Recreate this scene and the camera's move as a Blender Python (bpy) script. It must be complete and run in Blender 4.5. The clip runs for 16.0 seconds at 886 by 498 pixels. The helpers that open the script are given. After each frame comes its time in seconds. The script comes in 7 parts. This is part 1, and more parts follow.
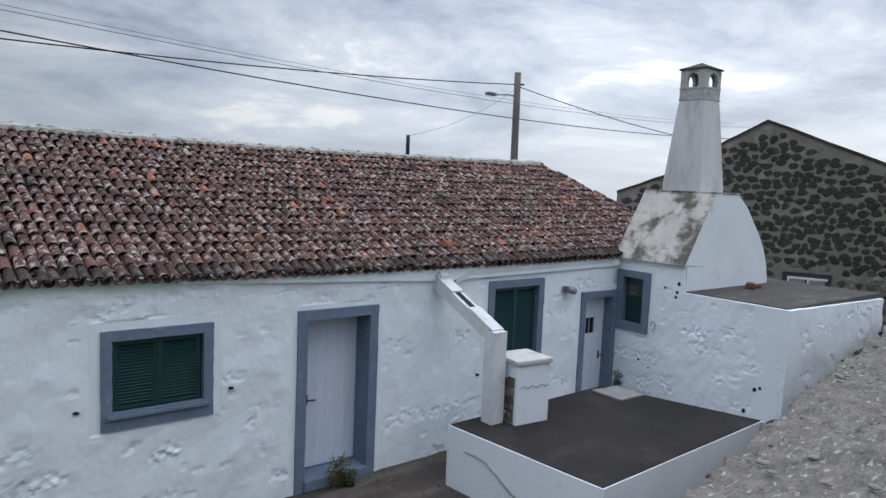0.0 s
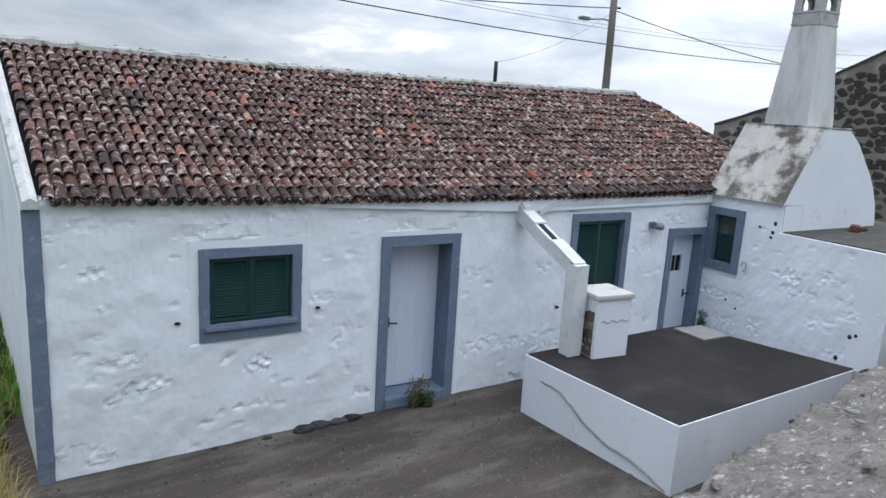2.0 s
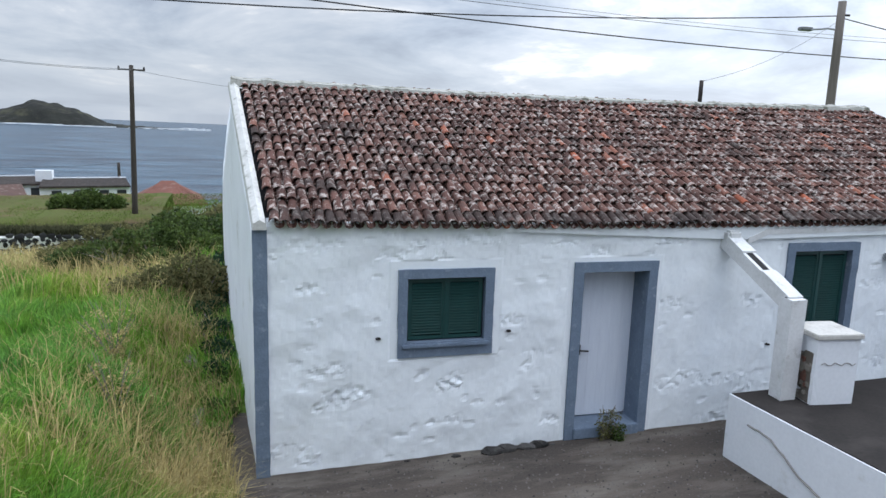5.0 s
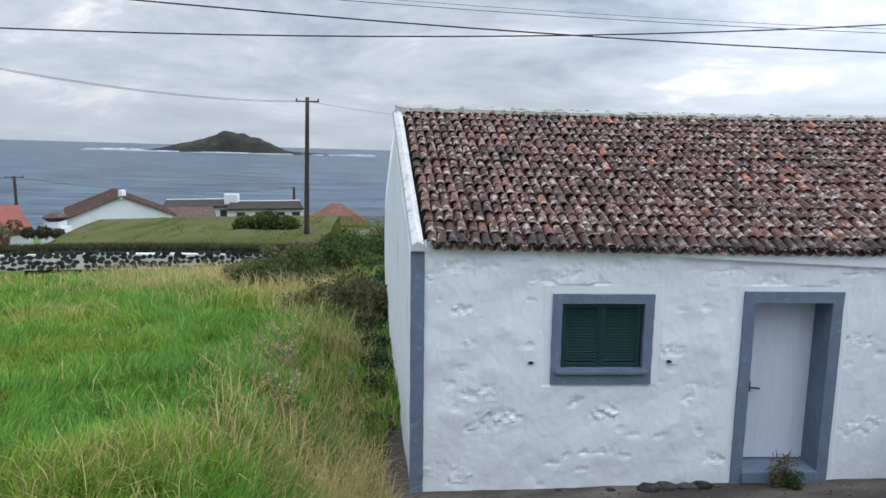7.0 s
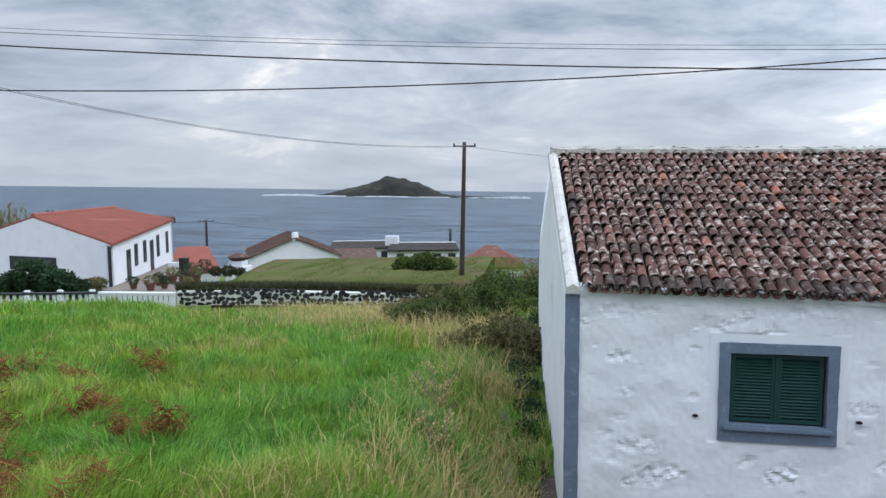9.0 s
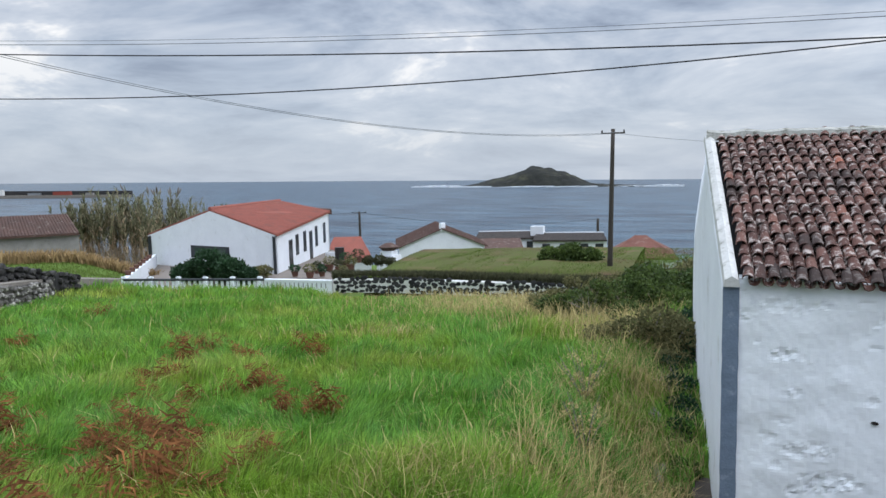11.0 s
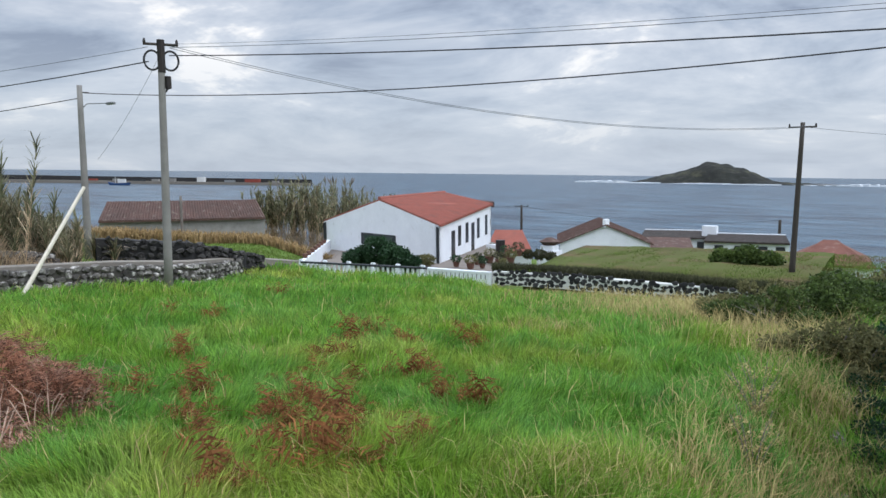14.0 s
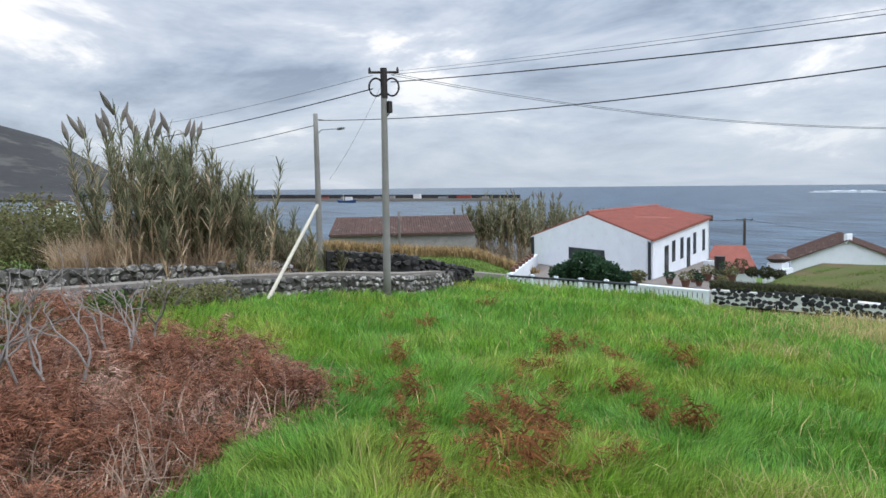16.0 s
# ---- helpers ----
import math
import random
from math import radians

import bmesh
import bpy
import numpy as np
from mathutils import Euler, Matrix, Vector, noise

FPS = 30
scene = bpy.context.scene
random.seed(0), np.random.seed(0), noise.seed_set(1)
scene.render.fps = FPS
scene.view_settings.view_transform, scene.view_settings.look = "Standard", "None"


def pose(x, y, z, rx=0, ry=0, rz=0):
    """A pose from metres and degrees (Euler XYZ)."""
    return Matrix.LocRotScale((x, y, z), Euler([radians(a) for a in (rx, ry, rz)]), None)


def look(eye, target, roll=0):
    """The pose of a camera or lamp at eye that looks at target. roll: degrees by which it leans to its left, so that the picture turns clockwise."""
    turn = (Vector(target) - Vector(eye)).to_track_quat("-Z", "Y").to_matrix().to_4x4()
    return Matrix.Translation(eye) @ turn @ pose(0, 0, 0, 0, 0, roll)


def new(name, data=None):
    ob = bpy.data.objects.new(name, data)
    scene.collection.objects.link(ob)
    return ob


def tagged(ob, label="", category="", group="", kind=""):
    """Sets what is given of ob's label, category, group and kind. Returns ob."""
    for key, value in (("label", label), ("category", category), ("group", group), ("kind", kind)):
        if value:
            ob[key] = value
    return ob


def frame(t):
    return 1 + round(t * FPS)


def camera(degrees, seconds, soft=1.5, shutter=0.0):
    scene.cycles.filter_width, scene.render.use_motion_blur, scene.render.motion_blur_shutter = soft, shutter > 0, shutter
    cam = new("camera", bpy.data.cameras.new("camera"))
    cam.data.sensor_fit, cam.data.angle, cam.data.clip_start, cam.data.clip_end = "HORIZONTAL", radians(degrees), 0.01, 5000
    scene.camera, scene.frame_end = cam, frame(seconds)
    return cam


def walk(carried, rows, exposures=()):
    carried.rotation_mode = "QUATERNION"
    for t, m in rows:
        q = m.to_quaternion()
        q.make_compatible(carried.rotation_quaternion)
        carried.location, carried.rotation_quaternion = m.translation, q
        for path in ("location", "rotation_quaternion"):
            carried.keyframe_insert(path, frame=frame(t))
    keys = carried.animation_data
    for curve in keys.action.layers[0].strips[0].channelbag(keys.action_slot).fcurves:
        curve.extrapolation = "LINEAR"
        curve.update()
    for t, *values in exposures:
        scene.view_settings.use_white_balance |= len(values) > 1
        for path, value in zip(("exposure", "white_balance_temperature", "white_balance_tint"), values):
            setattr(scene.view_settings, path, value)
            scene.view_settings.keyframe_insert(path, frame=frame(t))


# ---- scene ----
# Camera: it turns where it stands, above the yard.
cam = camera(65.8, 16.0)
EX, EY, EZ = -0.108, -7.452, 4.017
TURNS = [
    (0, -38.56, -5.48, 2.48),
    (0.5, -37.11, -6.46, 2.46),
    (1, -35.07, -8.82, 3.08),
    (1.5, -33.68, -9.95, 3.10),
    (2, -31.90, -11.70, 3.46),
    (2.5, -29.36, -12.00, 3.34),
    (3, -26.53, -11.81, 2.88),
    (3.5, -24.02, -11.03, 2.59),
    (4, -21.37, -10.77, 1.95),
    (6.5, -5.82, -9.36, 1.64),
    (7, -2.41, -8.76, 0.74),
    (7.5, 1.00, -9.04, 0.17),
    (8, 3.45, -8.66, -0.15),
    (8.5, 6.88, -7.68, -0.37),
    (9, 10.54, -5.33, -0.30),
    (9.5, 13.77, -5.34, -0.53),
    (10, 17.35, -5.90, -0.73),
    (12.5, 28.00, -5.93, -1.47),
    (13, 29.83, -6.69, -1.03),
    (13.5, 32.14, -6.79, -0.89),
    (14, 36.18, -6.29, -0.41),
    (14.5, 39.89, -6.26, -0.79),
    (15, 44.96, -6.33, -1.27),
    (15.5, 50.98, -5.72, -1.04),
    (16, 53.46, -4.79, -1.49),
]
walk(cam, [(t, pose(EX, EY, EZ, 90 + pitch, 0, yaw) @ pose(0, 0, 0, 0, 0, roll)) for t, yaw, pitch, roll in TURNS], [(0.0, -0.2), (1.0, -0.03), (2.0, 0.14), (4.0, 0.25), (9.0, 0.2), (12.5, 0.2), (16.0, 0.33)])

# ---- sky and light ----
SEA = -16.0
world = bpy.data.worlds.new("world")
scene.world = world
world.use_nodes = True


def build_sky():
    nt = world.node_tree
    N, L = nt.nodes, nt.links
    N.clear()
    out = N.new("ShaderNodeOutputWorld")
    bg = N.new("ShaderNodeBackground")
    sky = N.new("ShaderNodeTexSky")
    sky.sky_type = "NISHITA"
    sky.sun_disc = False
    sky.sun_elevation = radians(38)
    sky.sun_rotation = radians(75)
    sky.dust_density = 2.0
    dim = N.new("ShaderNodeMix")
    dim.data_type = "RGBA"
    dim.blend_type = "MULTIPLY"
    dim.inputs[0].default_value = 1.0
    dim.inputs[7].default_value = (0.10, 0.10, 0.10, 1)
    L.new(sky.outputs[0], dim.inputs[6])
    # cloud sheet: the direction projected onto a level ceiling
    tc = N.new("ShaderNodeTexCoord")
    sep = N.new("ShaderNodeSeparateXYZ")
    L.new(tc.outputs["Generated"], sep.inputs[0])
    up = N.new("ShaderNodeMath")
    up.operation = "MAXIMUM"
    up.inputs[1].default_value = 0.0
    L.new(sep.outputs[2], up.inputs[0])
    lift = N.new("ShaderNodeMath")
    lift.operation = "ADD"
    lift.inputs[1].default_value = 0.20
    L.new(up.outputs[0], lift.inputs[0])
    comb = N.new("ShaderNodeCombineXYZ")
    for i in (0, 1):
        d = N.new("ShaderNodeMath")
        d.operation = "DIVIDE"
        L.new(sep.outputs[i], d.inputs[0])
        L.new(lift.outputs[0], d.inputs[1])
        L.new(d.outputs[0], comb.inputs[i])
    big = N.new("ShaderNodeTexNoise")
    big.inputs["Scale"].default_value = 1.0
    big.inputs["Detail"].default_value = 6
    big.inputs["Roughness"].default_value = 0.62
    big.inputs["Distortion"].default_value = 0.35
    L.new(comb.outputs[0], big.inputs["Vector"])
    ramp = N.new("ShaderNodeValToRGB")
    e = ramp.color_ramp.elements
    e[0].position, e[0].color = 0.36, (0.25, 0.30, 0.41, 1)
    e[1].position, e[1].color = 0.64, (1.06, 1.05, 1.05, 1)
    m = e.new(0.46)
    m.color = (0.43, 0.50, 0.62, 1)
    m = e.new(0.58)
    m.color = (0.67, 0.72, 0.81, 1)
    L.new(big.outputs[0], ramp.inputs[0])
    # brighter cloud on the side where the sun stands behind it
    dot = N.new("ShaderNodeVectorMath")
    dot.operation = "DOT_PRODUCT"
    dot.inputs[1].default_value = (0.86, 0.42, 0.28)
    L.new(tc.outputs["Generated"], dot.inputs[0])
    glow = N.new("ShaderNodeMapRange")
    glow.inputs[1].default_value = 0.55
    glow.inputs[2].default_value = 1.0
    glow.inputs[3].default_value = 0.93
    glow.inputs[4].default_value = 1.5
    L.new(dot.outputs["Value"], glow.inputs[0])
    # an overcast sky is about three times as bright overhead as at the horizon
    high = N.new("ShaderNodeMapRange")
    high.interpolation_type = "SMOOTHSTEP"
    high.inputs[1].default_value = 0.22
    high.inputs[2].default_value = 0.95
    high.inputs[3].default_value = 1.0
    high.inputs[4].default_value = 4.25
    L.new(sep.outputs[2], high.inputs[0])
    shade = N.new("ShaderNodeMapRange")
    shade.inputs[1].default_value = -0.92
    shade.inputs[2].default_value = -0.1
    shade.inputs[3].default_value = 0.9
    shade.inputs[4].default_value = 1.0
    L.new(dot.outputs["Value"], shade.inputs[0])
    lit = N.new("ShaderNodeMath")
    lit.operation = "MULTIPLY"
    L.new(glow.outputs[0], lit.inputs[0])
    L.new(shade.outputs[0], lit.inputs[1])
    both = N.new("ShaderNodeMath")
    both.operation = "MULTIPLY"
    L.new(high.outputs[0], both.inputs[0])
    L.new(lit.outputs[0], both.inputs[1])
    mul = N.new("ShaderNodeVectorMath")
    mul.operation = "SCALE"
    # haze evens the cloud out towards the horizon
    low = N.new("ShaderNodeMapRange")
    low.inputs[1].default_value = 0.02
    low.inputs[2].default_value = 0.20
    low.inputs[3].default_value = 0.25
    low.inputs[4].default_value = 1.0
    L.new(sep.outputs[2], low.inputs[0])
    haze = N.new("ShaderNodeMix")
    haze.data_type = "RGBA"
    haze.inputs[6].default_value = (0.56, 0.63, 0.73, 1)
    L.new(low.outputs[0], haze.inputs[0])
    L.new(ramp.outputs[0], haze.inputs[7])
    L.new(haze.outputs[2], mul.inputs[0])
    L.new(both.outputs[0], mul.inputs["Scale"])
    mix = N.new("ShaderNodeMix")
    mix.data_type = "RGBA"
    mix.inputs[0].default_value = 0.88
    L.new(dim.outputs[2], mix.inputs[6])
    L.new(mul.outputs[0], mix.inputs[7])
    L.new(mix.outputs[2], bg.inputs[0])
    bg.inputs[1].default_value = 1.0
    L.new(bg.outputs[0], out.inputs[0])


build_sky()
sun = new("sun", bpy.data.lights.new("sun", "SUN"))
sun.data.energy = 0.7
sun.data.angle = radians(25)
sun.data.color = (1.0, 0.96, 0.9)
sun.matrix_world = look((30, 12, 34), (0, 0, 0))


# ---- materials ----
def mat(name, c1, c2=None, rough=0.8, scale=3.0, fine=40.0, bump=0.2, dist=0.01, metal=0.0, rand=0.0, island=0.0, spots=None, spot_scale=6.0, spot_at=(0.55, 0.65), stretch=(1, 1, 1), spec=0.3, thin=0.0):
    """A worn surface: two colours mixed by broad and fine grain, optional stains, relief and variation from piece to piece."""
    m = bpy.data.materials.new(name)
    m.use_nodes = True
    nt = m.node_tree
    N, L = nt.nodes, nt.links
    b = N["Principled BSDF"]
    b.inputs["Roughness"].default_value = rough
    b.inputs["Metallic"].default_value = metal
    b.inputs["Specular IOR Level"].default_value = spec
    c2 = c2 or tuple(0.8 * v for v in c1)
    geo = N.new("ShaderNodeNewGeometry")
    mp = N.new("ShaderNodeMapping")
    mp.inputs["Scale"].default_value = stretch
    L.new(geo.outputs["Position"], mp.inputs[0])
    n1 = N.new("ShaderNodeTexNoise")
    n1.inputs["Scale"].default_value = scale
    n1.inputs["Detail"].default_value = 5
    n1.inputs["Roughness"].default_value = 0.6
    L.new(mp.outputs[0], n1.inputs["Vector"])
    n2 = N.new("ShaderNodeTexNoise")
    n2.inputs["Scale"].default_value = fine
    n2.inputs["Detail"].default_value = 3
    L.new(mp.outputs[0], n2.inputs["Vector"])
    add = N.new("ShaderNodeMath")
    add.operation = "MULTIPLY_ADD"
    add.inputs[1].default_value = 0.4
    L.new(n2.outputs[0], add.inputs[0])
    sc = N.new("ShaderNodeMath")
    sc.operation = "MULTIPLY"
    sc.inputs[1].default_value = 0.6
    L.new(n1.outputs[0], sc.inputs[0])
    L.new(sc.outputs[0], add.inputs[2])
    fac = N.new("ShaderNodeMapRange")
    fac.inputs[1].default_value = 0.34
    fac.inputs[2].default_value = 0.66
    L.new(add.outputs[0], fac.inputs[0])
    mix = N.new("ShaderNodeMix")
    mix.data_type = "RGBA"
    mix.inputs[6].default_value = (*c1, 1)
    mix.inputs[7].default_value = (*c2, 1)
    L.new(fac.outputs[0], mix.inputs[0])
    col = mix.outputs[2]
    if spots:
        n3 = N.new("ShaderNodeTexNoise")
        n3.inputs["Scale"].default_value = spot_scale
        n3.inputs["Detail"].default_value = 8
        n3.inputs["Roughness"].default_value = 0.65
        L.new(mp.outputs[0], n3.inputs["Vector"])
        r3 = N.new("ShaderNodeMapRange")
        r3.inputs[1].default_value, r3.inputs[2].default_value = spot_at
        L.new(n3.outputs[0], r3.inputs[0])
        mx = N.new("ShaderNodeMix")
        mx.data_type = "RGBA"
        mx.inputs[7].default_value = (*spots, 1)
        L.new(r3.outputs[0], mx.inputs[0])
        L.new(col, mx.inputs[6])
        col = mx.outputs[2]
    if rand or island:
        hs = N.new("ShaderNodeHueSaturation")
        mr = N.new("ShaderNodeMapRange")
        k = rand or island
        mr.inputs[3].default_value = 1 - k
        mr.inputs[4].default_value = 1 + k
        if rand:
            oi = N.new("ShaderNodeObjectInfo")
            L.new(oi.outputs["Random"], mr.inputs[0])
        else:
            L.new(geo.outputs["Random Per Island"], mr.inputs[0])
        L.new(mr.outputs[0], hs.inputs["Value"])
        L.new(col, hs.inputs["Color"])
        col = hs.outputs[0]
    L.new(col, b.inputs["Base Color"])
    if bump:
        bp = N.new("ShaderNodeBump")
        bp.inputs["Strength"].default_value = bump
        bp.inputs["Distance"].default_value = dist
        L.new(add.outputs[0], bp.inputs["Height"])
        L.new(bp.outputs[0], b.inputs["Normal"])
    if thin:
        # thin leaves let light through
        tr = N.new("ShaderNodeBsdfTranslucent")
        L.new(col, tr.inputs["Color"])
        ms = N.new("ShaderNodeMixShader")
        ms.inputs[0].default_value = thin
        L.new(b.outputs[0], ms.inputs[1])
        L.new(tr.outputs[0], ms.inputs[2])
        L.new(ms.outputs[0], N["Material Output"].inputs["Surface"])
    return m


def tile_mat(name, per_object, moss=0.0):
    """Old fired clay, each tile of its own tone, with pale and dark lichen."""
    m = bpy.data.materials.new(name)
    m.use_nodes = True
    N, L = m.node_tree.nodes, m.node_tree.links
    b = N["Principled BSDF"]
    b.inputs["Roughness"].default_value = 0.9
    b.inputs["Specular IOR Level"].default_value = 0.15
    geo = N.new("ShaderNodeNewGeometry")
    src = N.new("ShaderNodeObjectInfo").outputs["Random"] if per_object else geo.outputs["Random Per Island"]
    ramp = N.new("ShaderNodeValToRGB")
    e = ramp.color_ramp.elements
    e[0].position, e[0].color = 0.0, (0.058, 0.031, 0.026, 1)
    e[1].position, e[1].color = 1.0, (0.33, 0.095, 0.052, 1)
    for p, c in ((0.3, (0.076, 0.040, 0.033, 1)), (0.6, (0.106, 0.054, 0.044, 1)), (0.95, (0.148, 0.076, 0.060, 1)), (0.988, (0.23, 0.090, 0.060, 1))):
        e.new(p).color = c
    L.new(src, ramp.inputs[0])
    off = N.new("ShaderNodeVectorMath")
    off.operation = "ADD"
    L.new(geo.outputs["Position"], off.inputs[0])
    L.new(src, off.inputs[1])
    n = N.new("ShaderNodeTexNoise")
    n.inputs["Scale"].default_value = 11.0
    n.inputs["Detail"].default_value = 6
    n.inputs["Roughness"].default_value = 0.7
    L.new(off.outputs[0], n.inputs["Vector"])
    r = N.new("ShaderNodeMapRange")
    r.inputs[1].default_value, r.inputs[2].default_value, r.inputs[4].default_value = 0.515, 0.61, 0.76
    L.new(n.outputs[0], r.inputs[0])
    mx = N.new("ShaderNodeMix")
    mx.data_type = "RGBA"
    mx.inputs[7].default_value = (0.47, 0.42, 0.385, 1)
    L.new(r.outputs[0], mx.inputs[0])
    L.new(ramp.outputs[0], mx.inputs[6])
    n4 = N.new("ShaderNodeTexNoise")
    n4.inputs["Scale"].default_value = 2.2
    n4.inputs["Detail"].default_value = 8
    L.new(geo.outputs["Position"], n4.inputs["Vector"])
    r4 = N.new("ShaderNodeMapRange")
    r4.inputs[1].default_value, r4.inputs[2].default_value, r4.inputs[4].default_value = 0.55 - 0.25 * moss, 0.70 - 0.2 * moss, 0.75
    L.new(n4.outputs[0], r4.inputs[0])
    mx2 = N.new("ShaderNodeMix")
    mx2.data_type = "RGBA"
    mx2.inputs[7].default_value = (0.035, 0.03, 0.028, 1)
    L.new(r4.outputs[0], mx2.inputs[0])
    L.new(mx.outputs[2], mx2.inputs[6])
    L.new(mx2.outputs[2], b.inputs["Base Color"])
    bp = N.new("ShaderNodeBump")
    bp.inputs["Strength"].default_value = 0.5
    bp.inputs["Distance"].default_value = 0.006
    n5 = N.new("ShaderNodeTexNoise")
    n5.inputs["Scale"].default_value = 60.0
    L.new(geo.outputs["Position"], n5.inputs["Vector"])
    L.new(n5.outputs[0], bp.inputs["Height"])
    L.new(bp.outputs[0], b.inputs["Normal"])
    return m


LIME = mat("limewash", (0.785, 0.825, 0.855), (0.725, 0.768, 0.805), 0.9, 3.0, 18, 0.35, 0.012, spots=(0.62, 0.655, 0.71), spot_scale=3.2, spot_at=(0.60, 0.76), spec=0.12)
PLASTER = mat("smooth_limewash", (0.77, 0.80, 0.84), (0.68, 0.71, 0.75), 0.9, 1.2, 25, 0.3, 0.008, spots=(0.48, 0.48, 0.46), spot_scale=1.7, spot_at=(0.60, 0.80), spec=0.12)
HOODTOP = mat("lichened_render", (0.58, 0.555, 0.51), (0.42, 0.40, 0.365), 0.95, 3, 30, 0.6, 0.012, spots=(0.13, 0.115, 0.098), spot_scale=2.0, spot_at=(0.455, 0.57), spec=0.1)
TRIM = mat("grey_blue_paint", (0.160, 0.210, 0.280), (0.115, 0.152, 0.208), 0.7, 5, 45, 0.7, 0.012, spots=(0.24, 0.285, 0.35), spot_scale=9, spot_at=(0.58, 0.72))
GREEN = mat("dark_green_paint", (0.012, 0.056, 0.052), (0.008, 0.040, 0.038), 0.38, 6, 60, 0.1, 0.002, spec=0.5)
DOORPAINT = mat("pale_door_paint", (0.64, 0.69, 0.77), (0.56, 0.61, 0.70), 0.6, 4, 50, 0.15, 0.003, stretch=(4, 4, 0.6))
DARK = mat("dark_gap", (0.012, 0.012, 0.014), (0.008, 0.008, 0.009), 0.8)
IRON = mat("dark_iron", (0.03, 0.03, 0.032), (0.05, 0.04, 0.035), 0.55, 8, 60, 0.2, 0.002, metal=0.6)
STEEL = mat("grey_steel", (0.30, 0.31, 0.32), (0.22, 0.23, 0.24), 0.45, 8, 60, 0.1, 0.002, metal=0.7)
CISTOP = mat("dark_bitumen", (0.040, 0.036, 0.034), (0.028, 0.026, 0.025), 0.95, 1.4, 30, 0.3, 0.006, spots=(0.056, 0.050, 0.047), spot_scale=1.2, spot_at=(0.52, 0.7), spec=0.06)
CEMENT = mat("worn_cement", (0.30, 0.29, 0.28), (0.20, 0.19, 0.18), 0.95, 2.5, 40, 0.5, 0.01)
FLATROOF = mat("weathered_slab", (0.085, 0.08, 0.072), (0.045, 0.042, 0.038), 0.95, 2.5, 40, 0.4, 0.01, spots=(0.20, 0.19, 0.17), spot_scale=3, spot_at=(0.58, 0.72), stretch=(0.4, 1.6, 1))
YARD = mat("dark_gravel", (0.094, 0.076, 0.063), (0.046, 0.039, 0.034), 0.95, 0.9, 60, 0.9, 0.02, spots=(0.15, 0.132, 0.112), spot_scale=1.3, spot_at=(0.50, 0.70), stretch=(0.5, 1.6, 1))
SOIL = mat("field_soil", (0.10, 0.16, 0.03), (0.065, 0.11, 0.022), 0.95, 0.25, 12, 0.6, 0.03, spots=(0.15, 0.125, 0.055), spot_scale=0.5, spot_at=(0.54, 0.70), spec=0.1)
WALLTOP = mat("rubble_mortar", (0.230, 0.210, 0.188), (0.100, 0.091, 0.081), 0.95, 6, 34, 1.0, 0.07, spots=(0.39, 0.37, 0.34), spot_scale=18, spot_at=(0.57, 0.66), spec=0.1, stretch=(0.6, 1.4, 1))
LAVA = mat("dark_lava_stone", (0.165, 0.155, 0.143), (0.075, 0.070, 0.064), 0.95, 5, 35, 0.9, 0.04, rand=0.55, spots=(0.46, 0.44, 0.41), spot_scale=4, spot_at=(0.50, 0.64), spec=0.12)
BASALT = mat("masonry_stone", (0.125, 0.112, 0.099), (0.070, 0.063, 0.057), 0.95, 3, 30, 0.8, 0.03, rand=0.65, spots=(0.20, 0.18, 0.158), spot_scale=4, spot_at=(0.55, 0.70), spec=0.08)
MORTAR = mat("grey_mortar", (0.235, 0.215, 0.185), (0.16, 0.145, 0.125), 0.95, 3, 30, 0.8, 0.03, spec=0.1)
WHITEMORTAR = mat("white_mortar", (0.66, 0.66, 0.64), (0.52, 0.52, 0.50), 0.9, 5, 40, 0.3, 0.01)
TILE = tile_mat("old_clay_tile", True)
TILES = tile_mat("old_clay_tiles", False)
MOSSTILE = tile_mat("mossy_eave_tiles", False, 1.0)
ORANGE = mat("new_orange_tile", (0.30, 0.108, 0.084), (0.245, 0.088, 0.068), 0.85, 1.5, 20, 0.4, 0.02, spots=(0.20, 0.095, 0.078), spot_scale=1.2, spot_at=(0.5, 0.7), spec=0.08)
OLDRED = mat("far_old_tile", (0.11, 0.062, 0.05), (0.065, 0.042, 0.036), 0.9, 1.2, 12, 0.6, 0.04, spots=(0.2, 0.17, 0.14), spot_scale=3, spot_at=(0.56, 0.70))
WOODPOLE = mat("weathered_pole", (0.19, 0.17, 0.15), (0.12, 0.105, 0.095), 0.85, 2, 40, 0.3, 0.004, stretch=(6, 6, 0.6))
DARKPOLE = mat("tarred_pole", (0.062, 0.052, 0.045), (0.04, 0.035, 0.031), 0.85, 2, 40, 0.3, 0.004, stretch=(6, 6, 0.6))
CONCRETE = mat("pole_concrete", (0.25, 0.24, 0.225), (0.185, 0.178, 0.165), 0.9, 2, 40, 0.3, 0.004)
CREAM = mat("pale_prop_wood", (0.62, 0.58, 0.48), (0.50, 0.46, 0.38), 0.8, 3, 40, 0.2, 0.004)
CABLE = mat("black_cable", (0.012, 0.012, 0.014), (0.02, 0.02, 0.022), 0.6, bump=0)
GREYCABLE = mat("grey_cable", (0.16, 0.17, 0.19), (0.13, 0.14, 0.16), 0.6, bump=0)
GRASS = mat("grass_blade", (0.105, 0.275, 0.058), (0.185, 0.335, 0.030), 0.6, 0.4, 4, 0, island=0.52, spots=(0.30, 0.36, 0.065), spot_scale=0.35, spot_at=(0.50, 0.68), spec=0.25, thin=0.36)
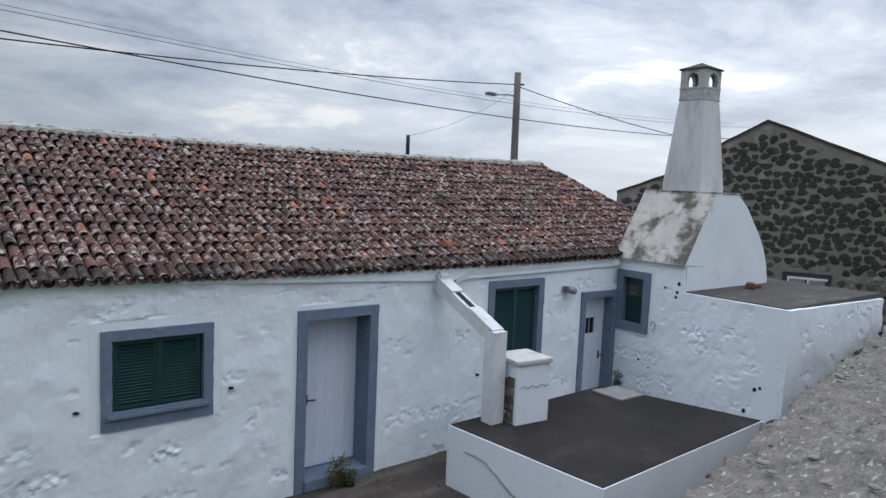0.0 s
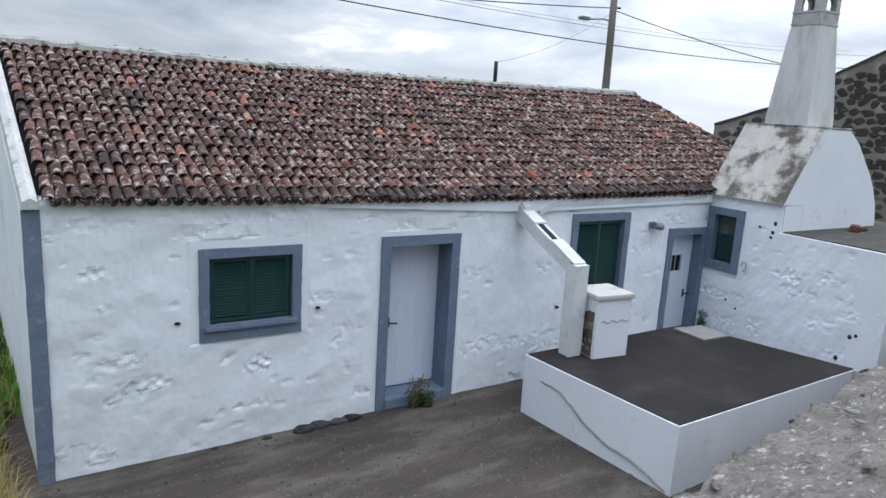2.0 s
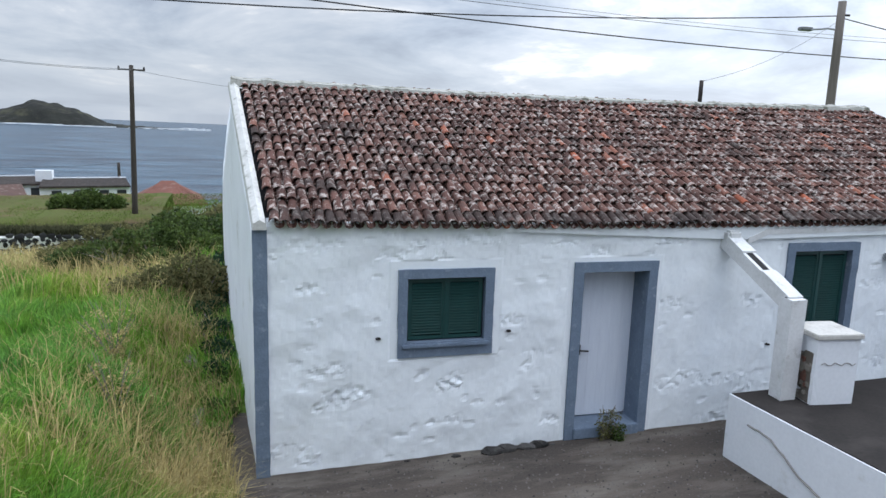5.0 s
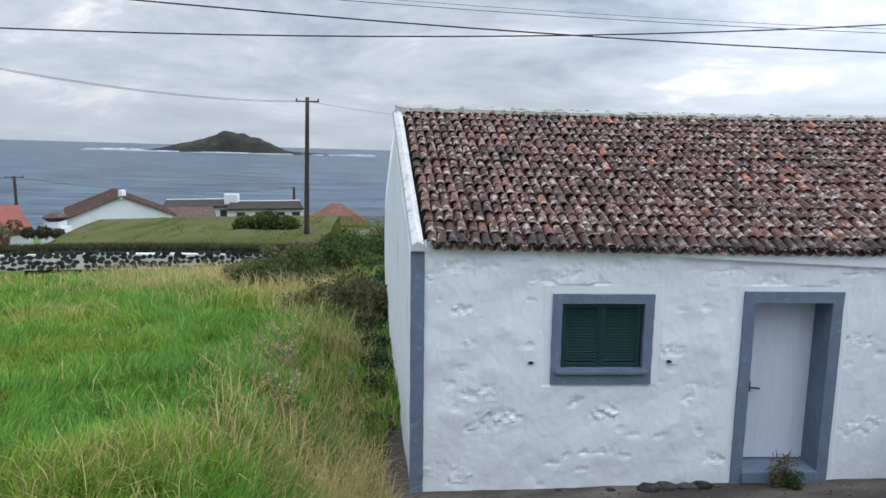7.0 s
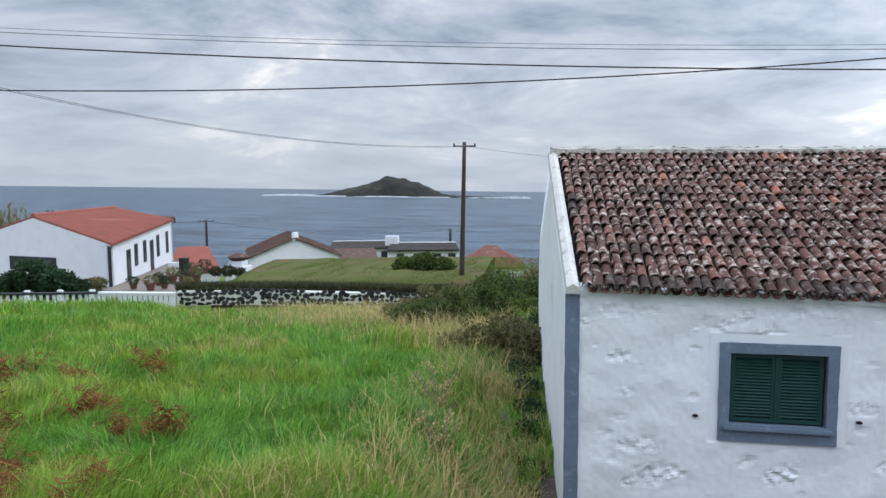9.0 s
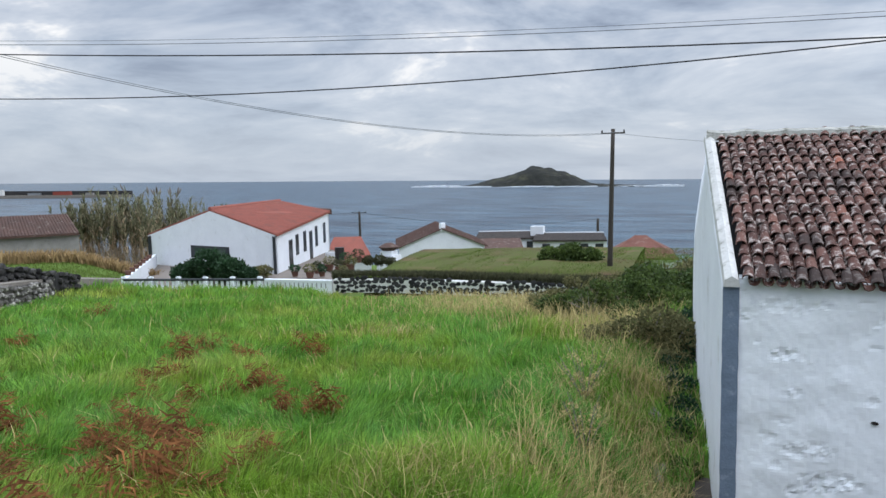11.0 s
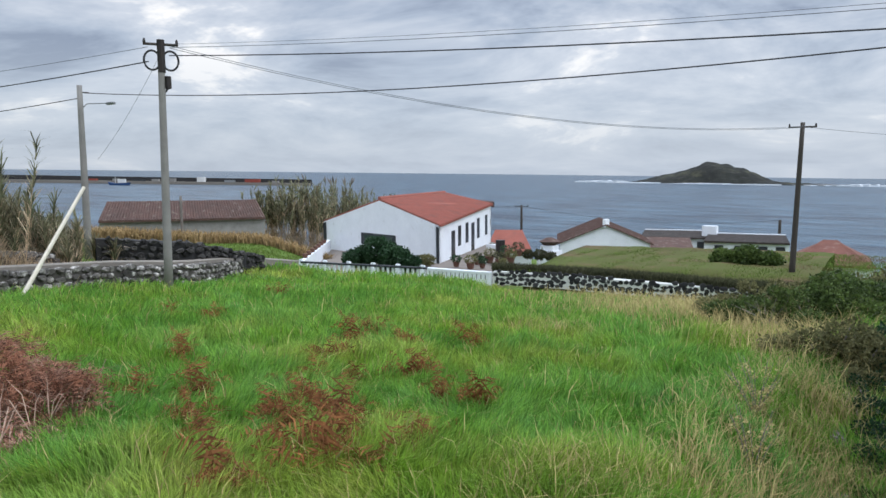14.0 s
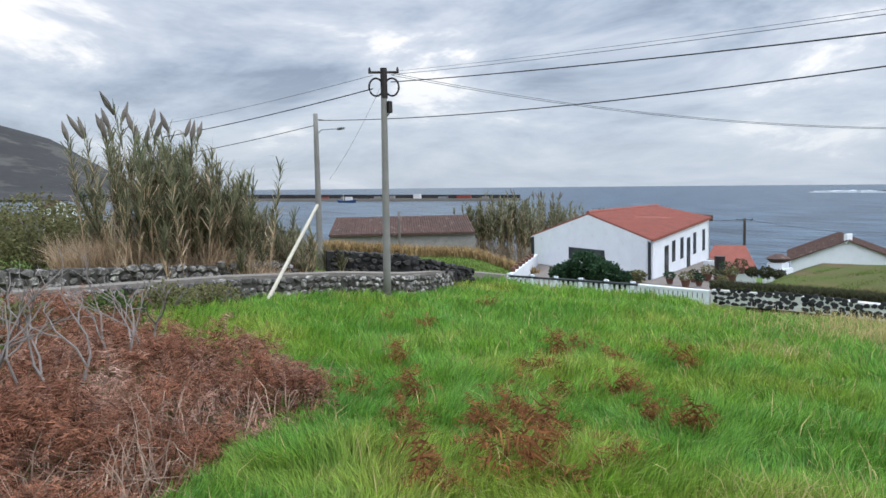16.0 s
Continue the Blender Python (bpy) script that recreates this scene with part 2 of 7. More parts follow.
DRY = mat("dry_grass", (0.54, 0.44, 0.205), (0.38, 0.31, 0.14), 0.8, 1, 8, 0, island=0.35, spec=0.1, thin=0.35)
BRACKEN = mat("dead_bracken", (0.285, 0.130, 0.078), (0.120, 0.055, 0.034), 0.9, 1.8, 10, 0, island=0.75, spots=(0.44, 0.285, 0.22), spot_scale=0.9, spot_at=(0.50, 0.66), spec=0.08, thin=0.3)
LEAF = mat("shrub_leaf", (0.105, 0.150, 0.036), (0.040, 0.070, 0.024), 0.55, 1.4, 8, 0, island=0.6, spec=0.2, thin=0.4)
DARKLEAF = mat("dark_shrub_leaf", (0.032, 0.075, 0.030), (0.02, 0.05, 0.022), 0.55, 1, 8, 0, island=0.4, spec=0.3, thin=0.35)
OLIVE = mat("dull_shrub_leaf", (0.20, 0.185, 0.085), (0.115, 0.12, 0.052), 0.75, 1, 8, 0, island=0.5, spec=0.15, thin=0.42)
REED = mat("reed_leaf", (0.125, 0.155, 0.082), (0.26, 0.22, 0.135), 0.6, 0.8, 8, 0, island=0.55, spec=0.25, thin=0.42)
STRAW = mat("reed_straw", (0.64, 0.49, 0.335), (0.42, 0.315, 0.215), 0.8, 0.8, 8, 0, island=0.4, spec=0.1, thin=0.35)
PLUME = mat("reed_plume", (0.30, 0.265, 0.235), (0.20, 0.18, 0.16), 0.95, 2, 20, 0, island=0.3, spec=0.05, thin=0.3)
TWIG = mat("grey_twig", (0.27, 0.245, 0.225), (0.16, 0.14, 0.125), 0.9, 2, 20, 0, spec=0.1)
ISLE = mat("island_heath", (0.020, 0.022, 0.017), (0.010, 0.011, 0.010), 0.95, 0.03, 0.3, 0, spots=(0.046, 0.046, 0.028), spot_scale=0.025, spot_at=(0.52, 0.64))
HILL = mat("hill_pasture", (0.030, 0.029, 0.028), (0.016, 0.016, 0.016), 0.95, 0.004, 0.05, 0, spots=(0.062, 0.060, 0.052), spot_scale=0.005, spot_at=(0.52, 0.60))
FOAM = mat("sea_foam", (0.75, 0.78, 0.80), (0.6, 0.64, 0.68), 0.8, 0.05, 0.6, 0)
ROCKSEA = mat("shore_rock", (0.02, 0.02, 0.022), (0.035, 0.034, 0.033), 0.8, 0.05, 0.5, 0)
PAVE = mat("patio_paving", (0.215, 0.185, 0.160), (0.16, 0.138, 0.12), 0.9, 1, 12, 0.2, 0.01)
TERRA = mat("terracotta", (0.16, 0.078, 0.056), (0.10, 0.052, 0.040), 0.85, 4, 30, 0.3, 0.01)
BLUEHULL = mat("blue_hull", (0.02, 0.06, 0.16), (0.02, 0.05, 0.12), 0.5)
REDPAINT = mat("rust_red_paint", (0.25, 0.05, 0.035), (0.2, 0.045, 0.03), 0.7)
TURF = mat("short_turf", (0.135, 0.195, 0.042), (0.10, 0.150, 0.034), 0.8, 0.3, 4, 0, island=0.3, spots=(0.19, 0.135, 0.078), spot_scale=0.16, spot_at=(0.50, 0.62), spec=0.1, thin=0.3)
BARE = mat("bare_plot_soil", (0.075, 0.105, 0.026), (0.090, 0.072, 0.038), 0.95, 0.16, 6, 0.4, 0.02, spots=(0.13, 0.092, 0.055), spot_scale=0.2, spot_at=(0.52, 0.62), spec=0.05)
RUST = mat("rusty_fern", (0.27, 0.115, 0.045), (0.135, 0.062, 0.028), 0.9, 2.0, 12, 0, island=0.5, spec=0.08, thin=0.35)
CHAR = mat("dark_grey_paint", (0.035, 0.04, 0.045), (0.022, 0.025, 0.03), 0.6, 5, 40, 0.2, 0.004)
OLDDARK = mat("blackened_tile", (0.055, 0.045, 0.04), (0.03, 0.026, 0.024), 0.9, 1.5, 15, 0.6, 0.03, spots=(0.12, 0.10, 0.085), spot_scale=3, spot_at=(0.55, 0.7))
CORN = mat("dry_maize", (0.42, 0.30, 0.15), (0.26, 0.18, 0.09), 0.9, 0.8, 8, 0, island=0.4, spec=0.08, thin=0.3)


def sea_mat():
    m = bpy.data.materials.new("sea_water")
    m.use_nodes = True
    N, L = m.node_tree.nodes, m.node_tree.links
    b = N["Principled BSDF"]
    b.inputs["Base Color"].default_value = (0.022, 0.048, 0.075, 1)
    b.inputs["Roughness"].default_value = 0.32
    b.inputs["Specular IOR Level"].default_value = 0.13
    geo = N.new("ShaderNodeNewGeometry")
    mp = N.new("ShaderNodeMapping")
    mp.inputs["Rotation"].default_value = (0, 0, radians(-20))
    mp.inputs["Scale"].default_value = (0.35, 1.0, 1)
    L.new(geo.outputs["Position"], mp.inputs[0])
    n = N.new("ShaderNodeTexNoise")
    n.inputs["Scale"].default_value = 0.07
    n.inputs["Detail"].default_value = 8
    n.inputs["Roughness"].default_value = 0.62
    L.new(mp.outputs[0], n.inputs["Vector"])
    bp = N.new("ShaderNodeBump")
    bp.inputs["Strength"].default_value = 0.55
    bp.inputs["Distance"].default_value = 6.0
    L.new(n.outputs[0], bp.inputs["Height"])
    L.new(bp.outputs[0], b.inputs["Normal"])
    r = N.new("ShaderNodeValToRGB")
    e = r.color_ramp.elements
    e[0].position, e[0].color = 0.40, (0.006, 0.020, 0.040, 1)
    e[1].position, e[1].color = 0.63, (0.052, 0.100, 0.140, 1)
    L.new(n.outputs[0], r.inputs[0])
    L.new(r.outputs[0], b.inputs["Base Color"])
    return m


SEAWATER = sea_mat()


# ---- building helpers ----
def thing(name, at, label, category, group="", kind=""):
    ob = new(name)
    ob.empty_display_size = 0.2
    ob.matrix_basis = Matrix.Translation(at)
    return tagged(ob, label, category, group, kind)


def mesh_from(name, bm, material, smooth=False):
    me = bpy.data.meshes.new(name)
    bm.to_mesh(me)
    bm.free()
    for m in material if isinstance(material, (list, tuple)) else [material]:
        me.materials.append(m)
    if smooth:
        for p in me.polygons:
            p.use_smooth = True
    return me


def put(name, me, parent=None, label="", at=None):
    """Links a mesh as one object, under a thing or under a part."""
    ob = new(name, me)
    if at is not None:
        ob.matrix_basis = at
    if parent is not None:
        ob.parent = parent
        if parent.type == "EMPTY":
            ob.matrix_parent_inverse = parent.matrix_basis.inverted()
    return tagged(ob, label)


def part(name, bm, material, parent=None, label="", smooth=False):
    return put(name, mesh_from(name, bm, material, smooth), parent, label)


def solo(name, bm, material, label, category, group="", kind="", smooth=False):
    return tagged(put(name, mesh_from(name, bm, material, smooth)), label, category, group, kind)


def raw(name, verts, faces, material, smooth=False):
    me = bpy.data.meshes.new(name)
    me.from_pydata(verts, [], faces)
    me.materials.append(material)
    if smooth:
        for p in me.polygons:
            p.use_smooth = True
    return me


def add_box(bm, x0, x1, y0, y1, z0, z1, bevel=0.0):
    vs = [bm.verts.new((x, y, z)) for x in (x0, x1) for y in (y0, y1) for z in (z0, z1)]
    fs = [bm.faces.new([vs[i] for i in q]) for q in ((0, 1, 3, 2), (4, 6, 7, 5), (0, 4, 5, 1), (2, 3, 7, 6), (0, 2, 6, 4), (1, 5, 7, 3))]
    if bevel:
        es = list({e for f in fs for e in f.edges})
        bmesh.ops.bevel(bm, geom=es, offset=bevel, segments=2, affect="EDGES")
    return vs


def box(x0, x1, y0, y1, z0, z1, bevel=0.0):
    bm = bmesh.new()
    add_box(bm, x0, x1, y0, y1, z0, z1, bevel)
    return bm


def turned(bm, m):
    bmesh.ops.transform(bm, matrix=m, verts=bm.verts)
    return bm


def add_tube(bm, pts, r, sides=6, r1=None):
    """A tube along points, tapering from r to r1."""
    r1 = r if r1 is None else r1
    pts = [Vector(p) for p in pts]
    rings = []
    for i, p in enumerate(pts):
        d = (pts[min(i + 1, len(pts) - 1)] - pts[max(i - 1, 0)]).normalized()
        u = d.orthogonal().normalized() if abs(d.z) > 0.9 else d.cross(Vector((0, 0, 1))).normalized()
        w = d.cross(u)
        k = r + (r1 - r) * i / max(1, len(pts) - 1)
        rings.append([bm.verts.new(p + k * (math.cos(a) * u + math.sin(a) * w)) for a in (2 * math.pi * j / sides for j in range(sides))])
    for a, b in zip(rings, rings[1:]):
        for j in range(sides):
            bm.faces.new((a[j], a[(j + 1) % sides], b[(j + 1) % sides], b[j]))
    bm.faces.new(rings[0][::-1])
    bm.faces.new(rings[-1])


def tube(pts, r, sides=6, r1=None):
    bm = bmesh.new()
    add_tube(bm, pts, r, sides, r1)
    return bm


def prism(poly, direction):
    """A solid from a planar outline pushed along a direction."""
    bm = bmesh.new()
    a = [bm.verts.new(p) for p in poly]
    b = [bm.verts.new(Vector(p) + Vector(direction)) for p in poly]
    bm.faces.new(a)
    bm.faces.new(b[::-1])
    for i in range(len(a)):
        j = (i + 1) % len(a)
        bm.faces.new((a[i], b[i], b[j], a[j]))
    bmesh.ops.recalc_face_normals(bm, faces=bm.faces)
    return bm


def polar(az, dist, z=0.0):
    """A place by its bearing (degrees, to the left of straight ahead) and level distance from the viewpoint."""
    a = radians(az - 0.13 * min(1, max(0, (az - 20) / 8)))
    return Vector((EX - math.sin(a) * dist, EY + math.cos(a) * dist, z + dist * radians(0.0064 * max(0, az - 22)) * (dist < 300)))


def sea_level(x, y):
    """The sea's sheet, which lies about a degree off square to the cottage's plumb lines."""
    return SEA - 0.0169 * (x - EX) - 0.0075 * (y - EY)


def afloat(az, dist, z=0.0):
    """A place by bearing and distance, at a height over the sea."""
    p = polar(az, dist)
    p.z = sea_level(p.x, p.y) + z
    return p


def smooth_step(a, b, v):
    t = np.clip((v - a) / (b - a), 0, 1)
    return t * t * (3 - 2 * t)


def terrain(x, y):
    """Height of the ground: a field falling to the sea, a yard cut into it, a lane along the wall."""
    x, y = np.asarray(x, float), np.asarray(y, float)
    d = np.hypot(x - EX, y - EY)
    az = np.degrees(np.arctan2(-(x - EX), y - EY))
    f = 2.2 + 0.0284 * (x + 0.15) - 0.111 * (y + 7.45)
    f = f + 0.06 * np.clip(d - 26, 0, 26) * smooth_step(44, 52, az) * (1 - smooth_step(62, 95, d))
    f = f + 0.10 * np.sin(x * 0.55 + 1) * np.sin(y * 0.47) * smooth_step(6, 14, d) * (1 - smooth_step(45, 70, d))
    f = f - 0.45 * smooth_step(23, 33, d) * (1 - smooth_step(31, 35, az))
    edge = -0.55 - 0.09 * np.clip(y, 0, 9) + 0.10 * np.clip(-y, 0, 8)
    yard = 0.024 * np.clip(x, -1, 6.5) + 0.10 * np.clip(y - 0.5, 0, 7) * smooth_step(0.3, -0.2, x)
    k = smooth_step(-1.5, 0.0, x - edge) * (1 - smooth_step(9, 14, y))
    z = f * (1 - k) + yard * k
    wall = -5.95 + 0.197 * x
    lane = smooth_step(-0.15, 0.15, wall - y) * smooth_step(-3, -1, x)
    z = z * (1 - lane) + 2.1 * lane
    return z


def ground_z(x, y):
    return float(terrain(x, y))


# ---- ground and sea ----
def axis(lo, a, b, hi, step, far):
    mid = np.arange(a, b + 1e-6, step)
    left = a - np.geomspace(step, a - lo, far) if lo < a else []
    right = b + np.geomspace(step, hi - b, far)
    return np.concatenate([np.sort(left), mid, right])


def build_ground():
    xs, ys = axis(-900, -34, 14, 500, 0.3, 26), axis(-300, -14, 40, 420, 0.3, 26)
    X, Y = np.meshgrid(xs, ys)
    Z = terrain(X, Y)
    n, m = X.shape
    verts = np.stack([X.ravel(), Y.ravel(), Z.ravel()], 1).tolist()
    idx = np.arange(n * m).reshape(n, m)
    faces = np.stack([idx[:-1, :-1], idx[:-1, 1:], idx[1:, 1:], idx[1:, :-1]], -1).reshape(-1, 4).tolist()
    me = raw("ground", verts, faces, SOIL, True)
    me.materials.append(YARD)
    cx, cy = (X[:-1, :-1] + 0.15).ravel(), (Y[:-1, :-1] + 0.15).ravel()
    edge = -0.35 + 0.10 * np.clip(-cy, 0, 8) + 0.18 * np.sin(cy * 3.1)
    yard = ((cx > edge) & (cx < 14) & (cy < 0.6) & (cy > -14)) | ((cx > -0.55 - 0.09 * cy) & (cx < 1) & (cy >= 0.0) & (cy < 1.6))
    me.polygons.foreach_set("material_index", yard.astype(np.int32))
    return tagged(put("ground", me), "grassy field and dark gravel yard sloping to the sea", "ground", kind="structure")


build_ground()

bm = bmesh.new()
ring = [bm.verts.new(afloat(7.5 * k, r)) for r in (60, 4900) for k in range(48)]
for k in range(48):
    bm.faces.new((ring[k], ring[(k + 1) % 48], ring[48 + (k + 1) % 48], ring[48 + k]))
bmesh.ops.recalc_face_normals(bm, faces=bm.faces)
solo("water", bm, SEAWATER, "grey-blue sea with low swell reaching the horizon", "sea", kind="structure")


def build_island(name, az, dist, half_w, half_d, heights, label):
    """A rocky islet from a low profile of (position along it, height)."""
    verts, faces = [], []
    nx, ny = 90, 22
    c = polar(az, dist)
    side = Vector((math.cos(radians(az)), math.sin(radians(az)), 0))
    ahead = Vector((-math.sin(radians(az)), math.cos(radians(az)), 0))
    px_, pz_ = [h[0] for h in heights], [h[1] for h in heights]
    for j in range(ny + 1):
        v = -1 + 2 * j / ny
        for i in range(nx + 1):
            u = -1 + 2 * i / nx
            h = np.interp(u, px_, pz_) * (1 - abs(v) ** 1.6)
            p = c + side * (u * half_w) + ahead * (v * half_d)
            h = h * (1 + 0.10 * noise.noise(p * 0.03)) + 2.2 * noise.noise(p * 0.09) - 1.6
            verts.append((p.x, p.y, sea_level(p.x, p.y) + h))
    for j in range(ny):
        for i in range(nx):
            a = j * (nx + 1) + i
            faces.append((a, a + 1, a + nx + 2, a + nx + 1))
    return tagged(put(name, raw(name, verts, faces, ISLE)), label, "island")


build_island("island", 13.3, 1480, 190, 70, [(-1, 4), (-0.9, 7), (-0.8, 13), (-0.65, 21), (-0.52, 26), (-0.44, 30), (-0.36, 37), (-0.27, 46), (-0.20, 46), (-0.13, 42), (-0.04, 38), (0.02, 34), (0.08, 36), (0.13, 31), (0.25, 21), (0.35, 12), (0.42, 7), (0.55, 6), (0.75, 5), (0.9, 4), (1, 2)], "dark rocky island with low heath in the sea")


def foam_patch(az, dist, w, d):
    bm = bmesh.new()
    c = afloat(az, dist)
    side = Vector((math.cos(radians(az)), math.sin(radians(az)), 0))
    ahead = Vector((-math.sin(radians(az)), math.cos(radians(az)), 0))
    top = []
    for k in range(40):
        a = 2 * math.pi * k / 40
        q = c + side * (w * math.cos(a) * (1 + 0.25 * noise.noise(Vector((a * 3, az, 1))))) + ahead * (d * math.sin(a) * (1 + 0.6 * noise.noise(Vector((a * 4, az, 5)))))
        top.append(bm.verts.new((q.x, q.y, c.z + (3.8 if d > 4 else 1.9) * (0.5 + abs(math.sin(a)) * 0.5) * (1 + 0.6 * noise.noise(Vector((a * 9, az, 2)))))))
    bm.faces.new(top)
    bmesh.ops.extrude_face_region(bm, geom=bm.faces[:])
    for v in top:
        v.co.z = c.z - 0.5
    bmesh.ops.recalc_face_normals(bm, faces=bm.faces)
    solo("breaking_wave", bm, FOAM, "white surf breaking beside the rocky island", "wave", "breaking waves", "stuff")


for spec in ((23.2, 1430, 52, 9), (20.4, 1400, 40, 3), (16.0, 1395, 60, 3), (12.0, 1390, 50, 2.5), (7.3, 1440, 60, 3), (4.5, 1430, 30, 5)):
    foam_patch(*spec)


# ---- the white house ----
house = thing("house", (0, 0, 0), "long white limewashed cottage with an old clay tile roof", "house")


def lattice(X, Z, fx, fz, seed):
    """Smooth random relief on a grid, from a lattice of random heights."""
    lat = np.random.default_rng(seed).uniform(-1, 1, (700, 700))
    a = 0.45 + 0.37 * seed
    u, v = (math.cos(a) * X + math.sin(a) * Z + 60) * fx, (math.cos(a) * Z - math.sin(a) * X + 60) * fz
    i, j = np.floor(u).astype(int), np.floor(v).astype(int)
    a, b = u - i, v - j
    a, b = a * a * (3 - 2 * a), b * b * (3 - 2 * b)
    i, j = i % 699, j % 699
    return lat[i, j] * (1 - a) * (1 - b) + lat[i + 1, j] * a * (1 - b) + lat[i, j + 1] * (1 - a) * b + lat[i + 1, j + 1] * a * b


def plaster_relief():
    """Limewash over rubble: soft swells, patches where stones show through, small dents."""
    xs, zs = np.arange(-1, 27, 0.018), np.arange(-1, 4, 0.018)
    X, Z = np.meshgrid(xs, zs, indexing="ij")
    h = 0.016 * lattice(X, Z, 2.0, 2.6, 1) + 0.007 * lattice(X, Z, 6, 8, 2) + 0.0025 * lattice(X, Z, 22, 25, 3)
    fine = lattice(X, Z, 17, 22, 4) + 0.7 * lattice(X, Z, 34, 40, 5)
    r = np.random.default_rng(6)
    for k in range(640):
        cx, cz = r.uniform(-1, 27), r.uniform(-0.3, 3.2)
        big = r.random() < 0.45
        w, hh = (r.uniform(0.14, 0.34), r.uniform(0.07, 0.14)) if big else (r.uniform(0.05, 0.13), r.uniform(0.03, 0.06))
        i0, i1 = np.searchsorted(xs, (cx - w * 1.6, cx + w * 1.6))
        j0, j1 = np.searchsorted(zs, (cz - hh * 1.6, cz + hh * 1.6))
        sub = (slice(i0, i1), slice(j0, j1))
        d = np.hypot((X[sub] - cx) / w, (Z[sub] - cz) / hh) + 0.35 * lattice(X[sub], Z[sub], 9, 12, 7)
        m = smooth_step(0.0, 0.5, 1 - d)
        h[sub] += m * (0.0115 * fine[sub] - 0.004) if big else -0.009 * m + 0.004 * m * fine[sub]
    return h


PLASTER_H = plaster_relief()


def relief(x, z):
    u, v = (x + 1) / 0.018, (z + 1) / 0.018
    i, j = min(max(int(u), 0), PLASTER_H.shape[0] - 2), min(max(int(v), 0), PLASTER_H.shape[1] - 2)
    a, b = u - i, v - j
    q = PLASTER_H
    return float(q[i, j] * (1 - a) * (1 - b) + q[i + 1, j] * a * (1 - b) + q[i, j + 1] * (1 - a) * b + q[i + 1, j + 1] * a * b)


def pierced_wall(x0, x1, bottom, top, holes, step=0.027, thick=0.45, rough=1.0, shift=0.0):
    """An upright wall along x, its face at y = 0, with real openings and uneven plaster."""
    def cuts(lo, hi, marks):
        c = sorted({lo, hi, *marks})
        out = []
        for a, b in zip(c, c[1:]):
            k = max(1, round((b - a) / step))
            out += [a + (b - a) * i / k for i in range(k)]
        return out + [hi]
    z0, z1 = bottom, max(top(x0), top(x1), top((x0 + x1) / 2))
    xs = cuts(x0, x1, [h[i] for h in holes for i in (0, 1)])
    zs = cuts(z0, z1, [h[i] for h in holes for i in (2, 3)])
    bm = bmesh.new()
    grid = {}
    inside = lambda x, z, e: any(h[0] - e <= x <= h[1] + e and h[2] - e <= z <= h[3] + e for h in holes)
    for i, x in enumerate(xs):
        for j, z in enumerate(zs):
            zz = z0 + (z - z0) * (top(x) - z0) / (z1 - z0) if z > 2.65 else z
            zz = min(zz, top(x))
            flat = 0 if inside(x, z, 0.17) else rough
            grid[i, j] = bm.verts.new((x, -flat * relief(x + shift, z), zz))
    for i in range(len(xs) - 1):
        for j in range(len(zs) - 1):
            cx, cz = (xs[i] + xs[i + 1]) / 2, (zs[j] + zs[j + 1]) / 2
            if not inside(cx, cz, 0):
                bm.faces.new((grid[i, j], grid[i + 1, j], grid[i + 1, j + 1], grid[i, j + 1]))
    for v in [v for v in bm.verts if not v.link_faces]:
        bm.verts.remove(v)
    r = bmesh.ops.extrude_face_region(bm, geom=bm.faces[:])
    for v in r["geom"]:
        if isinstance(v, bmesh.types.BMVert):
            v.co.y = thick
    bmesh.ops.recalc_face_normals(bm, faces=bm.faces)
    return bm


# openings: x from, to, z from, to
W1 = (1.555, 2.495, 1.50, 2.262)
D1 = (3.76, 4.66, 0.24, 2.275)
W2 = (6.85, 7.80, 1.20, 2.48)
D2 = (8.97, 9.68, 0.15, 2.17)
CORNER_R = 9.80
eave_z = lambda x: 2.935 - 0.05 * math.sin(math.pi * min(1, max(0, x / 9.8)))
part("wall", pierced_wall(0.0, CORNER_R, -0.25, eave_z, [tuple(v + e for v, e in zip(o, (-0.03, 0.03, -0.03, 0.03))) for o in (W1, D1, W2, D2)]), LIME, house, "uneven white limewashed front wall")
# gable end, running back a little outward
RUN = -0.088


def gable_wall():
    bm = bmesh.new()
    n = 26
    rows = []
    for i in range(n + 1):
        y = 0.02 + 6.8 * i / n
        top = 2.80 + 1.62 * (1 - abs(y - 3.4) / 3.4)
        col = []
        for j in range(15):
            z = -0.6 + (top + 0.6) * j / 14
            col.append(bm.verts.new((-0.13 + RUN * y + 0.6 * relief(y + 20, z), y, z)))
        rows.append(col)
    for a, b in zip(rows, rows[1:]):
        for j in range(14):
            bm.faces.new((a[j], b[j], b[j + 1], a[j + 1]))
    r = bmesh.ops.extrude_face_region(bm, geom=bm.faces[:])
    for v in r["geom"]:
        if isinstance(v, bmesh.types.BMVert):
            v.co.x += 0.42
    bmesh.ops.recalc_face_normals(bm, faces=bm.faces)
    return bm


part("wall", gable_wall(), PLASTER, house, "smooth white gable wall", True)
# far walls that close the house
part("wall", prism([(-0.68, 6.8, -0.6), (12.4, 6.8, -0.6), (12.4, 6.8, 2.85), (-0.68, 6.8, 2.85)], (0, -0.4, 0)), PLASTER, house)
part("wall", prism([(12.4, 0.05, -0.2), (12.0, 6.4, -0.2), (12.0, 6.4, 2.9), (11.6, 3.4, 4.4), (12.4, 0.05, 2.8)], (-0.4, 0, 0)), PLASTER, house)


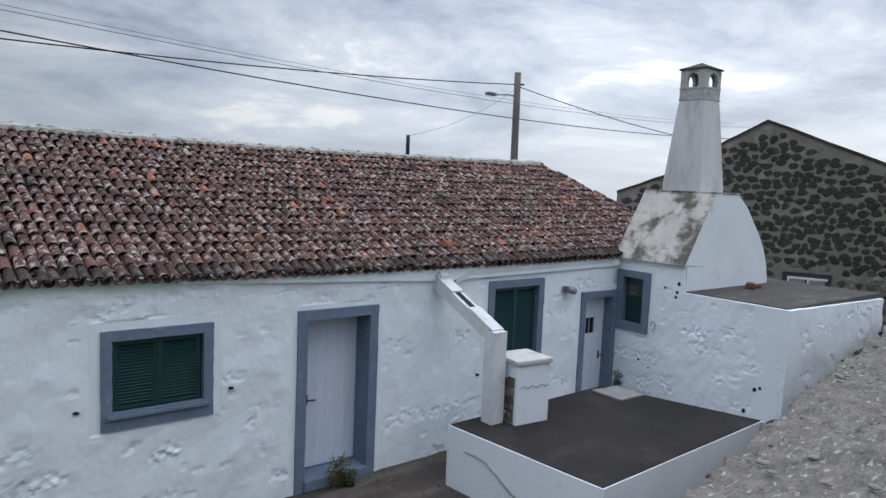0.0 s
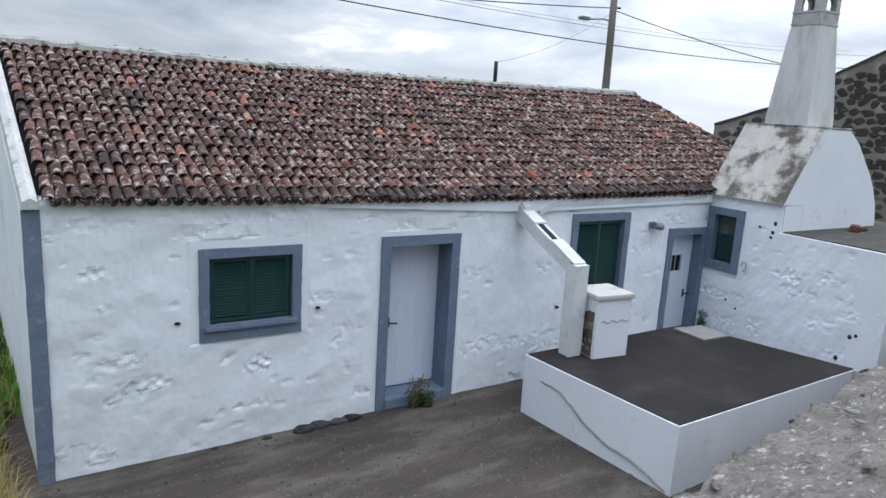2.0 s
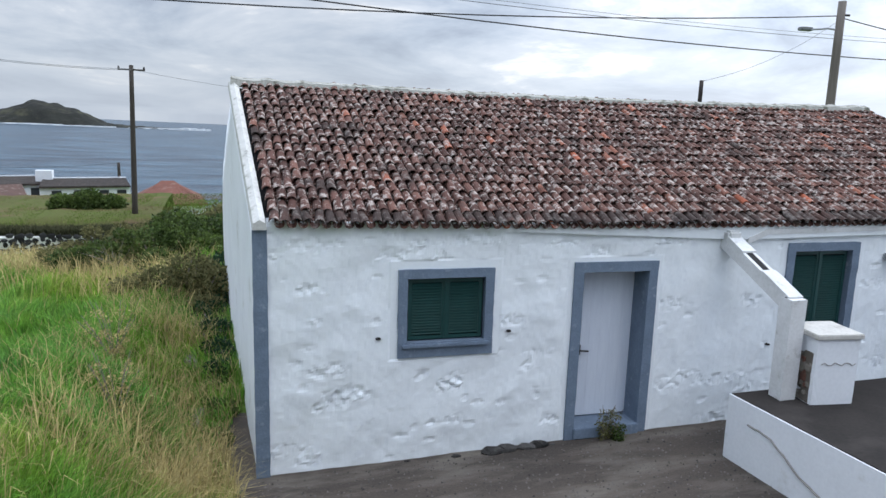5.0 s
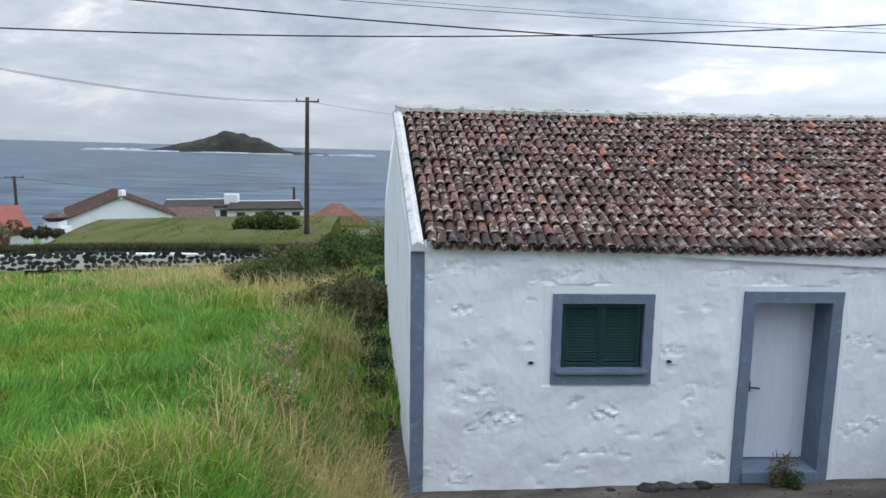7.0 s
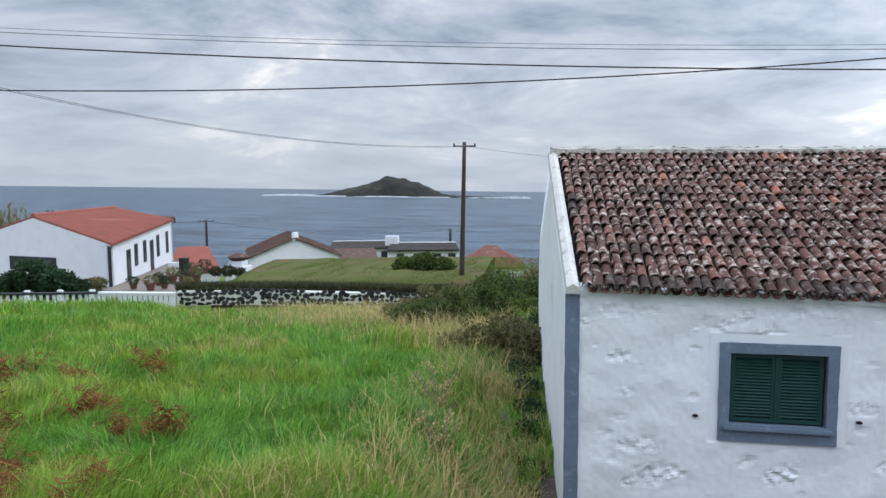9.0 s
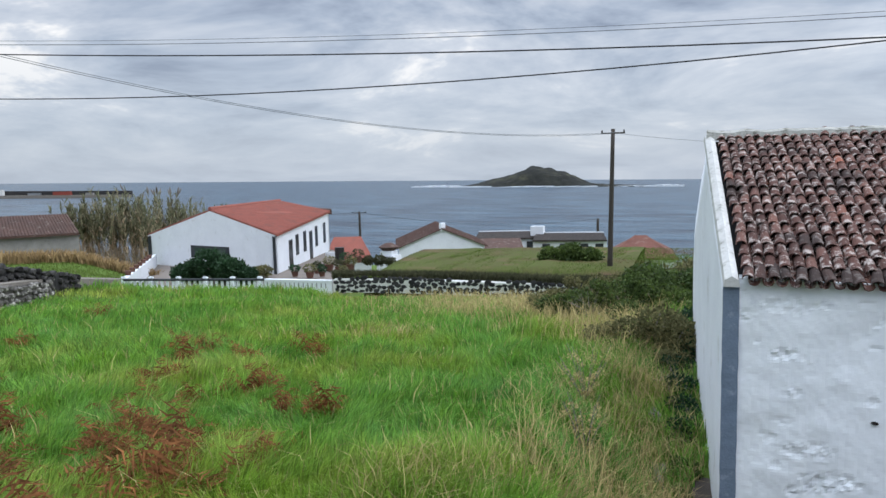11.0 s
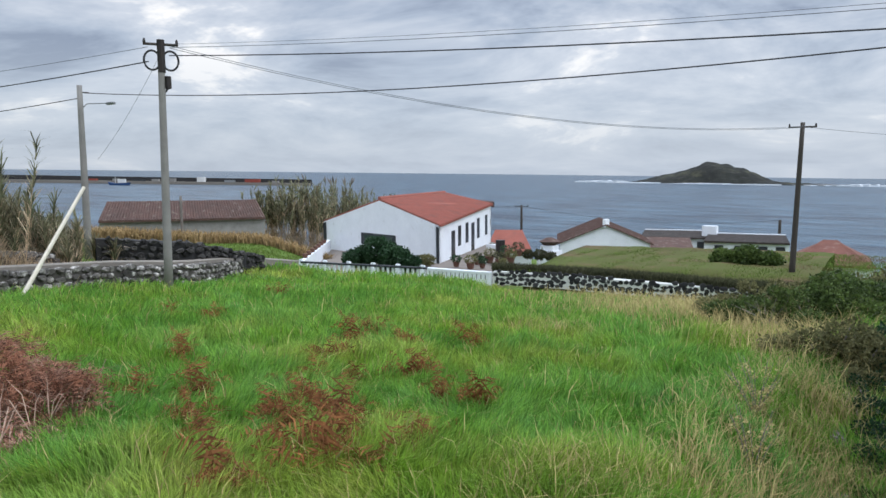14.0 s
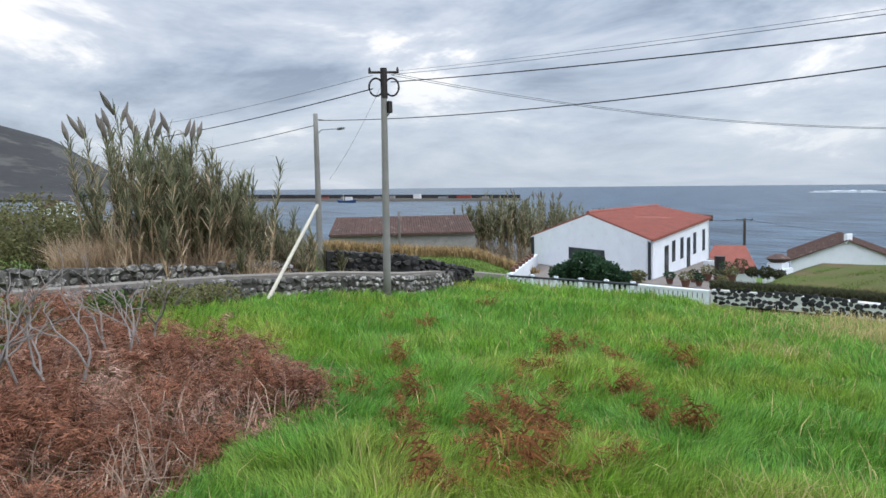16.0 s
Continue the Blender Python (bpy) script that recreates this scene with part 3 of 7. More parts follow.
def quoin():
    bm = bmesh.new()
    add_box(bm, -0.15, 0.006, -0.03, 0.10, -0.3, 2.875)
    bmesh.ops.subdivide_edges(bm, edges=[e for e in bm.edges if abs(e.verts[0].co.z - e.verts[1].co.z) > 1], cuts=40)
    for v in bm.verts:
        v.co.x += 0.008 * noise.noise(Vector((1, v.co.y * 3, v.co.z * 6)))
        v.co.y += 0.008 * noise.noise(Vector((v.co.x * 3, 5, v.co.z * 6)))
    return bm


part("corner_pilaster", quoin(), TRIM, house, "grey-blue painted corner pilaster")


def wobble(bm, k=0.006, f=7.0, cuts=0):
    if cuts:
        bmesh.ops.subdivide_edges(bm, edges=[e for e in bm.edges if e.calc_length() > 0.4], cuts=cuts)
    for v in bm.verts:
        v.co += k * noise.noise_vector(v.co * f)
    return bm


def surround(parent, o, w, deep, proud=0.028, sill=False, outer_bottom=None):
    """Painted stone band round an opening, with its jambs going in."""
    x0, x1, z0, z1 = o
    zb = z0 if outer_bottom is None else outer_bottom
    for name, b in (("jamb", (x0 - w, x0, -proud, deep, zb, z1)), ("jamb", (x1, x1 + w, -proud, deep, zb, z1)), ("lintel", (x0 - w, x1 + w, -proud - 0.002, deep, z1, z1 + w))):
        part(name, wobble(wobble(box(*b), 0.006, 7, 9), 0.006, 17), TRIM, parent)
    if sill:
        part("sill", wobble(box(x0 - w, x1 + w, -proud - 0.003, deep, z0 - 0.18, z0), 0.004, 7, 6), TRIM, parent)
        part("sill_ledge", box(x0 - 0.06, x1 + 0.06, -0.075, -proud, z0 - 0.055, z0 - 0.012, 0.008), TRIM, parent)


def shutter(parent, x0, x1, z0, z1, y):
    """A louvred leaf: stiles and rails, with each tilted slat a part."""
    bm = bmesh.new()
    s = 0.042
    add_box(bm, x0, x0 + s, y, y + 0.035, z0, z1)
    add_box(bm, x1 - s, x1, y, y + 0.035, z0, z1)
    mid = (z0 + z1) / 2
    for a, b in ((z0, z0 + s), (z1 - s, z1)):
        add_box(bm, x0 + s, x1 - s, y, y + 0.035, a, b)
    leaf = part("shutter", bm, GREEN, parent, "dark green louvred shutter")
    z = z0 + s + 0.015
    while z < z1 - s - 0.02:
        bm = bmesh.new()
        vs = add_box(bm, x0 + s, x1 - s, y + 0.002, y + 0.034, z, z + 0.007)
        for v in vs:
            v.co.z += 0.026 * (v.co.y - y) / 0.034
        part("slat", bm, GREEN, leaf)
        z += 0.034


def window(o, w, deep, sill):
    win = part("window", box(o[0], o[1], deep + 0.04, deep + 0.08, o[2], o[3]), DARK, house, "shuttered window in a grey-blue surround")
    surround(win, o, w, deep + 0.1, sill=sill)
    m = (o[0] + o[1]) / 2
    fr = 0.02
    shutter(house, o[0] + fr, m - 0.004, o[2] + fr, o[3] - fr, deep)
    shutter(house, m + 0.004, o[1] - fr, o[2] + fr, o[3] - fr, deep)
    part("window_frame", box(m - 0.016, m + 0.016, deep - 0.012, deep, o[2] + fr, o[3] - fr), GREEN, win)


window(W1, 0.108, 0.035, True)
window(W2, 0.115, 0.05, True)


def plank_door(o, w, deep, glazed, foot):
    x0, x1, z0, z1 = o
    d = part("door", box(x0, x1, deep + 0.03, deep + 0.06, z0, z1), DOORPAINT, house, "pale painted plank door, closed")
    n = 6
    for i in range(n):
        a = x0 + (x1 - x0) * i / n
        b = x0 + (x1 - x0) * (i + 1) / n
        if glazed and i in (2, 3):
            for lo, hi in ((z0 + 0.02, z1 - 0.66), (z1 - 0.38, z1 - 0.02)):
                part("plank", box(a + 0.0004, b - 0.0004, deep, deep + 0.03, lo, hi, 0.0012), DOORPAINT, d)
            part("pane", box(a + 0.012, b - 0.012, deep + 0.02, deep + 0.028, z1 - 0.66, z1 - 0.38), DARK, d, "dark narrow pane")
        else:
            part("plank", box(a + 0.0004, b - 0.0004, deep, deep + 0.03, z0 + 0.02, z1 - 0.02, 0.0012), DOORPAINT, d)
    hx, hz = (x0 + 0.17, z0 + 0.93) if not glazed else (x1 - 0.09, z0 + 0.95)
    bm = box(hx - 0.02, hx + 0.02, deep - 0.012, deep, hz - 0.07, hz + 0.07, 0.004)
    add_tube(bm, [(hx, deep - 0.01, hz), (hx, deep - 0.05, hz), (hx + 0.11, deep - 0.055, hz - 0.01)], 0.011, 6)
    part("door_handle", bm, IRON, d, "dark iron lever handle")
    surround(d, o, w, deep + 0.08, outer_bottom=foot)
    part("threshold", wobble(box(x0 - 0.01, x1 + 0.01, -0.06, deep + 0.1, z0 - 0.14, z0, 0.008), 0.005, 6), TRIM, d)


plank_door(D1, 0.128, 0.31, False, 0.06)
plank_door(D2, 0.12, 0.16, True, 0.05)


# ---- tile roof ----
COPING = mat("limewashed_coping", (0.58, 0.58, 0.56), (0.44, 0.44, 0.42), 0.95, 4, 30, 0.6, 0.015, spots=(0.22, 0.22, 0.19), spot_scale=7, spot_at=(0.55, 0.69), spec=0.1)
RIDGE = mat("weathered_mortar", (0.42, 0.42, 0.39), (0.26, 0.26, 0.235), 0.95, 4, 30, 0.6, 0.015, spots=(0.13, 0.13, 0.105), spot_scale=6, spot_at=(0.50, 0.62), spec=0.1)
RIDGE_Y, RIDGE_Z, EAVE_Y = 3.40, 4.60, -0.10


def roof_z(y, x=0):
    return 2.93 + (RIDGE_Z - 0.11 - 2.93) * (y - 0.0) / RIDGE_Y - 0.05 * math.sin(math.pi * min(1, max(0, x / 11.5)))


def left_x(y):
    return -0.03 + RUN * y * 1.05


def right_x(y):
    return 12.45 - 0.34 * y


roof = part("roof", prism([(left_x(0.12), 0.12, 2.82), (right_x(0.12) - 0.1, 0.12, 2.82), (right_x(3.4) - 0.1, RIDGE_Y, RIDGE_Z - 0.22), (left_x(3.4), RIDGE_Y, RIDGE_Z - 0.22)], (0, 0, 0.05)), DARK, house, "sloping clay tile roof patched with lichen")
part("roof", prism([(left_x(6.9) + 0.35, 6.95, 2.72), (12.0, 6.95, 2.82), (right_x(3.4), RIDGE_Y, RIDGE_Z - 0.15), (left_x(3.4) + 0.2, RIDGE_Y, RIDGE_Z - 0.2)], (0, 0, 0.1)), OLDRED, house, "rear roof slope")


def tile_mesh(length, w0, w1, up, seg=6):
    """A half-round clay tile, wider at its lower end; up = -1 gives the trough."""
    verts, faces = [], []
    for j, (y, w) in enumerate(((0, w0), (length, w1))):
        for r in (1.0, 0.82):
            for i in range(seg + 1):
                a = math.pi * i / seg
                verts.append((-w / 2 * r * math.cos(a), y, up * (w * 0.46 * r * math.sin(a)) + (0.0 if up > 0 else 0.05)))
    k = seg + 1
    for i in range(seg):
        faces.append((i, i + 1, 2 * k + i + 1, 2 * k + i))
        faces.append((k + i + 1, k + i, 3 * k + i, 3 * k + i + 1))
        faces.append((i + 1, i, k + i, k + i + 1))
    faces.append((0, 2 * k, 3 * k, k))
    faces.append((seg, k + seg, 3 * k + seg, 2 * k + seg))
    return verts, faces


COLS, ROWS = 0.122, 17
SLOPE = math.atan2(RIDGE_Z - 0.11 - 2.93, RIDGE_Y)
EXPOSED = (RIDGE_Y + 0.12) / math.cos(SLOPE) / ROWS
tv, tf = tile_mesh(EXPOSED + 0.06, 0.114, 0.090, 1)
TILE_MESHES = [raw("roof_tile", tv, tf, TILE, False)]
pv, pf = tile_mesh(EXPOSED + 0.06, 0.106, 0.094, -1, 4)
rng = random.Random(11)
rest_v, rest_f = [], []


def add_copy(vs, fs, m):
    base = len(rest_v)
    rest_v.extend([tuple(m @ Vector(v)) for v in vs])
    rest_f.extend([tuple(base + i for i in f) for f in fs])


singles = 0
eave_copies = []
for c in range(110):
    for r in range(ROWS):
        y = EAVE_Y + r * EXPOSED * math.cos(SLOPE)
        x = left_x(y) + 0.10 + c * COLS * (1 - 0.002 * r)
        if x > right_x(y) - 0.05:
            continue
        jig = lambda k: rng.uniform(-k, k)
        z = roof_z(y, x)
        m = pose(x + jig(0.013), y + jig(0.022), z + 0.044 + jig(0.010), math.degrees(SLOPE) - 3.2 + jig(2.2), jig(5), jig(3.5))
        if singles < 300 and c < 30 and 0 < r < 11:
            put("roof_tile", TILE_MESHES[0], roof, at=m)
            singles += 1
        elif r == 0:
            eave_copies.append(m)
        else:
            add_copy(tv, tf, m)
        add_copy(pv, pf, pose(x + COLS / 2 + jig(0.006), y + jig(0.012) + (0.02 if r == 0 else 0), z - 0.015, math.degrees(SLOPE) - 3.0, 0, jig(1.5)))
ob = put("roof_tiles", raw("roof_tiles", rest_v, rest_f, TILES), roof)
tagged(ob, kind="stuff")
rest_v, rest_f = [], []
for m in eave_copies:
    add_copy(tv, tf, m @ pose(0, rng.uniform(-0.03, 0.01), 0.004, 0, rng.uniform(-7, 7), rng.uniform(-5, 5)))
tagged(put("eave_tiles", raw("eave_tiles", rest_v, rest_f, MOSSTILE), roof, "moss-blackened eave tiles"), kind="stuff")


def ridge_cap():
    bm = bmesh.new()
    prof = [(-0.16, -0.05), (-0.12, 0.05), (0, 0.09), (0.12, 0.05), (0.16, -0.05)]
    rows = []
    n = 90
    for i in range(n + 1):
        x = left_x(3.4) - 0.08 + (11.30 - left_x(3.4)) * i / n
        sag = -0.07 * math.sin(math.pi * min(1, i / n))
        bump = 0.014 * (i % 4 == 0) + 0.014 * noise.noise(Vector((x * 4, 0, 0)))
        rows.append([bm.verts.new((x, RIDGE_Y + a, RIDGE_Z - 0.09 + sag + b + bump)) for a, b in prof])
    for a, b in zip(rows, rows[1:]):
        for j in range(4):
            bm.faces.new((a[j], b[j], b[j + 1], a[j + 1]))
    bm.faces.new(rows[0])
    bm.faces.new(rows[-1][::-1])
    bmesh.ops.recalc_face_normals(bm, faces=bm.faces)
    return bm


part("ridge_cap", ridge_cap(), RIDGE, house, "whitewashed mortar ridge")


def coping(x_at, y0, y1, w, lift):
    """Mortar capping along a gable slope."""
    bm = bmesh.new()
    rows = []
    n = 36
    for i in range(n + 1):
        y = y0 + (y1 - y0) * i / n
        k = max(0, 1 - abs(y - RIDGE_Y) / RIDGE_Y) if y >= 0 else y / RIDGE_Y
        z = 2.93 + (RIDGE_Z - 0.09 - 2.93) * k + lift + 0.012 * noise.noise(Vector((y * 5, 3, 0)))
        x = x_at(y)
        rows.append([bm.verts.new(p) for p in ((x - w / 2, y, z - 0.075), (x - w * 0.42, y, z - 0.005), (x, y, z + 0.035), (x + w * 0.42, y, z - 0.005), (x + w / 2, y, z - 0.075))])
    for a, b in zip(rows, rows[1:]):
        for j in range(5):
            q = (j + 1) % 5
            bm.faces.new((a[j], b[j], b[q], a[q]))
    bm.faces.new(rows[0])
    bm.faces.new(rows[-1][::-1])
    bmesh.ops.recalc_face_normals(bm, faces=bm.faces)
    return bm


part("coping", coping(lambda y: left_x(y) - 0.045, -0.07, 3.45, 0.155, 0.03), COPING, house, "lichened mortar coping on the gable")
part("coping", coping(lambda y: right_x(y), -0.05, 3.4, 0.14, 0.0), PLASTER, house)
# plaster band below the tiles, swelling to the right
part("cornice", wobble(prism([(2.2, -0.03, 2.82), (2.2, -0.03, 2.85), (5.9, -0.05, 2.83), (9.8, -0.05, 2.87), (9.8, -0.05, 2.72), (5.9, -0.05, 2.66)], (0, 0.06, 0)), 0.004, 4), LIME, house)


CHIMNEY = mat("dull_limewash", (0.60, 0.60, 0.60), (0.50, 0.50, 0.50), 0.9, 1.6, 25, 0.3, 0.008, spots=(0.40, 0.39, 0.37), spot_scale=2.2, spot_at=(0.5, 0.72), stretch=(1.6, 1.6, 0.5))
STAINEDWHITE = mat("dirty_limewash", (0.66, 0.67, 0.68), (0.52, 0.53, 0.53), 0.92, 3, 30, 0.4, 0.01, spots=(0.36, 0.35, 0.33), spot_scale=5, spot_at=(0.58, 0.74), spec=0.1)
STAINED = mat("stained_limewash", (0.50, 0.50, 0.50), (0.36, 0.36, 0.36), 0.9, 5, 30, 0.4, 0.01, spots=(0.22, 0.21, 0.20), spot_scale=4, spot_at=(0.5, 0.66))


# ---- kitchen wing with its hood and chimney ----
wing = thing("kitchen_wing", (9.8, -3.0, 0), "white limewashed kitchen wing with flat roof and tall chimney", "outbuilding")
WX, WY, WZ = 9.80, -3.02, 2.42


def along_y(bm, x):
    """Turns a wall built along x at y = 0 so that it runs toward the viewpoint at that x, facing the yard."""
    return turned(bm, Matrix.Translation((x, 0, 0)) @ Matrix.Rotation(radians(-90), 4, "Z"))


W3 = (0.15, 0.56, 1.75, 2.54)
part("wall", along_y(pierced_wall(-0.02, 1.30, -0.1, lambda x: 2.93, [tuple(v + e for v, e in zip(W3, (-0.03, 0.03, -0.03, 0.03)))], shift=13.0), WX), LIME, wing, "white wall with a small shuttered window")
part("wall", along_y(pierced_wall(1.30, 3.02, -0.1, lambda x: WZ, [], shift=13.0), WX), LIME, wing)
part("wall", turned(pierced_wall(0, 3.45, -0.1, lambda x: WZ - 0.02 * x, [], shift=19.0), Matrix.Translation((WX, WY, 0))), LIME, wing, "rough white front wall")
part("wall", box(13.0, 13.25, WY + 0.4, 0, -0.1, 2.3), LIME, wing)
w3 = part("window", along_y(box(W3[0], W3[1], 0.12, 0.15, W3[2], W3[3]), WX), DARK, wing, "small shuttered window in a grey-blue surround")
for nm, b in (("jamb", (W3[0] - 0.13, W3[0], -0.03, 0.15, W3[2], W3[3])), ("jamb", (W3[1], W3[1] + 0.13, -0.03, 0.15, W3[2], W3[3])), ("lintel", (W3[0] - 0.13, W3[1] + 0.13, -0.032, 0.15, W3[3], W3[3] + 0.12)), ("sill", (W3[0] - 0.13, W3[1] + 0.13, -0.032, 0.15, W3[2] - 0.14, W3[2]))):
    part(nm, along_y(wobble(box(*b), 0.005, 7, 5), WX), TRIM, w3)
leaf = part("shutter", along_y(box(W3[0] + 0.02, W3[1] - 0.02, 0.07, 0.10, W3[2] + 0.02, W3[3] - 0.02), WX), GREEN, w3, "dark green louvred shutter")
z = W3[2] + 0.06
while z < W3[3] - 0.07:
    part("slat", along_y(box(W3[0] + 0.06, W3[1] - 0.06, 0.055, 0.07, z, z + 0.014), WX), GREEN, leaf)
    z += 0.034
part("roof", wobble(box(WX + 0.06, 13.22, WY + 0.06, -0.2, 2.22, 2.44), 0.01, 3, 10), FLATROOF, wing, "weathered flat slab roof")

# hood: left flank lichened, gabled front toward the lane
HY0, HY1 = -1.325, 0.05
A, B, C = (9.76, 2.86), (10.52, 4.03), (11.26, 4.03)
FLANK = [(11.58, 3.82), (11.86, 3.54), (12.10, 3.30), (12.28, 3.06), (12.42, 2.80), (12.50, 2.52), (12.52, 2.30)]
part("hood", prism([(p[0], HY0, p[1]) for p in (A, B, C, *FLANK, (10.30, 2.30), (10.30, 2.84))], (0, HY1 - HY0, 0)), PLASTER, wing, "white pyramidal chimney hood")
part("hood", box(9.84, 10.30, HY0 + 0.004, -0.80, 2.30, 2.845), PLASTER, wing)
part("hood_slope", wobble(prism([(A[0] - 0.03, HY0 - 0.01, A[1]), (A[0] - 0.03, HY1, A[1]), (B[0] - 0.02, HY1, B[1] + 0.015), (B[0] - 0.02, HY0 - 0.01, B[1] + 0.015)], (0.025, 0, 0.02)), 0.006, 3, 8), HOODTOP, wing, "grey lichen-stained hood slope")
part("hood_slope", box(B[0] - 0.03, C[0], HY0 - 0.012, HY1, B[1] + 0.012, B[1] + 0.035), HOODTOP, wing)


CHX, CHY = 10.99, -0.59


def chimney_shaft():
    bm = bmesh.new()
    cx0, cy0 = CHX, CHY
    n = 14
    rings = []
    for i in range(n + 1):
        k = i / n
        h = 0.38 + (0.243 - 0.38) * k
        z = 4.03 + 1.63 * k
        rings.append([bm.verts.new((cx0 + sx * h, cy0 + sy * h, z)) for sx, sy in ((-1, -1), (1, -1), (1, 1), (-1, 1))])
    for a, b in zip(rings, rings[1:]):
        for j in range(4):
            bm.faces.new((a[j], a[(j + 1) % 4], b[(j + 1) % 4], b[j]))
    bm.faces.new(rings[-1])
    bmesh.ops.bevel(bm, geom=[e for e in bm.edges if abs(e.verts[0].co.z - e.verts[1].co.z) > 0.05], offset=0.02, segments=2, affect="EDGES")
    return bm


chimney = part("chimney", chimney_shaft(), CHIMNEY, wing, "tapering white chimney")


def chimney_lantern():
    """The pierced head of the chimney: four arched openings under a cap."""
    bm = bmesh.new()
    h, z0, z1, w, s0, s1 = 0.243, 5.66, 6.17, 0.135, 0.21, 0.32
    c = Vector((CHX, CHY, 0))
    for k in range(4):
        R = Matrix.Translation(c) @ Matrix.Rotation(k * math.pi / 2, 4, "Z")
        q_ = (h - 0.052) / h if k % 2 else 1.0
        vs = lambda pts, y: [bm.verts.new(R @ Vector((x * q_, y, z))) for x, z in pts]
        polys = [[(-h, z0), (h, z0), (h, z0 + s0), (-h, z0 + s0)], [(-h, z0 + s0), (-w, z0 + s0), (-w, z0 + s1), (-h, z0 + s1)], [(w, z0 + s0), (h, z0 + s0), (h, z0 + s1), (w, z0 + s1)]]
        arc = [(-w * math.cos(math.pi * i / 8), z0 + s1 + w * math.sin(math.pi * i / 8)) for i in range(9)]
        for a, b in zip(arc, arc[1:]):
            polys.append([a, b, (b[0] * h / w, z1), (a[0] * h / w, z1)])
        polys.append([(-h, z0 + s1), (-w, z0 + s1), (-h, z1)])
        polys.append([(w, z0 + s1), (h, z0 + s1), (h, z1)])
        for p in polys:
            f = vs(p, -h)
            g = vs(p, -h + 0.05)
            bm.faces.new(f)
            bm.faces.new(g[::-1])
            for i in range(len(f)):
                j = (i + 1) % len(f)
                bm.faces.new((f[i], g[i], g[j], f[j]))
    bmesh.ops.recalc_face_normals(bm, faces=bm.faces)
    return bm


part("lantern", chimney_lantern(), STAINED, chimney, "pierced chimney head with arched vents")
bm = box(CHX - 0.252, CHX + 0.252, CHY - 0.252, CHY + 0.252, 5.645, 5.675)
add_box(bm, CHX - 0.252, CHX + 0.252, CHY - 0.252, CHY + 0.252, 5.84, 5.862)
part("band", bm, STAINED, chimney)
bm = bmesh.new()
r0 = [bm.verts.new((CHX + sx * 0.268, CHY + sy * 0.268, 6.17)) for sx, sy in ((-1, -1), (1, -1), (1, 1), (-1, 1))]
r1 = [bm.verts.new((CHX + sx * 0.268, CHY + sy * 0.268, 6.195)) for sx, sy in ((-1, -1), (1, -1), (1, 1), (-1, 1))]
tip = bm.verts.new((CHX, CHY, 6.31))
bm.faces.new(r0[::-1])
for j in range(4):
    k = (j + 1) % 4
    bm.faces.new((r0[j], r0[k], r1[k], r1[j]))
    bm.faces.new((r1[j], r1[k], tip))
part("cap", bm, FLATROOF, chimney, "small pyramid cap")


# ---- cistern, tank and gutter ----
cistern = thing("cistern", (6.9, -2.0, 0), "low white cistern with a dark sealed top", "cistern")
CZ = 0.93
c_bl, c_fl, c_fr, c_br = (5.35, -0.87), (5.53, -3.21), (9.2, -3.05), (8.55, -0.78)
part("body", wobble(prism([(*p, -0.15) for p in (c_bl, c_fl, c_fr, c_br)], (0, 0, CZ + 0.15)), 0.004, 2, 8), PLASTER, cistern, "cracked white cistern wall")
inset = lambda p, k: (p[0] + (7.15 - p[0]) * k, p[1] + (-2.0 - p[1]) * k)
part("top", wobble(prism([(*inset(p, 0.012), CZ - 0.03) for p in (c_bl, c_fl, c_fr, c_br)], (0, 0, 0.040)), 0.002, 1.5, 8), CISTOP, cistern, "flat dark bitumen top")
part("hatch", wobble(prism([(8.14, -1.46, CZ), (8.66, -1.47, CZ), (8.70, -0.97, CZ), (8.16, -0.90, CZ)], (0, 0, 0.03)), 0.010, 6, 3), CEMENT, cistern, "worn cement hatch cover")
bm = bmesh.new()
for a, b in zip(((5.38, -1.2, 0.68), (5.40, -1.55, 0.66), (5.415, -1.95, 0.45), (5.44, -2.3, 0.33), (5.47, -2.75, 0.30)), ((5.40, -1.55, 0.66), (5.415, -1.95, 0.45), (5.44, -2.3, 0.33), (5.47, -2.75, 0.30), (5.52, -3.15, 0.16))):
    a, b = Vector(a), Vector(b)
    pts = [a.lerp(b, k / 6) + Vector((-0.005, 0, 0.02 * noise.noise(a.lerp(b, k / 6) * 9))) for k in range(7)]
    add_tube(bm, pts, 0.012, 5)
part("crack", bm, CEMENT, cistern, "mortared crack")

TANKCAP = mat("stained_cap", (0.56, 0.55, 0.52), (0.42, 0.41, 0.385), 0.92, 4, 30, 0.5, 0.01, spots=(0.27, 0.25, 0.22), spot_scale=7, spot_at=(0.56, 0.72), spec=0.1)
tank = thing("drain_box", (6.3, -1.1, CZ), "small white masonry water box with a capped top", "water box")
TA = radians(-6)
tm = Matrix.Translation((6.34, -1.16, CZ)) @ Matrix.Rotation(TA, 4, "Z")
part("body", turned(wobble(box(-0.27, 0.27, -0.25, 0.25, 0, 0.80), 0.008, 5, 4), tm), PLASTER, tank)
part("cap", turned(box(-0.30, 0.30, -0.28, 0.28, 0.80, 0.86, 0.01), tm), TANKCAP, tank, "stained slab cap")
part("breach", turned(wobble(box(-0.276, -0.262, -0.20, 0.06, 0.02, 0.62), 0.015, 9, 4), tm), HOODTOP, tank, "broken plaster with rubble behind")
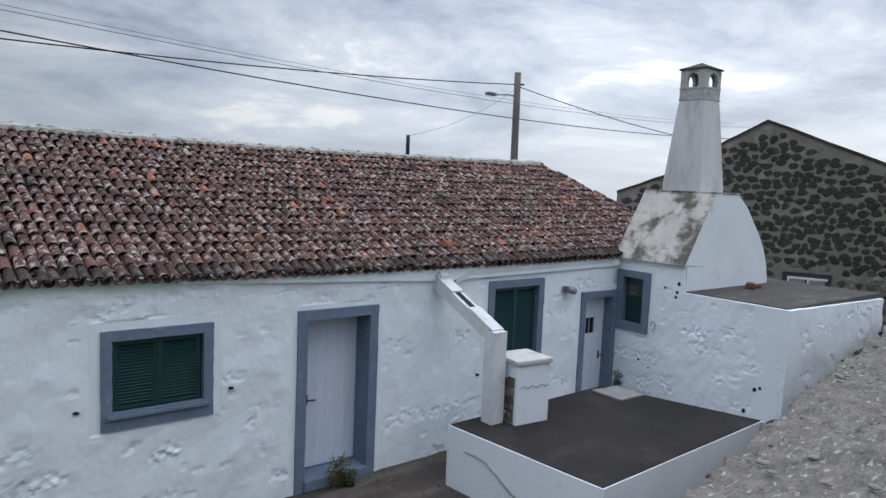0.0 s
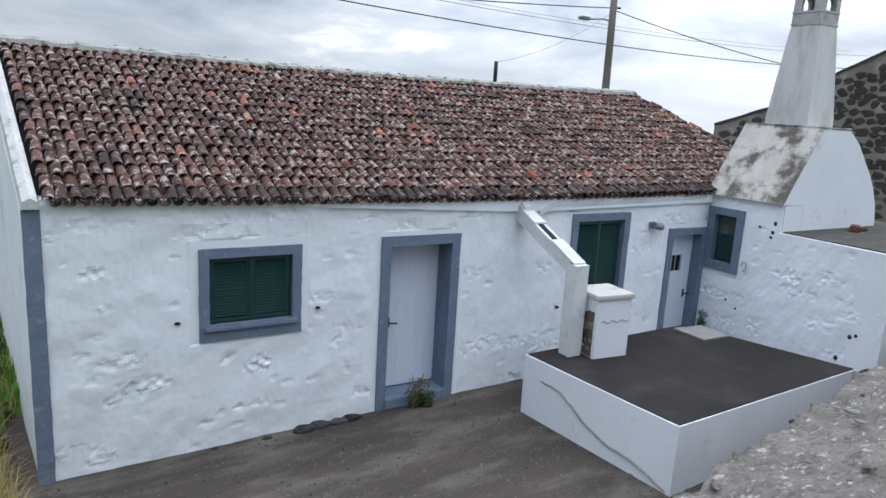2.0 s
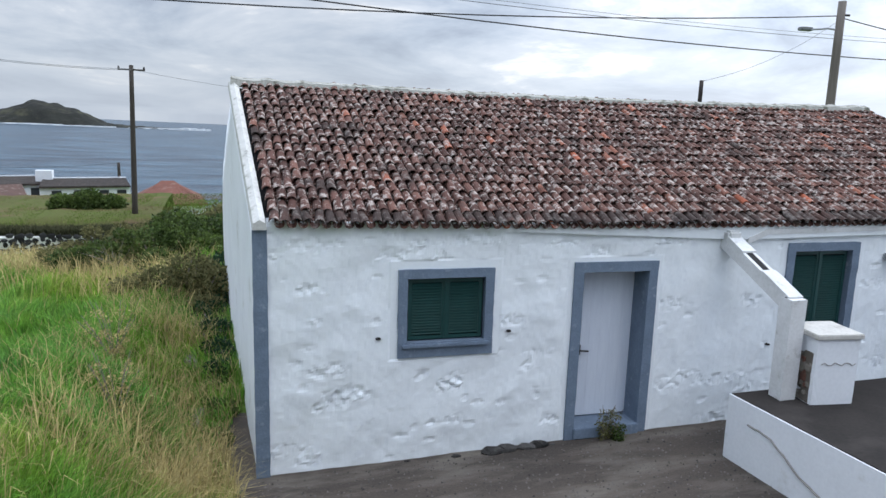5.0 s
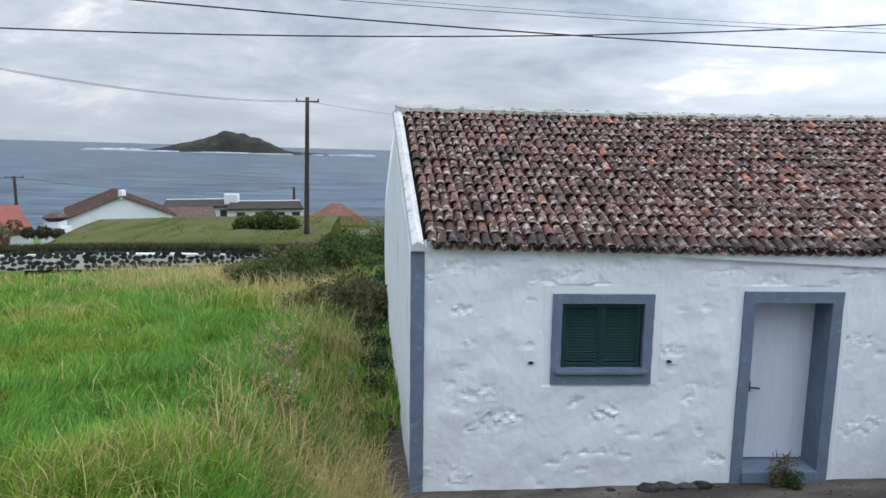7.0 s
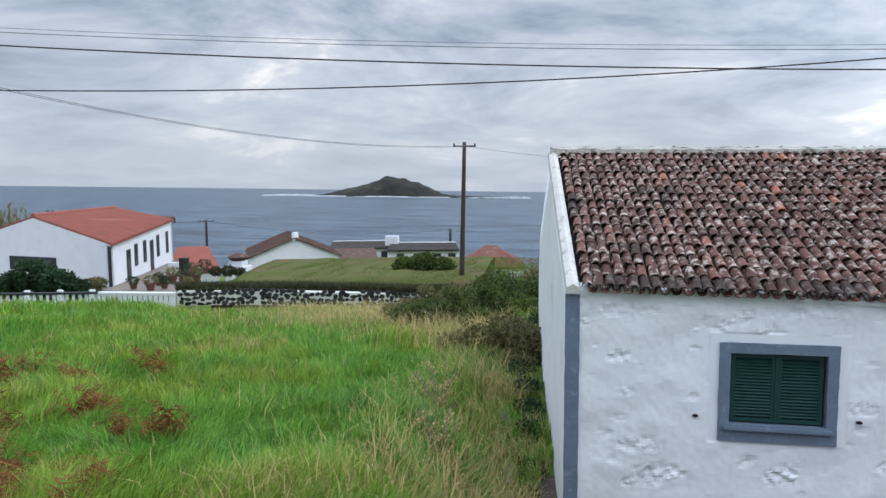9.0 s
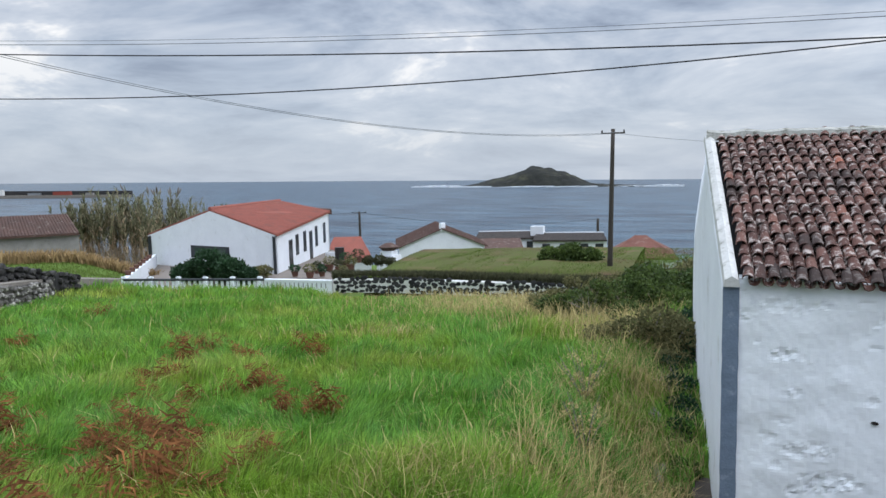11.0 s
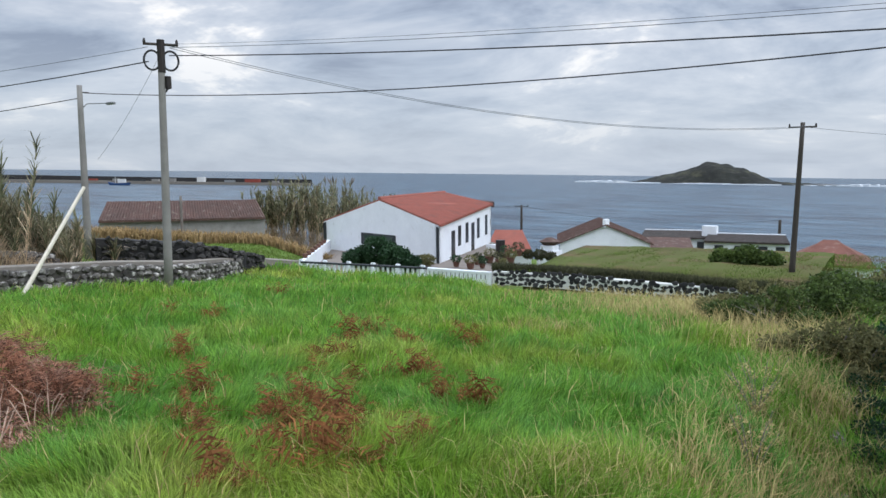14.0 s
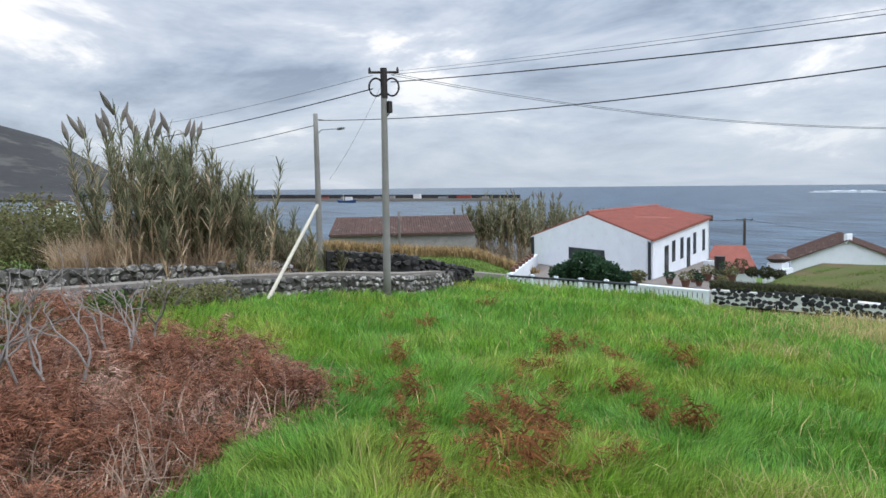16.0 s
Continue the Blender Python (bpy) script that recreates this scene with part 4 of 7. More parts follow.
for k in range(16):
    y, z = rng.uniform(-0.18, 0.04), rng.uniform(0.05, 0.55)
    w = rng.uniform(0.02, 0.05)
    part("rubble", turned(wobble(box(-0.295, -0.26, y - w, y + w, z - w, z + w, 0.008), 0.008, 20), tm), MORTAR if k % 3 else TERRA, tank)
pts = [Vector((-0.20 + 0.45 * k / 10, -0.252, 0.50 + 0.02 * math.sin(k * 1.9))) for k in range(11)]
part("crack", turned(tube(pts, 0.006, 5), tm), CEMENT, tank, "thin crack in the plaster")

gutter = thing("roof_drain", (5.9, -0.9, CZ), "white masonry drain channel leading from the eave to the cistern", "drain")
part("post", wobble(box(5.79, 6.00, -1.20, -1.0, CZ, 2.15), 0.006, 5, 4), STAINEDWHITE, gutter, "upright white drain post")
d0, d1 = Vector((5.77, 0.0, 2.66)), Vector((5.895, -1.06, 2.09))
dirv = d1 - d0
chan = bmesh.new()
for (a, b, c, d) in ((-0.095, -0.05, -0.09, 0.095), (0.05, 0.095, -0.09, 0.095), (-0.05, 0.05, -0.09, -0.05)):
    poly = [(d0.x + a, d0.y, d0.z + c), (d0.x + b, d0.y, d0.z + c), (d0.x + b, d0.y, d0.z + d), (d0.x + a, d0.y, d0.z + d)]
    q = prism(poly, dirv)
    tmp = bpy.data.meshes.new("t")
    q.to_mesh(tmp)
    q.free()
    chan.from_mesh(tmp)
    bpy.data.meshes.remove(tmp)
part("channel", chan, STAINEDWHITE, gutter, "open sloping channel")
# near-black filling almost to the rim: the slot's shade put in as colour
fill0 = d0 + Vector((0, 0, -0.045))
part("slot_shade", prism([(fill0.x - 0.048, fill0.y, fill0.z), (fill0.x + 0.048, fill0.y, fill0.z), (fill0.x + 0.048, fill0.y, fill0.z + 0.135), (fill0.x - 0.048, fill0.y, fill0.z + 0.135)], tuple(dirv)), DARK, gutter, "near-black filling painted as the shade in the open slot")
for k0, k1 in ((0.0, 0.36), (0.66, 1.06)):
    p0, p1 = d0 + dirv * k0, d0 + dirv * k1
    part("cover", wobble(prism([(p0.x - 0.098, p0.y, p0.z + 0.095), (p0.x + 0.098, p0.y, p0.z + 0.095), (p0.x + 0.098, p0.y, p0.z + 0.118), (p0.x - 0.098, p0.y, p0.z + 0.118)], p1 - p0), 0.004, 8, 2), STAINEDWHITE, gutter)
part("spout", wobble(box(5.68, 5.88, -0.15, 0.02, 2.56, 2.79, 0.03), 0.006, 5), STAINEDWHITE, gutter)
part("curb", wobble(prism([(6.05, -0.06, 2.68), (6.35, -0.06, 2.80), (9.6, -0.06, 2.84), (9.6, -0.06, 2.78), (6.35, -0.06, 2.72), (6.05, -0.06, 2.60)], (0, 0.05, 0)), 0.004, 5), STAINEDWHITE, gutter)


# ---- rubble wall along the lane ----
def lane_wall():
    """A broad retaining wall with a rough mortared top."""
    nx, ny = 420, 40
    verts, faces = [], []
    rows = []
    for i in range(nx + 1):
        x = -1.0 + 15.0 * i / nx
        yi = -6.0 + 0.197 * x
        w = 1.15 - 0.03 * x
        prof = [(yi + 0.12, -0.2), (yi + 0.04, 1.1)] + [(yi - w * k / (ny - 3), 2.2) for k in range(ny - 2)] + [(yi - w - 0.05, 1.5)]
        row = []
        for j, (y, z) in enumerate(prof):
            p = Vector((x, y, z))
            n = 0.05 * noise.noise(p * 1.7) + 0.022 * noise.noise(p * 7) + 0.022 * abs(noise.noise(p * 15)) + 0.012 * noise.noise(p * 31)
            if 1 < j < ny:
                z += n * 1.3
            row.append((x + n * 0.4, y + n * 1.3 * (j < 3), z))
        rows.append(row)
    for row in rows:
        verts += row
    k = len(rows[0])
    for i in range(nx):
        for j in range(k - 1):
            a = i * k + j
            faces.append((a, a + k, a + k + 1, a + 1))
    return raw("lane_wall", verts, faces, WALLTOP, True)


tagged(put("lane_wall", lane_wall()), "broad grey rubble wall with a rough mortared top", "stone wall", kind="structure")


# ---- stone barn behind the wing ----
def wall_frame(az, dist):
    """Origin and axes of an upright plane that faces the viewpoint at that bearing."""
    o = polar(az, dist)
    side = Vector((math.cos(radians(az)), math.sin(radians(az)), 0))
    back = Vector((-math.sin(radians(az)), math.cos(radians(az)), 0))
    return o, side, back


def lay_stones(parent, o, side, back, inside, u0, u1, z0, z1, size, material, seed, name="stone", jitter=0.42, depth=0.05, limit=300, gap=1.04, fill=1.0):
    """Rough stones set in courses on an upright face; every one an object on a shared mesh."""
    r = random.Random(seed)
    shapes = []
    for k in range(7):
        bm = bmesh.new()
        n = r.choice((6, 7, 7, 8))
        ring = [(math.cos(2 * math.pi * i / n + r.uniform(-0.25, 0.25)) * r.uniform(0.36, 0.57), math.sin(2 * math.pi * i / n + r.uniform(-0.25, 0.25)) * r.uniform(0.36, 0.57)) for i in range(n)]
        a = [bm.verts.new((x, 0.5, z)) for x, z in ring]
        b = [bm.verts.new((x * 0.98, -0.25, z * 0.98)) for x, z in ring]
        c = [bm.verts.new((x * 0.72, -0.5 + r.uniform(-0.12, 0.12), z * 0.72)) for x, z in ring]
        for p, q in ((a, b), (b, c)):
            for i in range(n):
                j = (i + 1) % n
                bm.faces.new((p[i], p[j], q[j], q[i]))
        bm.faces.new(c)
        bmesh.ops.recalc_face_normals(bm, faces=bm.faces)
        shapes.append(mesh_from(name, bm, material))
    R = Matrix((side, back, Vector((0, 0, 1)))).transposed().to_4x4()
    count = 0
    rest_v, rest_f = [], []
    z = z0 + size * 0.5
    row = 0
    while z < z1:
        u = u0 + (size * 0.5 if row % 2 else 0) + r.uniform(0, 0.2)
        while u < u1:
            w = size * r.uniform(0.75, 1.65)
            h = size * r.uniform(0.75, 1.05)
            uu, zz = u + w / 2, z + r.uniform(-jitter, jitter) * size * 0.6
            if inside(uu, zz):
                m = Matrix.Translation(o + side * uu + Vector((0, 0, zz))) @ R @ Matrix.Rotation(r.uniform(-0.3, 0.3), 4, "Y") @ Matrix.Diagonal((w * fill, depth * 2 * r.uniform(0.8, 1.3), h * fill, 1))
                me = r.choice(shapes)
                if count < limit:
                    put(name, me, parent, at=m)
                    count += 1
                else:
                    k = len(rest_v)
                    rest_v += [tuple(m @ v.co) for v in me.vertices]
                    rest_f += [tuple(k + i for i in p.vertices) for p in me.polygons]
            u += w * gap
        z += size * 0.88 * (gap / 1.04)
        row += 1
    if rest_v:
        tagged(put("stonework", raw("stonework", rest_v, rest_f, material), parent), kind="stuff")
    return count


barn_o, barn_s, barn_b = wall_frame(-66, 18)
GABLE = [(-4.3, 3.96), (-3.1, 4.42), (-1.73, 5.30), (-0.88, 5.79), (1.66, 4.78), (3.2, 4.12), (6.5, 2.85)]
barn = thing("stone_barn", tuple(barn_o), "dark stone gabled barn with grey mortar joints", "barn")
BARNMORTAR = mat("barn_mortar", (0.225, 0.204, 0.181), (0.15, 0.136, 0.121), 0.95, 3, 30, 0.8, 0.03, spots=(0.33, 0.30, 0.265), spot_scale=2.5, spot_at=(0.55, 0.7), spec=0.08)
outline = [(-4.3, 0.0)] + GABLE + [(6.5, 0.0)]
part("wall", prism([tuple(barn_o + barn_s * u + Vector((0, 0, z))) for u, z in outline], tuple(barn_b * 0.5)), BARNMORTAR, barn, "rubble stone gable wall")


def under_gable(u, z):
    top = np.interp(u, [g[0] for g in GABLE], [g[1] for g in GABLE])
    return z < top - 0.16 and not (-0.45 < u < 0.9 and 1.7 < z < 2.4)


lay_stones(barn, barn_o, barn_s, barn_b, under_gable, -4.2, 6.3, 1.3, 5.9, 0.20, BASALT, 5, depth=0.016, limit=300, gap=1.0, fill=1.02, jitter=0.55)
for i, (a, b) in enumerate(zip(GABLE, GABLE[1:])):
    p, q = barn_o + barn_s * a[0] + Vector((0, 0, a[1])), barn_o + barn_s * b[0] + Vector((0, 0, b[1]))
    part("roof", wobble(prism([tuple(p - barn_b * 0.03 + Vector((0, 0, 0.0))), tuple(q - barn_b * 0.03), tuple(q - barn_b * 0.03 + Vector((0, 0, 0.06))), tuple(p - barn_b * 0.03 + Vector((0, 0, 0.06)))], tuple(barn_b * 5)), 0.02, 2, 3), OLDDARK, barn)
bw = part("window", prism([tuple(barn_o + barn_s * u - barn_b * 0.04 + Vector((0, 0, z))) for u, z in ((-0.28, 1.80), (0.74, 1.80), (0.74, 2.30), (-0.28, 2.30))], tuple(barn_b * 0.06)), CHAR, barn, "small window in a dark surround")
for u0, u1 in ((-0.12, 0.20), (0.29, 0.61)):
    part("pane", prism([tuple(barn_o + barn_s * u - barn_b * 0.06 + Vector((0, 0, z))) for u, z in ((u0, 1.91), (u1, 1.91), (u1, 2.17), (u0, 2.17))], tuple(barn_b * 0.02)), STEEL, bw)
    part("glazing_bar", prism([tuple(barn_o + barn_s * u - barn_b * 0.07 + Vector((0, 0, z))) for u, z in ((u0 - 0.05, 2.15), (u1 + 0.05, 2.15), (u1 + 0.05, 2.20), (u0 - 0.05, 2.20))], tuple(barn_b * 0.02)), WHITEMORTAR, bw)
    part("glazing_bar", prism([tuple(barn_o + barn_s * u - barn_b * 0.07 + Vector((0, 0, z))) for u, z in ((u0 - 0.05, 1.89), (u0, 1.89), (u0, 2.15), (u0 - 0.05, 2.15))], tuple(barn_b * 0.02)), WHITEMORTAR, bw)


# ---- poles and cables ----
def pole(name, az0, d, z0, z1, r0, r1, material, label, az1=None, cross=(), sides=12):
    a, b = polar(az0, d, z0 - 0.6), polar(az0 if az1 is None else az1, d, z1)
    p = thing(name, tuple(polar(az0, d, z0)), label, "utility pole")
    part("shaft", tube([a.lerp(b, k / 6) for k in range(7)], r0, sides, r1), material, p, smooth=True)
    s = Vector((math.cos(radians(az0)), math.sin(radians(az0)), 0))
    for dz, half in cross:
        c = b + Vector((0, 0, -dz))
        part("crossarm", tube([c - s * half, c + s * half], 0.045, 6), DARKPOLE, p)
        for k in (-1, 1):
            bm = tube([c + s * half * 0.92 * k, c + s * half * 0.92 * k + Vector((0, 0, 0.06))], 0.035, 8, 0.05)
            add_tube(bm, [c + s * half * 0.92 * k + Vector((0, 0, 0.06)), c + s * half * 0.92 * k + Vector((0, 0, 0.17))], 0.05, 8, 0.025)
            part("insulator", bm, IRON, p)
    return p, b, s


p1, t1, s1 = pole("utility_pole", 58.38, 24, 0.62, 8.17, 0.145, 0.10, CONCRETE, "tall grey utility pole with coiled cable and box", 58.09, ((0.12, 0.52),))
for k in (-1, 1):
    c = t1 + Vector((0, 0, -0.62)) + s1 * 0.27 * k
    ring = [c + s1 * 0.24 * math.cos(a) + Vector((0, 0, 0.30 * math.sin(a))) for a in (2 * math.pi * i / 20 for i in range(21))]
    part("cable_coil", tube(ring, 0.035, 6), CABLE, p1, "coiled black spare cable")
part("head_wrap", tube([t1 + Vector((0, 0, -1.0)), t1 + Vector((0, 0, 0.02))], 0.12, 10), IRON, p1)
c = t1 + Vector((0, 0, -1.3)) + s1 * 0.15
part("junction_box", turned(box(-0.10, 0.10, -0.09, 0.09, -0.2, 0.2, 0.02), Matrix.Translation(c)), IRON, p1, "black junction box")
part("bracket", tube([c + Vector((0, 0, -0.2)), c + Vector((0, 0, -0.36)) - s1 * 0.12], 0.03, 6), IRON, p1)

p2, t2, s2 = pole("utility_pole", 63.82, 33, 0.92, 7.65, 0.17, 0.11, CONCRETE, "grey concrete pole carrying a small street lamp", 63.73, (), 8)
part("lamp_arm", tube([t2 + Vector((0, 0, -1.0)), t2 + s2 * 0.25 + Vector((0, 0, -0.75)), t2 + s2 * 0.95 + Vector((0, 0, -0.70))], 0.028, 6), STEEL, p2)
part("lamp_head", turned(box(-0.28, 0.28, -0.10, 0.10, -0.05, 0.05, 0.03), Matrix.Translation(t2 + s2 * 1.15 + Vector((0, 0, -0.70)))), STEEL, p2, "grey street lamp head")
part("bracket", tube([t2 + Vector((0, 0, -0.28)), t2 + s2 * 0.35 + Vector((0, 0, -0.30))], 0.03, 6), IRON, p2)

p3, t3, s3 = pole("utility_pole", 8.98, 38, -1.1, 6.36, 0.15, 0.10, DARKPOLE, "weathered wooden utility pole among shrubs", 8.72, ((0.22, 0.62),))
p4, t4, s4 = pole("utility_pole", 29.75, 75, -3.4, 0.50, 0.15, 0.12, DARKPOLE, "dark far-off utility pole above the shore", None, ((0.15, 0.75),))
rp, tr, sr = pole("utility_pole", -44.18, 25, 1.0, 8.05, 0.16, 0.115, WOODPOLE, "wooden utility pole with a street lamp behind the house", -44.06)
part("lamp_arm", tube([tr + Vector((0, 0, -0.85)), tr - sr * 0.3 + Vector((0, 0, -0.78)), tr - sr * 0.8 + Vector((0, 0, -0.80))], 0.03, 6), STEEL, rp)
part("lamp_head", turned(box(-0.22, 0.22, -0.12, 0.12, -0.05, 0.06, 0.03), Matrix.Translation(tr - sr * 0.92 + Vector((0, 0, -0.78)))), STEEL, rp, "grey street lamp head")
part("bracket", tube([tr + Vector((0, 0, -0.4)), tr + sr * 0.25 + Vector((0, 0, -0.42))], 0.035, 6), IRON, rp)
pole("chimney_flue", -35.28, 20, 4.0, 5.36, 0.06, 0.055, IRON, "thin dark metal flue behind the roof ridge")
pole("utility_pole", 9.92, 78, -3.9, -0.95, 0.16, 0.14, DARKPOLE, "dark wooden pole beside the far flat roofs")
pole("utility_pole", 57.2, 52, -0.9, 2.35, 0.10, 0.09, WOODPOLE, "pale far-off pole behind the long barn")


def cable(p, q, sag, r, material, label, upto=1.0):
    p, q = Vector(p), Vector(q)
    n = 28
    pts = [p.lerp(q, k / n) - Vector((0, 0, 4 * sag * (k / n) * (1 - k / n))) for k in range(int(n * upto) + 1)]
    solo("cable", tube(pts, r, 5), material, label, "cable", "overhead cables")


cable(polar(57.5, 24, 7.72), polar(-62, 45, 7.41), 1.19, 0.017, CABLE, "thick black overhead cable strung between poles")
cable(polar(57.5, 24, 7.97), polar(-62, 45, 8.11), 1.21, 0.009, GREYCABLE, "thin grey overhead wire strung between poles")
cable(polar(57.3, 24, 8.08), polar(-61, 45, 8.35), 1.21, 0.006, GREYCABLE, "thin grey overhead wire strung between poles")
cable(polar(63.4, 33, 7.34), polar(-43.9, 25, 7.63), 1.14, 0.017, CABLE, "thick black overhead cable strung between poles")
cable(polar(-43.9, 25, 7.60), polar(-62, 34, 6.10), 0.25, 0.017, CABLE, "black overhead cable leaving the wooden pole")
cable(polar(57.4, 24, 7.95), polar(8.7, 38, 6.12), 0.95, 0.010, GREYCABLE, "slack grey wire running to a distant pole")
cable(polar(57.4, 24, 8.02), polar(8.5, 38, 6.18), 0.98, 0.010, GREYCABLE, "slack grey wire running to a distant pole")
cable(polar(59.0, 24, 7.50), polar(84, 62, 7.6), 0.55, 0.020, CABLE, "thick black cable running down the lane", 0.45)
cable(polar(59.0, 24, 7.95), polar(84, 62, 8.6), 0.55, 0.009, GREYCABLE, "thin grey wire running down the lane", 0.45)
cable(polar(63.9, 33, 7.1), polar(84, 66, 6.2), 0.5, 0.018, CABLE, "black cable running from the concrete pole", 0.40)
cable(polar(8.7, 38, 6.15), polar(-12, 60, 6.2), 0.6, 0.010, GREYCABLE, "thin wire passing behind the roof")
cable(polar(29.75, 75, 0.4), polar(9.92, 78, -1.0), 0.9, 0.014, CABLE, "black cable sagging above the shore houses")
cable(polar(29.75, 75, 0.4), polar(46, 90, 0.2), 0.5, 0.014, CABLE, "black cable sagging above the shore houses")
cable(polar(58.2, 24, 7.7), polar(62.8, 34, 4.6), 0.2, 0.006, GREYCABLE, "thin stay wire between two poles")
cable(polar(-44.0, 25, 7.5), polar(-35.3, 20, 5.34), 0.25, 0.006, GREYCABLE, "thin wire to the flue behind the ridge")

prop = thing("timber_prop", tuple(polar(68.31, 21.0, 0.7)), "pale peeled timber prop leaning over the lane wall", "prop")
part("beam", tube([polar(68.33, 20.9, 0.72), polar(63.85, 22.9, 3.58)], 0.06, 8, 0.05), CREAM, prop)


# ---- dry stone walls by the field ----
LAVABLACK = mat("sooty_lava_stone", (0.065, 0.062, 0.06), (0.032, 0.031, 0.03), 0.95, 5, 35, 0.9, 0.04, rand=0.55, spots=(0.22, 0.21, 0.19), spot_scale=4, spot_at=(0.60, 0.72), spec=0.12)
LAVAPLAIN = mat("black_lava_stone", (0.045, 0.044, 0.046), (0.025, 0.025, 0.026), 0.95, 5, 35, 0.6, 0.02, rand=0.5, spec=0.15)

WALLCORE = mat("dusty_wall_core", (0.105, 0.098, 0.088), (0.055, 0.052, 0.047), 0.95, 6, 30, 0.8, 0.03, spec=0.1)


def stone_wall(name, line, height, thick, size, material, core, label, seed, depth, limit, gap=1.04, fill=1.0):
    """line: (bearing, distance, top height) along the wall."""
    w = thing(name, tuple(polar(line[0][0], line[0][1], line[0][2] - height)), label, "stone wall")
    pts = [polar(a, d, z) for a, d, z in line]
    left = limit
    for i, (a, b) in enumerate(zip(pts, pts[1:])):
        s = Vector((b.x - a.x, b.y - a.y, 0))
        length = s.length
        s.normalize()
        back = Vector((-s.y, s.x, 0))
        if back.dot(Vector((a.x - EX, a.y - EY, 0))) < 0:
            back = -back
        up = Vector((0, 0, 1))
        part("core", wobble(prism([tuple(a - up * height), tuple(b - up * height), tuple(b - up * 0.04), tuple(a - up * 0.04)], tuple(back * thick)), 0.03, 3, 4), core, w)
        slope = (b.z - a.z) / length
        base = Vector((a.x, a.y, a.z)) - up * height
        o = base
        n = lay_stones(w, o + Vector((0, 0, 0)), (s + Vector((0, 0, slope))), back, lambda u, z: u < length and z < height + size * 0.15, 0, length, 0, height + 0.08, size, material, seed + i, depth=depth, limit=max(0, left), gap=gap, fill=fill)
        left -= n
    return w


stone_wall("dry_stone_wall", [(86, 18.6, 1.72), (71.3, 21.5, 1.42), (62.3, 24.6, 1.02), (57.0, 27.0, 0.62), (52.8, 31, 0.22)], 1.05, 0.5, 0.235, LAVA, WALLCORE, "low dark lava dry-stone wall along the field", 21, 0.10, 300)
stone_wall("dry_stone_wall", [(90, 22, 2.15), (82.8, 23.5, 1.85), (71.3, 25.5, 1.50), (66, 27.5, 1.25)], 0.75, 0.5, 0.29, LAVA, WALLCORE, "tumbled lichened stone wall beside the lane", 31, 0.16, 140)
stone_wall("dry_stone_wall", [(63.3, 29, 1.55), (56.5, 29.5, 1.22), (52.6, 31.5, 0.50), (51.2, 33, 0.15)], 0.95, 0.6, 0.27, LAVABLACK, ROCKSEA, "black lava stone wall round the green paddock", 41, 0.14, 160)
stone_wall("mortared_lava_wall", [(4, 33, -1.35), (0, 34, -1.4)], 0.74, 0.5, 0.25, LAVAPLAIN, WHITEMORTAR, "lava stone wall with white joints behind the shrubs", 61, 0.03, 60, 1.0, 1.09)
# pale kerb of the lane on the front wall
bm = bmesh.new()
ln = [polar(a, d + 0.55, z + 0.03) for a, d, z in ((86, 18.6, 1.72), (71.3, 21.5, 1.42), (62.3, 24.6, 1.02), (57.0, 27.0, 0.62), (52.8, 31, 0.22), (48.3, 38, -0.92))]
lb = [polar(a, d + 1.1, z + 0.03) for a, d, z in ((86, 18.6, 1.72), (71.3, 21.5, 1.42), (62.3, 24.6, 1.02), (57.0, 27.0, 0.62), (52.8, 31, 0.22), (48.3, 38, -0.92))]
va, vb = [bm.verts.new(p) for p in ln], [bm.verts.new(p) for p in lb]
for i in range(len(ln) - 1):
    bm.faces.new((va[i], va[i + 1], vb[i + 1], vb[i]))
bmesh.ops.extrude_face_region(bm, geom=bm.faces[:])
for v in va + vb:
    v.co.z -= 0.35
bmesh.ops.recalc_face_normals(bm, faces=bm.faces)
solo("lane", bm, MORTAR, "narrow grey cement lane between stone walls", "lane", kind="structure")

stone_wall("mortared_lava_wall", [(32.1, 36, -1.14), (26, 35, -1.15), (18, 33.6, -1.20), (11, 33, -1.28)], 0.74, 0.5, 0.25, LAVAPLAIN, WHITEMORTAR, "lava stone wall with broad white mortar joints", 51, 0.03, 300, 1.0, 1.09)


# ---- neighbour's white house, patio and balustrade ----
villa = thing("white_house", tuple(polar(36.65, 46, -2.2)), "white single-storey house with orange tile roof and grey trim", "house")
h1, h2, h3 = polar(36.65, 46, 0.44), polar(46.2, 57, 0.0), polar(32.28, 60, 1.20)
apx, rfar = polar(41.58, 51.3, 1.95), polar(36.15, 65, 2.0)
# the gable's peak set into the plane of its wall
lift = apx.z
run, way = h2 - h1, polar(41.58, 1) - polar(41.58, 0)
apx = h1 + run * (((h1.x - EX) * way.y - (h1.y - EY) * way.x) / (run.y * way.x - run.x * way.y))
apx.z = lift
low = lambda p: Vector((p.x, p.y, -2.9))
inward = (h2 - h1).normalized()
part("wall", prism([tuple(p) for p in (low(h1), low(h2), h2, apx, h1)], tuple((h3 - h1).normalized() * 0.35)), PLASTER, villa, "white gable wall")
part("wall", prism([tuple(p) for p in (low(h1), h1, h3, low(h3))], tuple(Vector((inward.x, inward.y, 0)) * 0.35)), PLASTER, villa, "white long wall")
h4 = polar(42.5, 68, 0.9)
part("wall", prism([tuple(p) for p in (low(h3), h3, rfar, h4, low(h4))], tuple((h1 - h3).normalized() * 0.35)), PLASTER, villa)
part("wall", prism([tuple(p) for p in (low(h2), h2, h4, low(h4))], tuple(Vector((-inward.x, -inward.y, 0)) * 0.35)), PLASTER, villa)


